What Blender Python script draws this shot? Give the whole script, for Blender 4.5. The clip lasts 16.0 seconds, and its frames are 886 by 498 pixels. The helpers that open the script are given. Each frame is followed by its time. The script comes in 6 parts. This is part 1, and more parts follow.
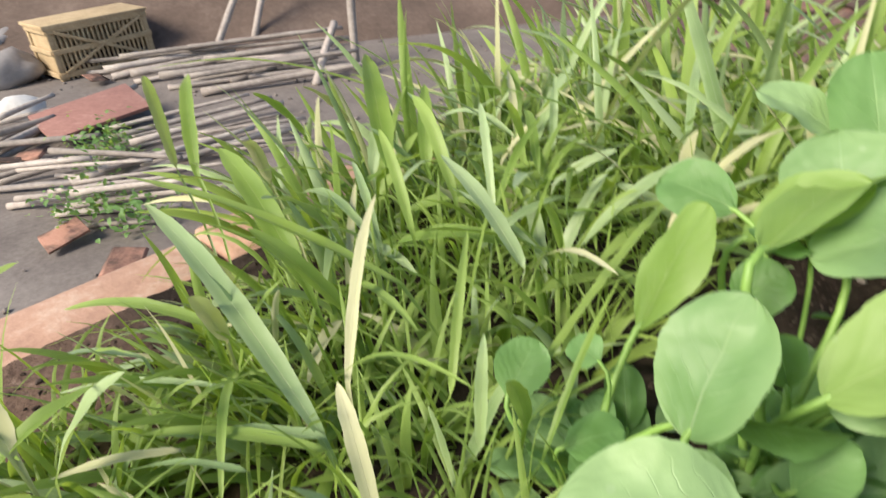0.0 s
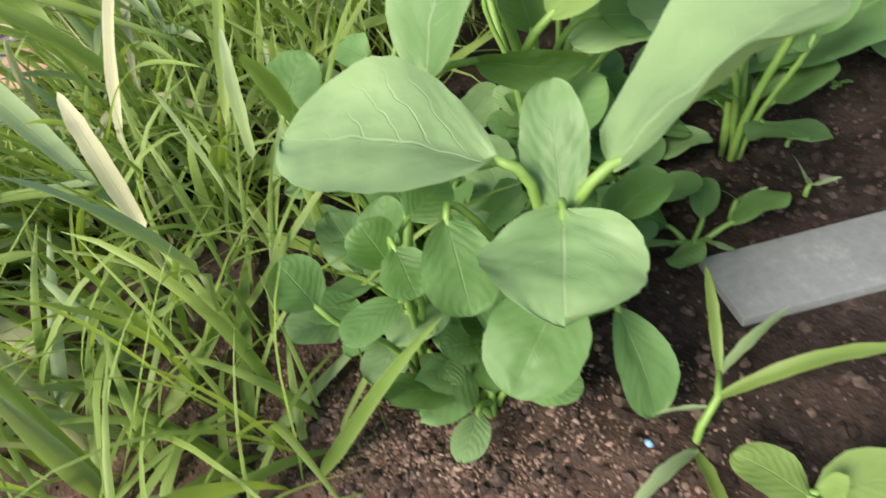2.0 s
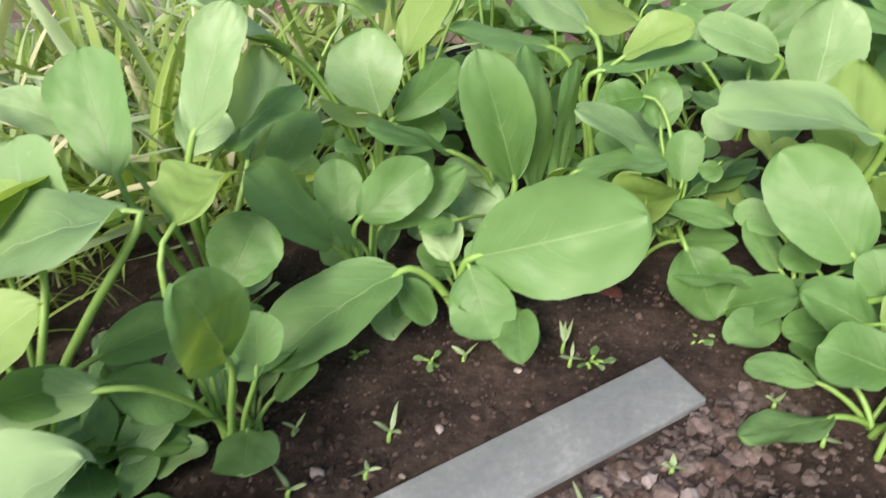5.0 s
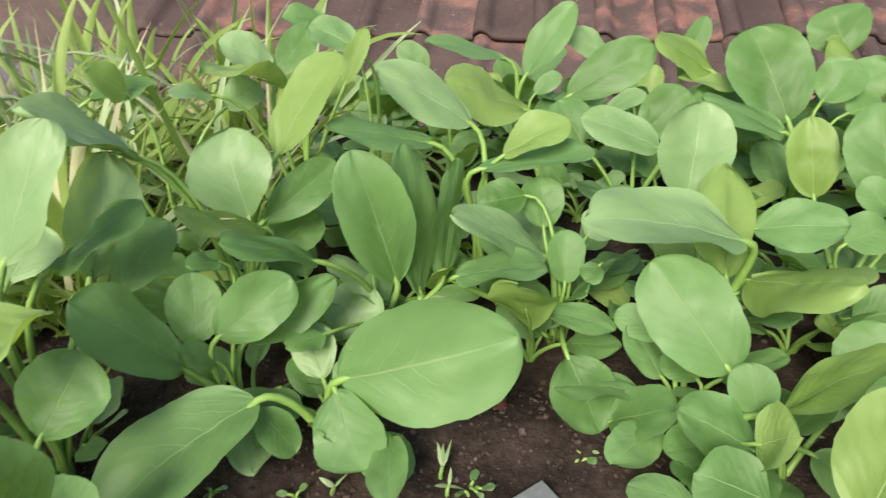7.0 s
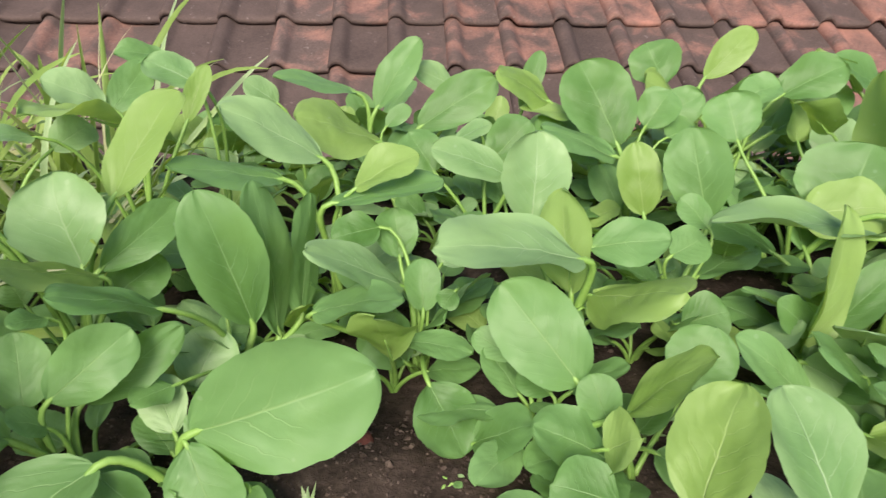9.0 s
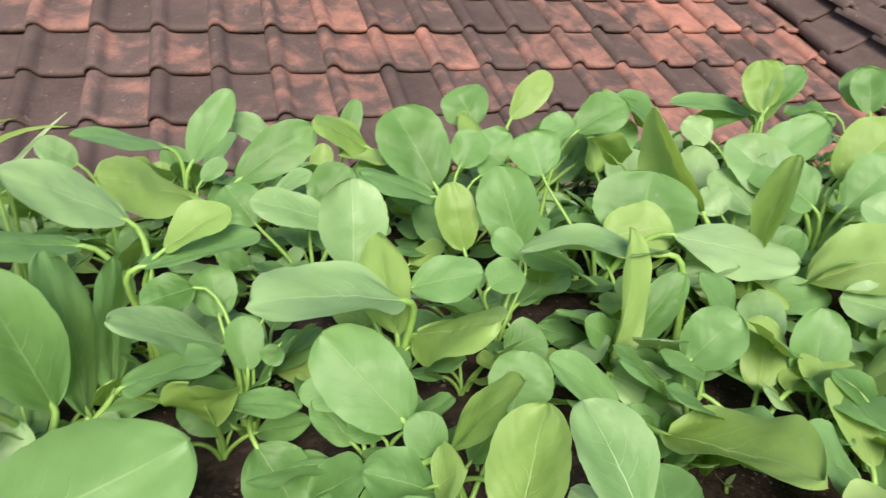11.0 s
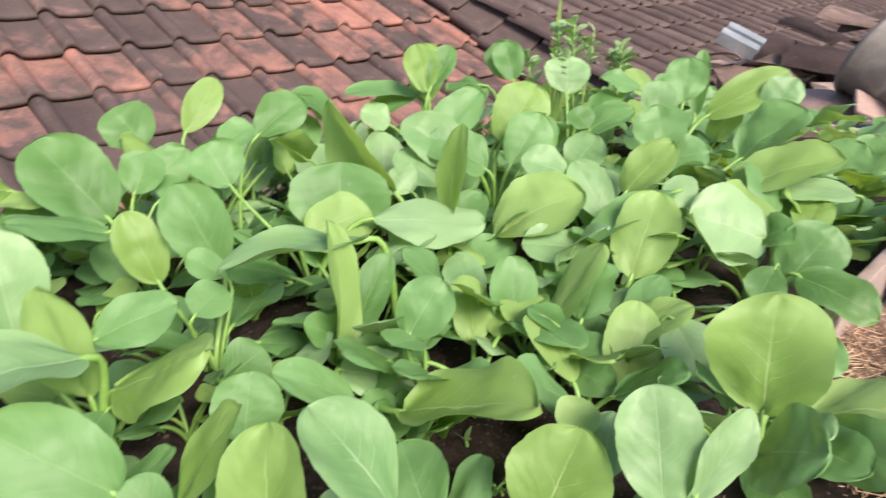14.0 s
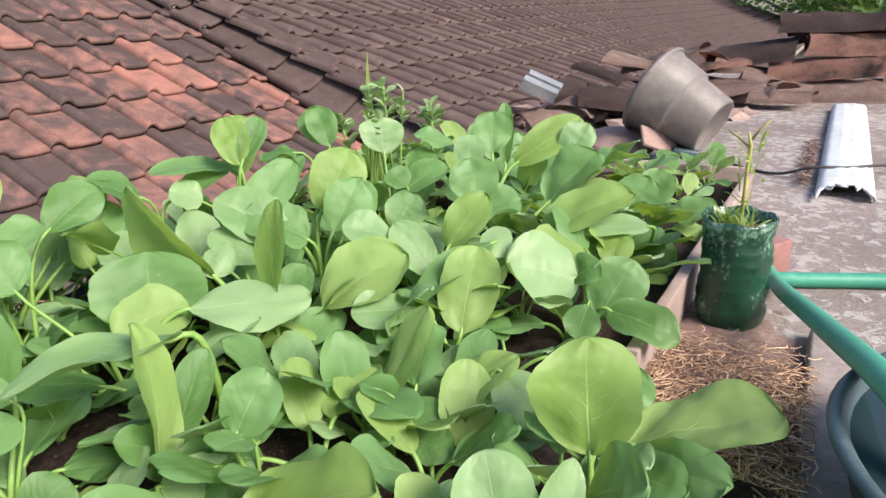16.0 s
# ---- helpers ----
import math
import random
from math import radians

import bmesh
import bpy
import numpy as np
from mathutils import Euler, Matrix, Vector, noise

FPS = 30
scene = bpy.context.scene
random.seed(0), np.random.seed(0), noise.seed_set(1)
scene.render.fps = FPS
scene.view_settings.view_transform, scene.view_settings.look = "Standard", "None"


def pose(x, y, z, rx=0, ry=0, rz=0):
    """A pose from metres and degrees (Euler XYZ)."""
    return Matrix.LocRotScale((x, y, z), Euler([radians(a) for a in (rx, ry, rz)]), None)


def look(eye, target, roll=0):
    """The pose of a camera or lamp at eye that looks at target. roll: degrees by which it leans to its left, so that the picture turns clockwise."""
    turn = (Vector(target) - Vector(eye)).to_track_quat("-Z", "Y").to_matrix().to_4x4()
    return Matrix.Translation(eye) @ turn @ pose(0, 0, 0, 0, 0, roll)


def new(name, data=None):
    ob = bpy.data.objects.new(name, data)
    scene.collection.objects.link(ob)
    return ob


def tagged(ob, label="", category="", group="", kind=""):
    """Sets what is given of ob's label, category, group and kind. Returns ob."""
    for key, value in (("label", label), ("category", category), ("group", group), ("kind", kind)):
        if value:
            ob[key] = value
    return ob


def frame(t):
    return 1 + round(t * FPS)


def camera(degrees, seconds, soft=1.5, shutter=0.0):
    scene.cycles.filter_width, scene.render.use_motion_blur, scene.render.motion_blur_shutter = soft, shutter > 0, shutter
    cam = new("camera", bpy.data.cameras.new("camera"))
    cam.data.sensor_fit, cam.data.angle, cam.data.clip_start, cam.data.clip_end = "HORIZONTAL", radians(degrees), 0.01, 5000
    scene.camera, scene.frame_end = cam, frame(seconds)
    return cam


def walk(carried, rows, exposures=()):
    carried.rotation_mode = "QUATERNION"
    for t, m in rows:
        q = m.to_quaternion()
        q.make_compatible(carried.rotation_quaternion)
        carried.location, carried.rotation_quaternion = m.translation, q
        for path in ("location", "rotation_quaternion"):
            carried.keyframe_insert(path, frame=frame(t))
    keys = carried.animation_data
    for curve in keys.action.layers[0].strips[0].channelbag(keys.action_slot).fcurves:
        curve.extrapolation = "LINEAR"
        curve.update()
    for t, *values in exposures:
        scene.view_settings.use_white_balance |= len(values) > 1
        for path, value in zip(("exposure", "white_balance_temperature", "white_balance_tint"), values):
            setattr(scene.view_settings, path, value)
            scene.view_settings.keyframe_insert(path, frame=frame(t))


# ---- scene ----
cam = camera(68.0, 16.0, soft=1.4, shutter=0.5)
METRES, EYE, TILT, LEAN, TURN = 0.47, 0.285, -30.0, 4.5, 0.0
ROWS = [
    (0.0, 0.0, 0.0, 0.0, 0.0, -0.0, 0.0),
    (0.5, 0.0273, -0.0072, -0.0367, -2.2, -3.56, 5.31),
    (1.0, 0.0622, 0.0028, -0.0888, -7.62, -2.57, 5.5),
    (1.5, 0.0842, -0.0048, -0.1176, -7.12, -7.18, 8.98),
    (2.0, 0.1192, -0.0124, -0.1701, -8.95, -12.45, 9.7),
    (2.5, 0.1484, -0.0504, -0.1738, -10.13, -13.61, 11.34),
    (3.0, 0.2082, -0.0861, -0.161, -12.05, -14.35, 13.47),
    (3.5, 0.286, -0.1057, -0.1374, -16.52, -13.87, 13.95),
    (4.0, 0.3682, -0.1268, -0.09, -21.26, -11.45, 15.05),
    (6.5, 0.5673, -0.1216, 0.013, -30.06, -2.51, 12.79),
    (7.0, 0.5899, -0.1265, 0.0233, -32.23, -2.77, 14.48),
    (7.5, 0.604, -0.1261, 0.0261, -36.24, -3.36, 15.75),
    (8.0, 0.6031, -0.1292, 0.0258, -39.07, -2.48, 16.0),
    (8.5, 0.6039, -0.1344, 0.0244, -41.38, -2.97, 16.94),
    (11.0, 0.6279, -0.1862, 0.0134, -58.07, -4.7, 21.89),
    (11.5, 0.6383, -0.1802, 0.0083, -62.11, -5.75, 24.8),
    (12.0, 0.6485, -0.1771, 0.0092, -66.08, -7.39, 25.02),
    (12.5, 0.6569, -0.1853, 0.0085, -70.01, -8.83, 26.3),
    (13.0, 0.6605, -0.1923, -0.0009, -76.11, -12.7, 28.51),
    (13.5, 0.661, -0.1909, -0.0101, -81.05, -15.65, 29.2),
    (14.0, 0.6679, -0.2053, -0.0147, -86.48, -17.12, 30.6),
    (14.5, 0.6741, -0.2277, -0.0133, -93.42, -19.25, 31.62),
    (15.0, 0.6743, -0.2449, -0.011, -97.51, -20.99, 31.88),
    (15.5, 0.6807, -0.2522, -0.0077, -101.71, -22.09, 31.85),
    (16.0, 0.6863, -0.2622, -0.0072, -103.97, -22.21, 32.89),
]
EXPOSURES = [(0.0, 0.84, 7200, 9), (2.0, 0.80, 6900, 13), (3.0, 1.05, 6700, 18), (4.0, 1.04, 6750, 18), (7.0, 0.82, 6950, 14), (11.0, 0.94, 6900, 12), (14.0, 1.08, 6650, 15), (15.0, 1.10, 6650, 15), (16.0, 1.0, 6650, 16)]
walk(cam, [(t, pose(0, 0, EYE, TILT, LEAN, TURN) @ pose(METRES * x, METRES * y, METRES * z, 90 + pitch, roll, yaw)) for t, x, y, z, yaw, pitch, roll in ROWS], EXPOSURES)

# ---- light ----
SUN_AZ, SUN_EL = 235.0, 40.0     # compass-like: degrees from +y towards +x, and height
world = bpy.data.worlds.new("sky")
scene.world = world
world.use_nodes = True
wn = world.node_tree.nodes
sky = wn.new("ShaderNodeTexSky")
sky.sky_type = "NISHITA"
sky.sun_disc = False
sky.sun_elevation, sky.sun_rotation = radians(SUN_EL), radians(SUN_AZ)
sky.dust_density, sky.air_density = 1.5, 1.0
world.node_tree.links.new(sky.outputs[0], wn["Background"].inputs[0])
wn["Background"].inputs[1].default_value = 0.115
sun_data = bpy.data.lights.new("sun", "SUN")
sun_data.energy, sun_data.angle, sun_data.color = 3.4, radians(24), (1.0, 0.94, 0.84)
sun = new("sun", sun_data)
az, el = radians(SUN_AZ), radians(SUN_EL)
sun.matrix_world = look((0, 0, 0), (-math.sin(az) * math.cos(el), -math.cos(az) * math.cos(el), -math.sin(el)))

# the bed, the slab and the roofs share one grid: u along the roof's courses, v away from the deck
YAW = -43.08
GRID = pose(0, 0, 0, 0, 0, YAW)
TO_GRID = GRID.inverted()


# ---- materials ----
def material(name):
    m = bpy.data.materials.new(name)
    m.use_nodes = True
    return m, m.node_tree.nodes, m.node_tree.links, m.node_tree.nodes["Principled BSDF"]


def ramp(nodes, stops):
    r = nodes.new("ShaderNodeValToRGB")
    while len(r.color_ramp.elements) < len(stops):
        r.color_ramp.elements.new(0.5)
    for e, (p, c) in zip(r.color_ramp.elements, stops):
        e.position, e.color = p, (*c, 1)
    return r


def noise_tex(nodes, links, scale, detail=6.0, rough=0.6, coord="Object", dist=0.0):
    tc = nodes.new("ShaderNodeTexCoord")
    n = nodes.new("ShaderNodeTexNoise")
    n.inputs["Scale"].default_value, n.inputs["Detail"].default_value = scale, detail
    n.inputs["Roughness"].default_value, n.inputs["Distortion"].default_value = rough, dist
    links.new(tc.outputs[coord], n.inputs["Vector"])
    return n


def mix(nodes, links, fac, a, b, blend="MIX"):
    m = nodes.new("ShaderNodeMix")
    m.data_type, m.blend_type = "RGBA", blend
    for socket, value in ((m.inputs[0], fac), (m.inputs[6], a), (m.inputs[7], b)):
        if isinstance(value, bpy.types.NodeSocket):
            links.new(value, socket)
        else:
            socket.default_value = value if isinstance(value, (int, float)) else (*value, 1)
    return m.outputs[2]


def sums(nodes, links, op, a, b=0.0, c=0.0):
    m = nodes.new("ShaderNodeMath")
    m.operation = op
    for socket, value in zip(m.inputs, (a, b, c)):
        if isinstance(value, bpy.types.NodeSocket):
            links.new(value, socket)
        else:
            socket.default_value = value
    return m.outputs[0]


def bump(nodes, links, bsdf, height, strength, distance):
    b = nodes.new("ShaderNodeBump")
    b.inputs["Strength"].default_value, b.inputs["Distance"].default_value = strength, distance
    links.new(height, b.inputs["Height"])
    links.new(b.outputs[0], bsdf.inputs["Normal"])


def speckled(name, stops, scale, rough=0.85, fine=6.0, bump_d=0.002, strength=0.6, coord="Object", metal=0.0, vary=0.0, island=False, shine=0.5):
    """A mottled surface: two scales of noise through a ramp, with fine relief."""
    m, n, l, b = material(name)
    big, small = noise_tex(n, l, scale, 5, 0.6, coord), noise_tex(n, l, scale * fine, 4, 0.7, coord)
    f = sums(n, l, "MULTIPLY_ADD", small.outputs[0], 0.45, sums(n, l, "MULTIPLY", big.outputs[0], 0.62))
    r = ramp(n, stops)
    l.new(f, r.inputs[0])
    col = r.outputs[0]
    if vary:
        info = n.new("ShaderNodeNewGeometry") if island else n.new("ShaderNodeObjectInfo")
        hsv = n.new("ShaderNodeHueSaturation")
        l.new(col, hsv.inputs["Color"])
        l.new(sums(n, l, "MULTIPLY_ADD", info.outputs["Random Per Island" if island else "Random"], vary, 1 - vary / 2), hsv.inputs["Value"])
        col = hsv.outputs[0]
    l.new(col, b.inputs["Base Color"])
    b.inputs["Roughness"].default_value, b.inputs["Metallic"].default_value = rough, metal
    b.inputs["Specular IOR Level"].default_value = shine
    bump(n, l, b, f, strength, bump_d)
    return m


def leaf_material(name, dark, light, vein, gloss=0.5, through_light=0.30, vein_n=6.5):
    """A leaf: midrib and side veins by its own coordinates, waxy patches, light through the blade."""
    m, n, l, b = material(name)
    uv = n.new("ShaderNodeUVMap")
    sep = n.new("ShaderNodeSeparateXYZ")
    l.new(uv.outputs[0], sep.inputs[0])
    across = sums(n, l, "ABSOLUTE", sums(n, l, "MULTIPLY_ADD", sep.outputs[0], 2.0, -1.0))
    wob = noise_tex(n, l, 5, 2, 0.5, "UV")
    # side veins rise towards the tip
    slant = sums(n, l, "MULTIPLY_ADD", sums(n, l, "POWER", across, 1.1), -0.42, sep.outputs[1])
    slant = sums(n, l, "MULTIPLY_ADD", wob.outputs[0], 0.16, slant)
    wave = sums(n, l, "SINE", sums(n, l, "MULTIPLY", slant, vein_n * 2 * math.pi))
    side = n.new("ShaderNodeMapRange")
    side.inputs[1].default_value, side.inputs[2].default_value = 0.962, 1.0
    l.new(wave, side.inputs[0])
    fade = sums(n, l, "SUBTRACT", 1.0, across)
    tipward = n.new("ShaderNodeMapRange")        # side veins die out before the tip and the margin
    tipward.inputs[1].default_value, tipward.inputs[2].default_value = 0.86, 0.45
    l.new(sep.outputs[1], tipward.inputs[0])
    broken = n.new("ShaderNodeMapRange")
    broken.inputs[1].default_value, broken.inputs[2].default_value = 0.36, 0.62
    l.new(noise_tex(n, l, 30, 2, 0.5).outputs[0], broken.inputs[0])
    side_v = sums(n, l, "MULTIPLY", side.outputs[0], sums(n, l, "MULTIPLY", sums(n, l, "MULTIPLY", fade, 0.8), sums(n, l, "MULTIPLY", tipward.outputs[0], broken.outputs[0])))
    mid = n.new("ShaderNodeMapRange")
    mid.inputs[1].default_value, mid.inputs[2].default_value = 0.030, 0.008
    l.new(across, mid.inputs[0])
    taper = sums(n, l, "SUBTRACT", 1.08, sep.outputs[1])
    veins = sums(n, l, "MAXIMUM", side_v, sums(n, l, "MULTIPLY", mid.outputs[0], taper))
    patches = noise_tex(n, l, 16, 4, 0.6)
    info = n.new("ShaderNodeObjectInfo")
    f = sums(n, l, "MULTIPLY_ADD", patches.outputs[0], 1.15, sums(n, l, "MULTIPLY_ADD", info.outputs["Random"], 0.95, -0.55))
    base = mix(n, l, f, dark, light)
    yellowed = n.new("ShaderNodeMapRange")       # broad yellower parts on some leaves
    yellowed.inputs[1].default_value, yellowed.inputs[2].default_value = 0.50, 0.68
    l.new(noise_tex(n, l, 11, 2, 0.5).outputs[0], yellowed.inputs[0])
    base = mix(n, l, sums(n, l, "MULTIPLY", yellowed.outputs[0], 0.45), base, (light[0] * 1.08, light[1] * 1.04, light[2] * 0.55))
    mottle = noise_tex(n, l, 220, 3, 0.6)
    base = mix(n, l, sums(n, l, "MULTIPLY", mottle.outputs[0], 0.35), base, (light[0] * 0.75, light[1] * 0.8, light[2] * 0.8))
    rim = n.new("ShaderNodeMapRange")            # paler margin and tip
    rim.inputs[1].default_value, rim.inputs[2].default_value = 0.55, 1.0
    l.new(sums(n, l, "MAXIMUM", across, sums(n, l, "MULTIPLY", sep.outputs[1], 0.95)), rim.inputs[0])
    base = mix(n, l, sums(n, l, "MULTIPLY", rim.outputs[0], 0.5), base, light)
    base = mix(n, l, sums(n, l, "MULTIPLY", veins, 0.75), base, vein)
    # a few pale spots of dried water
    spots = n.new("ShaderNodeTexVoronoi")
    spots.inputs["Scale"].default_value = 42
    tc = n.new("ShaderNodeTexCoord")
    l.new(tc.outputs["Object"], spots.inputs["Vector"])
    dot = n.new("ShaderNodeMapRange")
    dot.inputs[1].default_value, dot.inputs[2].default_value = 0.085, 0.05
    l.new(spots.outputs["Distance"], dot.inputs[0])
    base = mix(n, l, sums(n, l, "MULTIPLY", dot.outputs[0], 0.16), base, (0.5, 0.6, 0.42))
    l.new(base, b.inputs["Base Color"])
    l.new(sums(n, l, "MULTIPLY_ADD", patches.outputs[0], -0.22, gloss + 0.10), b.inputs["Roughness"])
    b.inputs["Specular IOR Level"].default_value = 0.40
    quilt = sums(n, l, "MULTIPLY_ADD", wave, 0.035, sums(n, l, "MULTIPLY", veins, -0.25))
    quilt = sums(n, l, "MULTIPLY_ADD", patches.outputs[0], 0.35, quilt)
    quilt = sums(n, l, "MULTIPLY_ADD", mottle.outputs[0], 0.12, quilt)
    bump(n, l, b, quilt, 0.8, 0.0019)
    tr = n.new("ShaderNodeBsdfTranslucent")
    glow = mix(n, l, 0.55, base, (0.44, 0.60, 0.035))
    l.new(glow, tr.inputs[0])
    both = n.new("ShaderNodeMixShader")
    both.inputs[0].default_value = through_light
    l.new(b.outputs[0], both.inputs[1])
    l.new(tr.outputs[0], both.inputs[2])
    l.new(both.outputs[0], n["Material Output"].inputs[0])
    return m


# pale end raised: the sky's sheen on the blade sits in the colour
LEAF = leaf_material("mustard_leaf", (0.055, 0.150, 0.027), (0.180, 0.345, 0.130), (0.31, 0.47, 0.20), 0.50, 0.38)
LEAF_PALE = leaf_material("pale_leaf", (0.174, 0.296, 0.058), (0.302, 0.456, 0.148), (0.43, 0.56, 0.23), 0.50, 0.42)
# its pale end holds waxy bloom plus the sky's reflection, both as colour
LEAF_BLUE = leaf_material("bluish_leaf", (0.115, 0.240, 0.082), (0.280, 0.430, 0.205), (0.38, 0.51, 0.30), 0.48, 0.30)
GRASS = leaf_material("grass_blade", (0.130, 0.240, 0.045), (0.330, 0.460, 0.135), (0.44, 0.52, 0.22), 0.5, 0.45, 0.0)
GRASS_BLUE = leaf_material("waxy_grass_blade", (0.20, 0.31, 0.13), (0.38, 0.49, 0.28), (0.52, 0.58, 0.38), 0.42, 0.3, 0.0)
DRY = leaf_material("dry_blade", (0.40, 0.41, 0.22), (0.58, 0.57, 0.38), (0.6, 0.6, 0.42), 0.6, 0.3, 0.0)
STALK = speckled("leaf_stalk", [(0.3, (0.12, 0.25, 0.045)), (0.7, (0.22, 0.37, 0.09))], 30, 0.5, bump_d=0.0004)
SOIL = speckled("soil", [(0.30, (0.0085, 0.0062, 0.0052)), (0.48, (0.021, 0.0152, 0.0126)), (0.64, (0.050, 0.0365, 0.0305)), (0.80, (0.125, 0.097, 0.082))], 14, 0.95, 9.0, 0.006, 0.9, shine=0.12)
_n, _l, _b = SOIL.node_tree.nodes, SOIL.node_tree.links, SOIL.node_tree.nodes["Principled BSDF"]
_dark = _b.inputs["Base Color"].links[0].from_socket
_tc, _sep = _n.new("ShaderNodeTexCoord"), _n.new("ShaderNodeSeparateXYZ")
_l.new(_tc.outputs["Object"], _sep.inputs[0])
_dry = _n.new("ShaderNodeMapRange")             # drier reddish earth along the bed's front, with a ragged edge
_dry.inputs[1].default_value, _dry.inputs[2].default_value = 0.16, 0.06
_l.new(sums(_n, _l, "MULTIPLY_ADD", noise_tex(_n, _l, 22, 5, 0.7).outputs[0], 0.16, sums(_n, _l, "SUBTRACT", _sep.outputs[1], 0.07)), _dry.inputs[0])
_red = ramp(_n, [(0.3, (0.070, 0.043, 0.034)), (0.55, (0.155, 0.102, 0.080)), (0.75, (0.27, 0.195, 0.158))])
_l.new(noise_tex(_n, _l, 90, 5, 0.75).outputs[0], _red.inputs[0])
_l.new(mix(_n, _l, sums(_n, _l, "MULTIPLY", _dry.outputs[0], 0.9), _dark, _red.outputs[0]), _b.inputs["Base Color"])
REDCLOD = speckled("dry_reddish_crumb", [(0.32, (0.10, 0.062, 0.048)), (0.52, (0.185, 0.125, 0.10)), (0.72, (0.30, 0.225, 0.185))], 60, 0.95, 5.0, 0.002, 0.8, vary=0.9, island=True, shine=0.15)
CLOD = speckled("soil_crumb", [(0.32, (0.018, 0.0125, 0.0102)), (0.52, (0.047, 0.0335, 0.028)), (0.72, (0.115, 0.088, 0.075))], 60, 0.95, 5.0, 0.002, 0.8, vary=0.9, island=True, shine=0.15)
STONE = speckled("grey_pebble", [(0.3, (0.13, 0.105, 0.10)), (0.55, (0.25, 0.215, 0.205)), (0.75, (0.40, 0.36, 0.34))], 45, 0.9, 5.0, 0.0015, vary=0.6)
GRAVEL = speckled("grey_clod", [(0.3, (0.040, 0.029, 0.026)), (0.55, (0.088, 0.068, 0.061)), (0.75, (0.17, 0.138, 0.125))], 60, 0.92, 5.0, 0.002, 0.8, vary=1.0, island=True, shine=0.3)
BOARD = speckled("grey_cement_board", [(0.3, (0.115, 0.130, 0.135)), (0.6, (0.175, 0.193, 0.196)), (0.78, (0.27, 0.285, 0.28))], 26, 0.85, 9.0, 0.001, 0.7)
BRICK = speckled("pink_brick", [(0.3, (0.30, 0.17, 0.13)), (0.55, (0.46, 0.28, 0.21)), (0.75, (0.58, 0.44, 0.36))], 18, 0.92, 7.0, 0.003, 0.8, vary=0.25)
REDBRICK = speckled("red_brick", [(0.3, (0.055, 0.012, 0.009)), (0.7, (0.11, 0.030, 0.022))], 60, 0.9, 4.0, 0.002)
DIRT = speckled("reddish_dirt", [(0.3, (0.10, 0.060, 0.050)), (0.55, (0.19, 0.125, 0.105)), (0.75, (0.30, 0.22, 0.19))], 20, 0.95, 8.0, 0.003, 0.8)
HEAPTILE = speckled("weathered_pink_tile", [(0.3, (0.17, 0.112, 0.092)), (0.55, (0.31, 0.215, 0.178)), (0.75, (0.46, 0.355, 0.305))], 7, 0.9, 9.0, 0.003, 0.7, vary=0.5)
STRAW = speckled("straw", [(0.3, (0.30, 0.165, 0.105)), (0.55, (0.54, 0.36, 0.235)), (0.75, (0.70, 0.54, 0.38))], 9, 0.8, 4.0, 0.0005, vary=1.1, island=True)
PLANK = speckled("weathered_plank", [(0.3, (0.20, 0.145, 0.125)), (0.55, (0.32, 0.245, 0.215)), (0.75, (0.43, 0.36, 0.33))], 10, 0.88, 12.0, 0.001, 0.7)
GREYWOOD = speckled("grey_timber", [(0.3, (0.15, 0.122, 0.11)), (0.55, (0.28, 0.235, 0.215)), (0.75, (0.42, 0.37, 0.345))], 12, 0.9, 10.0, 0.001)
BAMBOO = speckled("grey_bamboo", [(0.3, (0.15, 0.125, 0.115)), (0.55, (0.31, 0.275, 0.26)), (0.75, (0.45, 0.41, 0.38))], 4, 0.75, 9.0, 0.002, vary=0.7)
CRATEWOOD = speckled("bamboo_slat", [(0.3, (0.28, 0.20, 0.115)), (0.6, (0.45, 0.34, 0.21)), (0.75, (0.52, 0.42, 0.28))], 8, 0.75, 8.0, 0.002)
REDSHEET = speckled("red_sheet", [(0.3, (0.19, 0.085, 0.075)), (0.6, (0.29, 0.145, 0.125)), (0.78, (0.40, 0.25, 0.22))], 4, 0.8, 8.0, 0.003)
SACK = speckled("white_sack", [(0.3, (0.45, 0.44, 0.45)), (0.7, (0.68, 0.67, 0.66))], 6, 0.7, 5.0, 0.01)
GREYSACK = speckled("grey_sack", [(0.3, (0.19, 0.175, 0.18)), (0.7, (0.34, 0.32, 0.32))], 4, 0.8, 6.0, 0.012)
YARD = speckled("yard_ground", [(0.3, (0.085, 0.072, 0.069)), (0.52, (0.145, 0.125, 0.119)), (0.75, (0.225, 0.20, 0.19))], 2.2, 0.95, 14.0, 0.01, 0.8)
EARTH = speckled("brown_earth", [(0.3, (0.055, 0.038, 0.031)), (0.55, (0.105, 0.074, 0.062)), (0.75, (0.16, 0.12, 0.102))], 2.5, 0.95, 9.0, 0.02, 0.9)
BLACKPOT = speckled("dusty_black_plastic", [(0.3, (0.095, 0.083, 0.076)), (0.55, (0.155, 0.137, 0.126)), (0.75, (0.25, 0.225, 0.21))], 5, 0.5, 8.0, 0.0006, 0.4)
CLAY = speckled("clay_dish", [(0.3, (0.20, 0.13, 0.11)), (0.6, (0.30, 0.205, 0.175)), (0.75, (0.38, 0.28, 0.25))], 9, 0.85, 8.0, 0.001)
METAL = speckled("zinc_sheet", [(0.3, (0.42, 0.45, 0.47)), (0.7, (0.66, 0.69, 0.70))], 7, 0.38, 6.0, 0.0006, 0.3, metal=0.5)
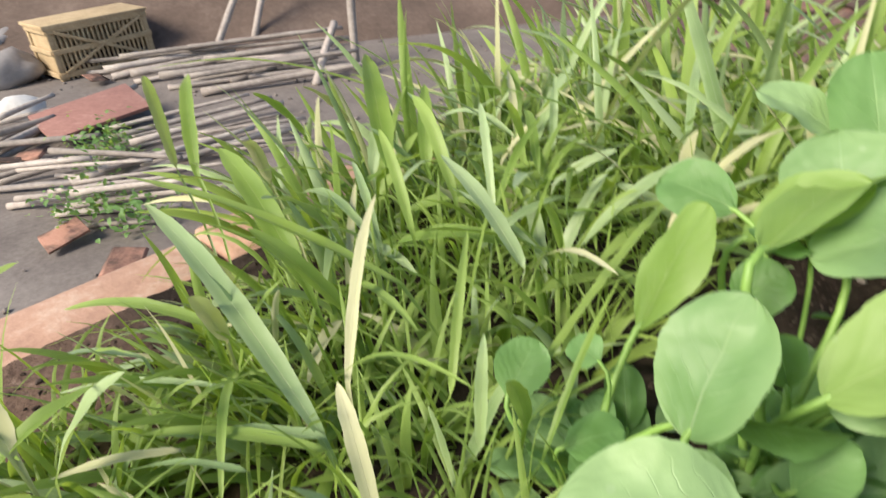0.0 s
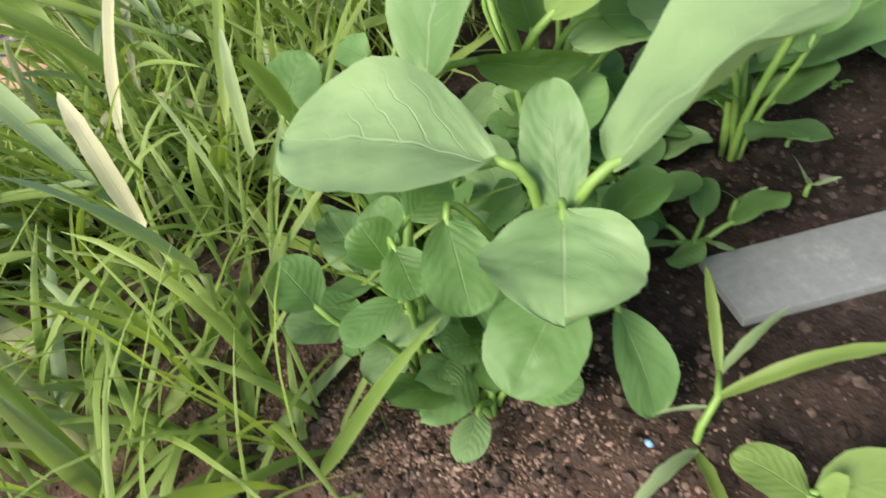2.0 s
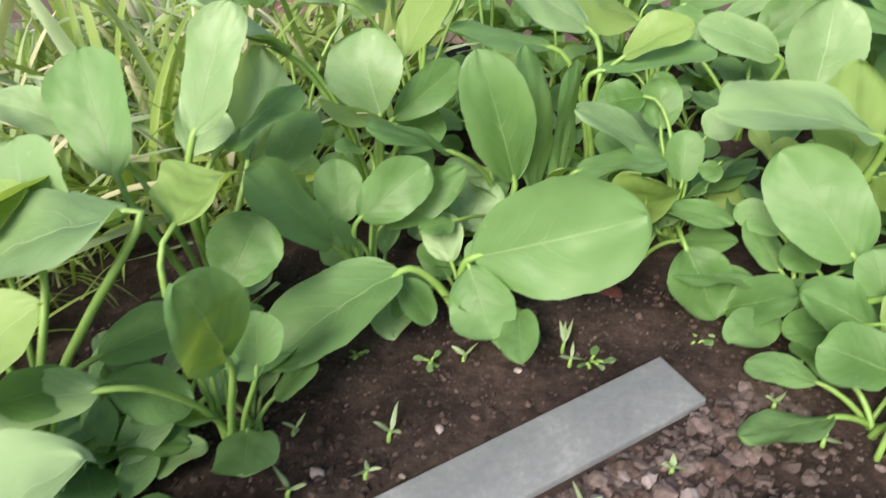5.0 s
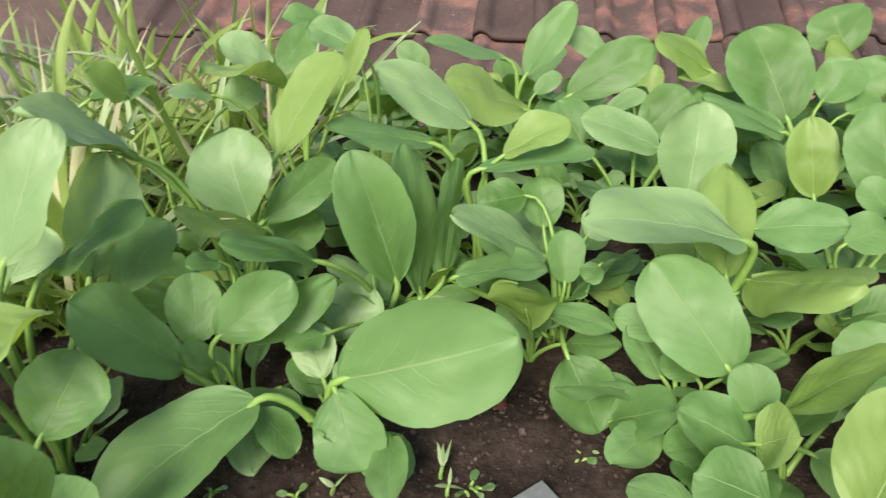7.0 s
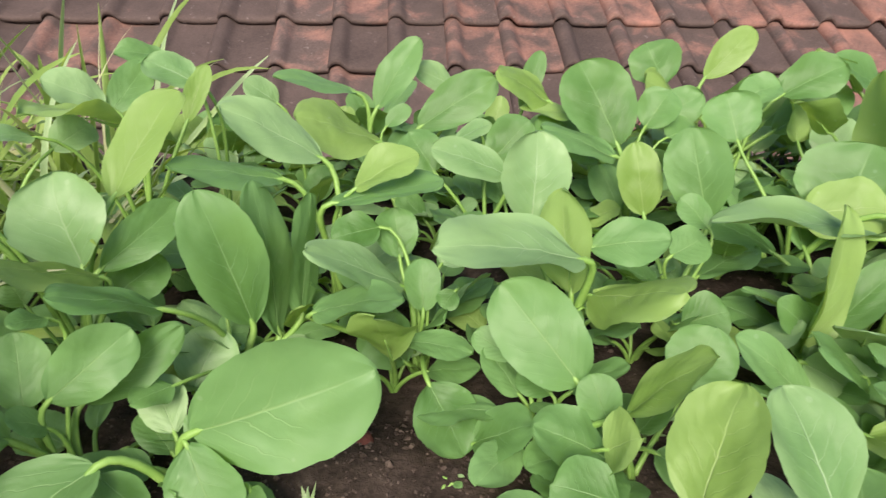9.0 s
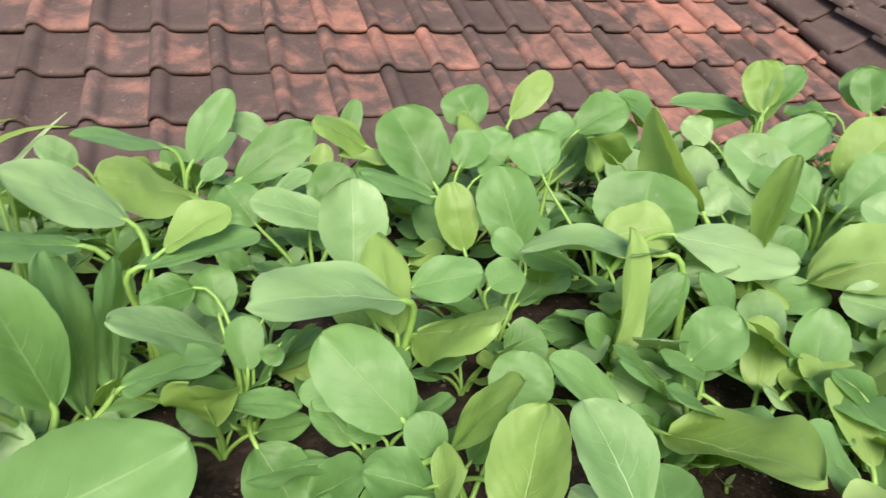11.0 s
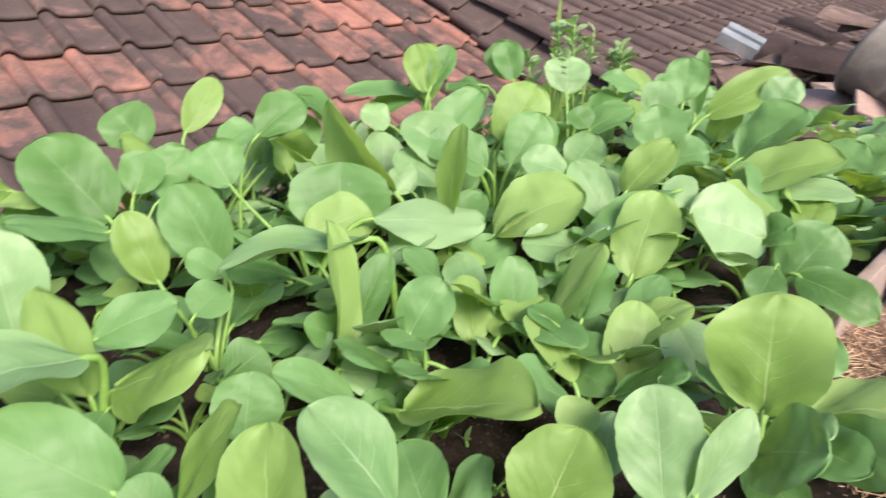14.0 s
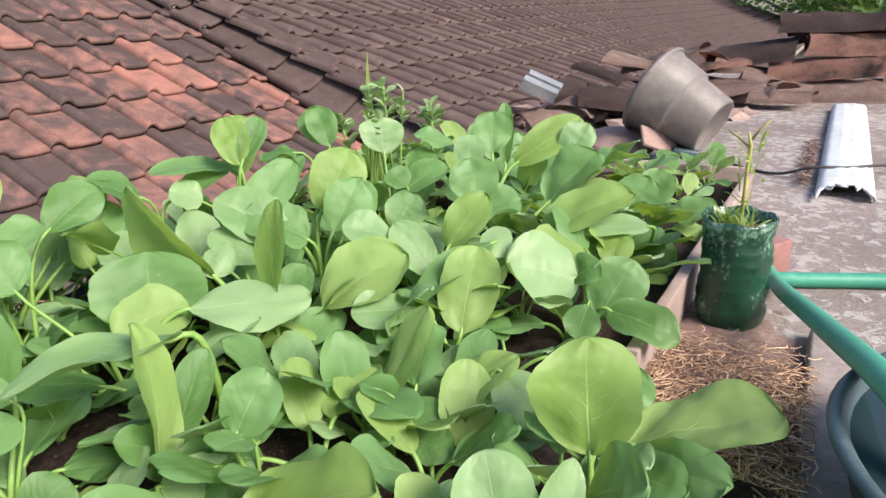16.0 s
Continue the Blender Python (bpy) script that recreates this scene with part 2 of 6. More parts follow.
WHITEGUTTER = speckled("white_gutter", [(0.3, (0.38, 0.42, 0.43)), (0.58, (0.56, 0.60, 0.61)), (0.8, (0.68, 0.70, 0.70))], 9, 0.6, 5.0, 0.001, 0.4)
HOSE = speckled("green_hose", [(0.3, (0.02, 0.20, 0.13)), (0.6, (0.045, 0.29, 0.19)), (0.78, (0.12, 0.36, 0.26))], 12, 0.5, 6.0, 0.0004, 0.4)
CABLE = speckled("black_cable", [(0.3, (0.02, 0.02, 0.02)), (0.7, (0.05, 0.045, 0.045))], 20, 0.6, 4.0, 0.0002)
BASIN = speckled("dark_plastic_basin", [(0.3, (0.030, 0.055, 0.062)), (0.6, (0.050, 0.085, 0.092)), (0.78, (0.12, 0.16, 0.165))], 10, 0.45, 6.0, 0.0006, 0.4)
YELLOWSTEM = speckled("yellow_stem", [(0.3, (0.26, 0.26, 0.055)), (0.7, (0.42, 0.38, 0.13))], 30, 0.5, 4.0, 0.0003)
BLUEBIT = speckled("blue_plastic", [(0.3, (0.08, 0.25, 0.5)), (0.7, (0.35, 0.55, 0.75))], 90, 0.3, 3.0, 0.0003)
SHARD = speckled("grey_shard", [(0.3, (0.15, 0.145, 0.155)), (0.7, (0.27, 0.26, 0.27))], 30, 0.7, 6.0, 0.0006)


def slab_material():
    """Old concrete: grey-brown ground with worn whitish flakes."""
    m, n, l, b = material("old_concrete")
    big, mid, fine = noise_tex(n, l, 3.2, 6, 0.65), noise_tex(n, l, 44, 5, 0.65, dist=0.5), noise_tex(n, l, 130, 4, 0.7)
    r = ramp(n, [(0.3, (0.13, 0.105, 0.095)), (0.55, (0.22, 0.182, 0.165)), (0.75, (0.31, 0.27, 0.25))])
    l.new(sums(n, l, "MULTIPLY_ADD", fine.outputs[0], 0.4, sums(n, l, "MULTIPLY", big.outputs[0], 0.65)), r.inputs[0])
    flake = n.new("ShaderNodeMapRange")
    flake.inputs[1].default_value, flake.inputs[2].default_value = 0.525, 0.57
    l.new(sums(n, l, "MULTIPLY_ADD", big.outputs[0], 0.35, sums(n, l, "MULTIPLY", mid.outputs[0], 0.68)), flake.inputs[0])
    l.new(mix(n, l, sums(n, l, "MULTIPLY", flake.outputs[0], 0.55), r.outputs[0], (0.46, 0.435, 0.405)), b.inputs["Base Color"])
    b.inputs["Roughness"].default_value = 0.92
    bump(n, l, b, sums(n, l, "MULTIPLY_ADD", flake.outputs[0], 0.5, fine.outputs[0]), 0.6, 0.004)
    return m


def tile_material(name, grime_low, grime_high, clay_a=(0.29, 0.112, 0.080), clay_b=(0.42, 0.205, 0.158)):
    """Clay roof tile under dark grime that has flaked off in places, each tile in its own way."""
    m, n, l, b = material(name)
    geo, tc, info = n.new("ShaderNodeNewGeometry"), n.new("ShaderNodeTexCoord"), n.new("ShaderNodeObjectInfo")

    def at(scale, detail, rough, dist=0.0):
        t = n.new("ShaderNodeTexNoise")
        t.inputs["Scale"].default_value, t.inputs["Detail"].default_value = scale, detail
        t.inputs["Roughness"].default_value, t.inputs["Distortion"].default_value = rough, dist
        l.new(geo.outputs["Position"], t.inputs["Vector"])
        return t.outputs[0]

    def own(scale, detail, rough, dist):
        t = n.new("ShaderNodeTexNoise")
        t.noise_dimensions = "4D"
        t.inputs["Scale"].default_value, t.inputs["Detail"].default_value = scale, detail
        t.inputs["Roughness"].default_value, t.inputs["Distortion"].default_value = rough, dist
        l.new(tc.outputs["Object"], t.inputs["Vector"])
        l.new(sums(n, l, "MULTIPLY", info.outputs["Random"], 60.0), t.inputs["W"])
        return t.outputs[0]

    wide, patch, fine = at(0.9, 2, 0.5), own(9.0, 4, 0.55, 0.5), at(120.0, 4, 0.7)
    grime = ramp(n, [(0.3, (0.050, 0.036, 0.033)), (0.55, (0.095, 0.067, 0.061)), (0.75, (0.15, 0.113, 0.104))])
    l.new(sums(n, l, "MULTIPLY_ADD", fine, 0.4, sums(n, l, "MULTIPLY_ADD", patch, 0.45, sums(n, l, "MULTIPLY", info.outputs["Random"], 0.16))), grime.inputs[0])
    clay = mix(n, l, fine, clay_a, clay_b)
    bare = n.new("ShaderNodeMapRange")
    bare.inputs[1].default_value, bare.inputs[2].default_value = grime_low, grime_high
    f = sums(n, l, "MULTIPLY_ADD", wide, 0.5, sums(n, l, "MULTIPLY_ADD", patch, 0.55, sums(n, l, "MULTIPLY", info.outputs["Random"], 0.20)))
    slide = n.new("ShaderNodeVectorMath")        # the tiles' far end has weathered more
    slide.operation = "DOT_PRODUCT"
    slide.inputs[1].default_value = (0.7304, -0.6830, 0.0)
    l.new(geo.outputs["Position"], slide.inputs[0])
    worn = n.new("ShaderNodeMapRange")
    worn.inputs[1].default_value, worn.inputs[2].default_value = 0.4, 2.2
    worn.inputs[3].default_value, worn.inputs[4].default_value = -0.045, 0.045
    l.new(slide.outputs["Value"], worn.inputs[0])
    f = sums(n, l, "ADD", f, worn.outputs[0])
    f = sums(n, l, "MULTIPLY_ADD", fine, 0.06, f)
    l.new(f, bare.inputs[0])
    col = mix(n, l, bare.outputs[0], grime.outputs[0], clay)
    lichen = n.new("ShaderNodeMapRange")
    lichen.inputs[1].default_value, lichen.inputs[2].default_value = 0.66, 0.72
    l.new(at(38.0, 3, 0.6), lichen.inputs[0])
    col = mix(n, l, sums(n, l, "MULTIPLY", lichen.outputs[0], 0.22), col, (0.42, 0.36, 0.34))
    l.new(col, b.inputs["Base Color"])
    b.inputs["Roughness"].default_value = 0.85
    b.inputs["Specular IOR Level"].default_value = 0.2
    bump(n, l, b, sums(n, l, "MULTIPLY_ADD", bare.outputs[0], -0.3, fine), 0.5, 0.003)
    return m


def bottle_material():
    """Thin green bottle plastic with dried whitish algae on its upper part."""
    m, n, l, b = material("green_bottle_plastic")
    t, fine = noise_tex(n, l, 28, 5, 0.7), noise_tex(n, l, 160, 4, 0.7)
    col = mix(n, l, t.outputs[0], (0.010, 0.055, 0.032), (0.045, 0.20, 0.11))
    tc, sep = n.new("ShaderNodeTexCoord"), n.new("ShaderNodeSeparateXYZ")
    l.new(tc.outputs["Object"], sep.inputs[0])
    high = n.new("ShaderNodeMapRange")
    high.inputs[1].default_value, high.inputs[2].default_value = 0.07, 0.115
    l.new(sep.outputs[2], high.inputs[0])
    scum = n.new("ShaderNodeMapRange")
    scum.inputs[1].default_value, scum.inputs[2].default_value = 0.545, 0.66
    l.new(sums(n, l, "MULTIPLY_ADD", high.outputs[0], 0.055, sums(n, l, "MULTIPLY_ADD", fine.outputs[0], 0.5, sums(n, l, "MULTIPLY", t.outputs[0], 0.5))), scum.inputs[0])
    l.new(mix(n, l, sums(n, l, "MULTIPLY", scum.outputs[0], 0.5), col, (0.42, 0.55, 0.44)), b.inputs["Base Color"])
    b.inputs["Roughness"].default_value, b.inputs["IOR"].default_value = 0.18, 1.45
    l.new(sums(n, l, "MULTIPLY_ADD", scum.outputs[0], -0.5, 0.6), b.inputs["Transmission Weight"])
    bump(n, l, b, t.outputs[0], 0.8, 0.005)
    return m


CONCRETE = slab_material()
TILE = tile_material("worn_clay_tile", 0.67, 0.92)
TILE_DARK = tile_material("grimy_clay_tile", 0.90, 0.97)
TILE_BARE = tile_material("bare_clay_tile", 0.56, 0.70, (0.30, 0.14, 0.105), (0.46, 0.27, 0.21))
GREENPET = bottle_material()
WATER, _wn, _wl, _wb = material("water")
_wb.inputs["Base Color"].default_value = (0.020, 0.040, 0.046, 1)
_wb.inputs["Roughness"].default_value = 0.04
_wb.inputs["IOR"].default_value = 1.33


# ---- mesh helpers ----
def mesh_object(name, bm, mat, parent=None, label="", smooth=True):
    me = bpy.data.meshes.new(name)
    bm.to_mesh(me)
    bm.free()
    me.materials.append(mat)
    if smooth:
        for p in me.polygons:
            p.use_smooth = True
    ob = new(name, me)
    if parent:
        ob.parent = parent
    return tagged(ob, label) if label else ob


def part(name, bm, mat, parent, label="", smooth=True):
    return mesh_object(name, bm, mat, parent, label, smooth)


def thing(name, label, category, m=None, group="", kind=""):
    ob = new(name)
    ob.empty_display_size = 0.02
    if m is not None:
        ob.matrix_world = m
    return tagged(ob, label, category, group, kind)


def add_box(bm, sx, sy, sz, m=None, bevel=0.0, jitter=0.0, rnd=None):
    """A box on its base, with bevelled and slightly uneven edges."""
    v = bmesh.ops.create_cube(bm, size=1.0)["verts"]
    for p in v:
        p.co = Vector((p.co.x * sx, p.co.y * sy, (p.co.z + 0.5) * sz))
        if jitter:
            p.co += Vector((rnd.uniform(-1, 1), rnd.uniform(-1, 1), rnd.uniform(-1, 1))) * jitter
    if bevel:
        edges = list({e for p in v for e in p.link_edges})
        r = bmesh.ops.bevel(bm, geom=edges, offset=bevel, segments=2, affect="EDGES", profile=0.6)
        v = list({p for f in r["faces"] for p in f.verts} | {p for p in v if p.is_valid})
    if m is not None:
        bmesh.ops.transform(bm, matrix=m, verts=v)
    return v


def add_tube(bm, points, radii, sides=8, cap=True):
    """A tube through points, its radius following along."""
    rings, pts = [], [Vector(p) for p in points]
    side = None
    for i, p in enumerate(pts):
        d = (pts[min(i + 1, len(pts) - 1)] - pts[max(i - 1, 0)]).normalized()
        if side is None:
            side = d.orthogonal().normalized()
        side = (side - d * side.dot(d)).normalized()
        other = d.cross(side)
        r = radii[i] if isinstance(radii, (list, tuple)) else radii
        rings.append([bm.verts.new(p + (side * math.cos(a) + other * math.sin(a)) * r) for a in [2 * math.pi * k / sides for k in range(sides)]])
    for a, b in zip(rings, rings[1:]):
        for k in range(sides):
            bm.faces.new((a[k], a[(k + 1) % sides], b[(k + 1) % sides], b[k]))
    if cap:
        bm.faces.new(rings[0][::-1])
        bm.faces.new(rings[-1])


def add_lathe(bm, profile, sides=32, m=None):
    """Turns a profile of (radius, height) about z."""
    rings = [[bm.verts.new((r * math.cos(2 * math.pi * k / sides), r * math.sin(2 * math.pi * k / sides), z)) for k in range(sides)] for r, z in profile]
    for a, b in zip(rings, rings[1:]):
        for k in range(sides):
            bm.faces.new((a[k], a[(k + 1) % sides], b[(k + 1) % sides], b[k]))
    if m is not None:
        bmesh.ops.transform(bm, matrix=m, verts=[v for r in rings for v in r])


def add_lump(bm, p, r, rnd, flat=0.7, sub=1, rough=0.28):
    """An uneven lump of earth or stone."""
    v = bmesh.ops.create_icosphere(bm, subdivisions=sub, radius=1.0)["verts"]
    sx, sy, a = rnd.uniform(0.75, 1.3), rnd.uniform(0.75, 1.2), rnd.uniform(0, 6.28)
    for q in v:
        k = 1 + rnd.uniform(-rough, rough)
        x, y, z = q.co.x * k * sx * r, q.co.y * k * sy * r, q.co.z * k * flat * r
        q.co = Vector((p[0] + x * math.cos(a) - y * math.sin(a), p[1] + x * math.sin(a) + y * math.cos(a), p[2] + z))


def scatter_lumps(name, spots, mat, seed, flat=0.7, rough=0.3):
    """Many small uneven lumps in one mesh: spots are (x, y, z, radius)."""
    bm = bmesh.new()
    bmesh.ops.create_icosphere(bm, subdivisions=1, radius=1.0)
    co, tri = np.array([v.co[:] for v in bm.verts]), np.array([[v.index for v in f.verts] for f in bm.faces])
    bm.free()
    rng = np.random.default_rng(seed)
    spots = np.array(spots)
    n = len(spots)
    shape = co[None] * (1 + rng.uniform(-rough, rough, (n, len(co), 1))) * rng.uniform(0.7, 1.3, (n, 1, 3)) * np.array([1, 1, flat])
    a = rng.uniform(0, 6.28, n)
    c, sn = np.cos(a)[:, None], np.sin(a)[:, None]
    x, y = shape[..., 0] * c - shape[..., 1] * sn, shape[..., 0] * sn + shape[..., 1] * c
    verts = np.stack([x, y, shape[..., 2]], -1) * spots[:, None, 3:] + spots[:, None, :3]
    faces = (tri[None] + (np.arange(n) * len(co))[:, None, None]).reshape(-1, 3)
    me = bpy.data.meshes.new(name)
    me.from_pydata(verts.reshape(-1, 3).tolist(), [], faces.tolist())
    me.materials.append(mat)
    return new(name, me)


def soil_height(u, v):
    """The bed's gently uneven surface, in the grid."""
    h = 0.008 * noise.noise((u * 6, v * 6, 0.3)) + 0.006 * noise.noise((u * 19, v * 19, 2.1)) + 0.004 * noise.noise((u * 60, v * 60, 5.2))
    near = max(abs((u - 0.153) * 0.737 + (v - 0.303) * 0.676) - 0.15, 0) + max(abs((v - 0.303) * 0.737 - (u - 0.153) * 0.676) - 0.02, 0)
    return -0.002 + h * min(1.0, near / 0.03)   # trodden flat under the board strip


def ground_at(x, y):
    g = TO_GRID @ Vector((x, y, 0))
    return soil_height(g.x, g.y)


# ---- plants ----
def blade_outline(s, u, seed, shape):
    """Half the width of a blade as a share of its greatest: narrow foot, broad round tip, slightly toothed margin."""
    peak = 0.535 + 0.045 * math.sin(seed * 1.7)
    if s < peak:
        w = 0.06 + 0.94 * math.sin(s / peak * math.pi / 2) ** shape
    else:
        w = max(0.0, 1 - ((s - peak) / (1 - peak)) ** 2.4) ** 0.52
    k = 1.0 if u > 0 else 2.3
    teeth = 0.016 * math.sin(s * 13 + seed + k) + 0.010 * math.sin(s * 37 + seed * 3 + k) + 0.007 * math.sin(s * 71 + seed * 2 + k)
    return w * (1 + teeth * min(1.0, 3 * s))


def blade_point(s, u, length, width, bend, cup, wave, seed, shape):
    """A point of a leaf: s along it, u from -1 to 1 across it; the chord lies on y."""
    half = width / 2 * blade_outline(s, u, seed, shape)
    if abs(bend) < 1e-3:
        y, z, tilt = s * length, 0.0, 0.0
    else:
        r = length / (2 * math.sin(bend / 2))
        tilt = bend / 2 - bend * s
        y, z = r * (math.sin(bend / 2) - math.sin(tilt)), r * (math.cos(tilt) - math.cos(bend / 2))
    tilt_half = 0.16 * math.sin(seed * 5.3)      # one half stands a little steeper
    lift = (cup + tilt_half * (1 if u > 0 else -1)) * half * abs(u) ** 1.8 + wave * width * abs(u) ** 2.4 * math.sin(s * 8 + seed + (1.7 if u > 0 else 0))
    lift += 0.05 * width * noise.noise((s * 3.2, u * 1.8, seed)) + 0.016 * width * noise.noise((s * 9, u * 5, seed))
    lift += 0.006 * width * (1 - abs(u)) * math.sin((s - 0.42 * abs(u) ** 1.1) * 6.5 * 2 * math.pi)   # blistered between the side veins
    lift -= 0.014 * width * max(0.0, 1 - abs(u) * 7)                  # the midrib lies in a groove
    lift += 0.30 * math.sin(seed * 3.1) * (s - 0.35) * half * u      # a slow twist towards the tip
    lift -= 0.16 * width * max(0.0, s - 0.62) ** 2 * (1 + math.sin(seed * 2.3))     # the tip curls back
    side = half * u * (1 - 0.18 * min(1, abs(cup)) * abs(u))
    return Vector((side, y - lift * math.sin(-tilt), z + lift * math.cos(tilt)))


def add_blade(bm, length, width, bend, cup, wave, seed, shape=0.9, nu=8, ns=13, m=None):
    layer = bm.loops.layers.uv.verify()
    grid = []
    for i in range(ns + 1):
        s = 1 - (1 - i / ns) ** 1.55 * 0.998             # rows close up towards the round tip
        row = []
        for j in range(nu + 1):
            p = blade_point(s, 2 * j / nu - 1, length, width, bend, cup, wave, seed, shape)
            row.append((bm.verts.new(m @ p if m is not None else p), (j / nu, s)))
        grid.append(row)
    for a, b in zip(grid, grid[1:]):
        for j in range(nu):
            quad = (a[j], a[j + 1], b[j + 1], b[j])
            f = bm.faces.new([q[0] for q in quad])
            for loop, q in zip(f.loops, quad):
                loop[layer].uv = q[1]


def leaf_frame(base, tip, roll):
    """The pose of a leaf's blade: its chord from base to tip, its face turned by roll from facing up."""
    y = (tip - base).normalized()
    z = Vector((0, 0, 1)) - y * y.z
    z = z.normalized() if z.length > 1e-4 else Vector((1, 0, 0))
    z = Matrix.Rotation(radians(roll), 3, y) @ z
    x = y.cross(z)
    m = Matrix((x, y, z)).transposed().to_4x4()
    m.translation = base
    return m


TINTS = {"g": LEAF, "p": LEAF_PALE, "b": LEAF_BLUE}


def mustard_plant(x, y, tints, rows, label="young mustard green plant with broad oval leaves", seed=0):
    """A mustard green. Rows: the foot of a blade and its tip from the plant's root, its width, roll, bend and cup."""
    z0 = ground_at(x, y)
    plant = thing("mustard_plant", label, "vegetable plant", Matrix.Translation((x, y, z0)), "mustard greens in the bed")
    rnd = random.Random(int(abs(x) * 9973 + abs(y) * 7919) + seed)
    for n, (bx, by, bz, tx, ty, tz, w, roll, bend, cup) in enumerate(rows):
        cup, bend = 0.75 * cup - 0.08, 0.9 * bend
        base, tip = Vector((bx, by, bz - z0)), Vector((tx, ty, tz - z0))
        length = (tip - base).length
        bm = bmesh.new()
        big = length > 0.035
        wave, ident, shape = rnd.uniform(0.02, 0.085), rnd.uniform(0, 50), rnd.uniform(0.40, 0.68)
        add_blade(bm, length, w, bend, cup, wave, ident, shape, 12 if big else 6, 34 if big else 11)
        leaf = part("leaf", bm, TINTS[tints[n % len(tints)]], plant)
        frame_m = leaf_frame(base, tip, roll)
        leaf.matrix_local = frame_m
        # the stalk rises from the root and runs on under the blade as its midrib
        bm = bmesh.new()
        r0 = min(0.0030, 0.0008 + 0.018 * length)
        a = rnd.uniform(0, 6.28)
        foot = Vector((0.004 * math.cos(a), 0.004 * math.sin(a), -0.004))
        out = (tip - base).normalized()
        c1 = foot + Vector((0, 0, 0.45 * max(base.z, 0.01))) + (base - foot) * 0.12
        c2 = base - out * 0.20 * (base - foot).length
        pts = []
        for k in range(9):
            t = k / 8
            pts.append(foot * (1 - t) ** 3 + c1 * 3 * t * (1 - t) ** 2 + c2 * 3 * t * t * (1 - t) + base * t ** 3)
        radii = [r0 * (1.25 - 0.35 * k / 8) for k in range(9)]
        for s in (0.08, 0.18, 0.3, 0.42):
            pts.append(frame_m @ (blade_point(s, 0.0, length, w, bend, cup, wave, ident, shape) - Vector((0, 0, r0 * 0.8))))
            radii.append(r0 * (0.85 - 1.6 * s))
        add_tube(bm, pts, radii, 7)
        part("stalk", bm, STALK, plant)
    return plant


def rosette(x, y, size, count, tints="gbgp", seed=0, label="small mustard green seedling with rounded leaves", lift=0.6, slim=1.0, stem=1.0):
    """A plant whose leaves spread evenly; size is a leaf's reach."""
    rnd = random.Random(seed * 31 + int(abs(x) * 4001) + int(abs(y) * 6007))
    rows, a0 = [], rnd.uniform(0, 6.28)
    for k in range(count):
        a = a0 + k * 2.399 + rnd.uniform(-0.25, 0.25)
        e = rnd.uniform(0.35, 1.15) * lift + 0.25
        reach = size * rnd.uniform(0.75, 1.2)
        b = Vector((math.cos(a) * math.cos(e), math.sin(a) * math.cos(e), math.sin(e))) * reach * rnd.uniform(0.55, 0.8) * stem
        e2 = e - rnd.uniform(0.15, 0.75)
        t = b + Vector((math.cos(a) * math.cos(e2), math.sin(a) * math.cos(e2), math.sin(e2))) * reach * rnd.uniform(0.75, 1.1)
        rows.append((b.x, b.y, b.z, t.x, t.y, t.z, (t - b).length * rnd.uniform(0.58, 0.80) * slim, rnd.uniform(-25, 25), rnd.uniform(0.1, 0.6), rnd.uniform(0.0, 0.28)))
    return mustard_plant(x, y, "".join(rnd.choice(tints) for _ in range(count)), rows, label, seed)


def add_grass(bm, root, az, lean, length, width, droop, seed, fold=0.5, ns=12, nu=2):
    """One strap of grass: it rises at lean from the upright and droops over."""
    layer = bm.loops.layers.uv.verify()
    d, side = Vector((math.cos(az), math.sin(az), 0)), Vector((-math.sin(az), math.cos(az), 0))
    p, grid, twist = Vector(root), [], math.sin(seed * 7.1) * 0.9
    for i in range(ns + 1):
        s = i / ns
        ang = lean + droop * s ** 1.6 + 0.12 * math.sin(s * 4 + seed)
        t = d * math.sin(ang) + Vector((0, 0, math.cos(ang)))
        nrm = d * -math.cos(ang) + Vector((0, 0, math.sin(ang)))
        sd = (side * math.cos(twist * s) + nrm * math.sin(twist * s)).normalized()
        up = sd.cross(t)
        w = width / 2 * min(1.0, 0.45 + 2.2 * s) * max(0.02, (1 - s ** 2.6)) ** 0.8
        row = []
        for j in range(nu + 1):
            u = 2 * j / nu - 1
            row.append((bm.verts.new(p + sd * (w * u) + up * (abs(u) * w * fold)), (j / nu, s)))
        grid.append(row)
        p = p + t * (length / ns)
    for a, b in zip(grid, grid[1:]):
        for j in range(nu):
            quad = (a[j], a[j + 1], b[j + 1], b[j])
            f = bm.faces.new([q[0] for q in quad])
            for loop, q in zip(f.loops, quad):
                loop[layer].uv = q[1]


def grass_tuft(x, y, blades, size, seed, az=None, spread=3.2, wide=0.011, label="tuft of broad-bladed green grass"):
    """A tuft whose blades are parts of their own."""
    rnd = random.Random(seed)
    tuft = thing("grass_tuft", label, "grass", Matrix.Translation((x, y, ground_at(x, y))), "grass tufts at the end of the bed")
    for k in range(blades):
        bm = bmesh.new()
        a = rnd.uniform(0, 6.28) if az is None else az + rnd.uniform(-spread / 2, spread / 2)
        root = (rnd.gauss(0, 0.012), rnd.gauss(0, 0.012), -0.004)
        add_grass(bm, root, a, rnd.uniform(0.05, 1.25), size * rnd.uniform(0.6, 1.25), wide * rnd.uniform(0.55, 1.35), rnd.uniform(0.1, 1.5), rnd.uniform(0, 50), rnd.uniform(0.15, 0.6))
        q = rnd.random()
        part("blade", bm, DRY if q < 0.15 else GRASS_BLUE if q < 0.45 else GRASS, tuft)
    return tuft


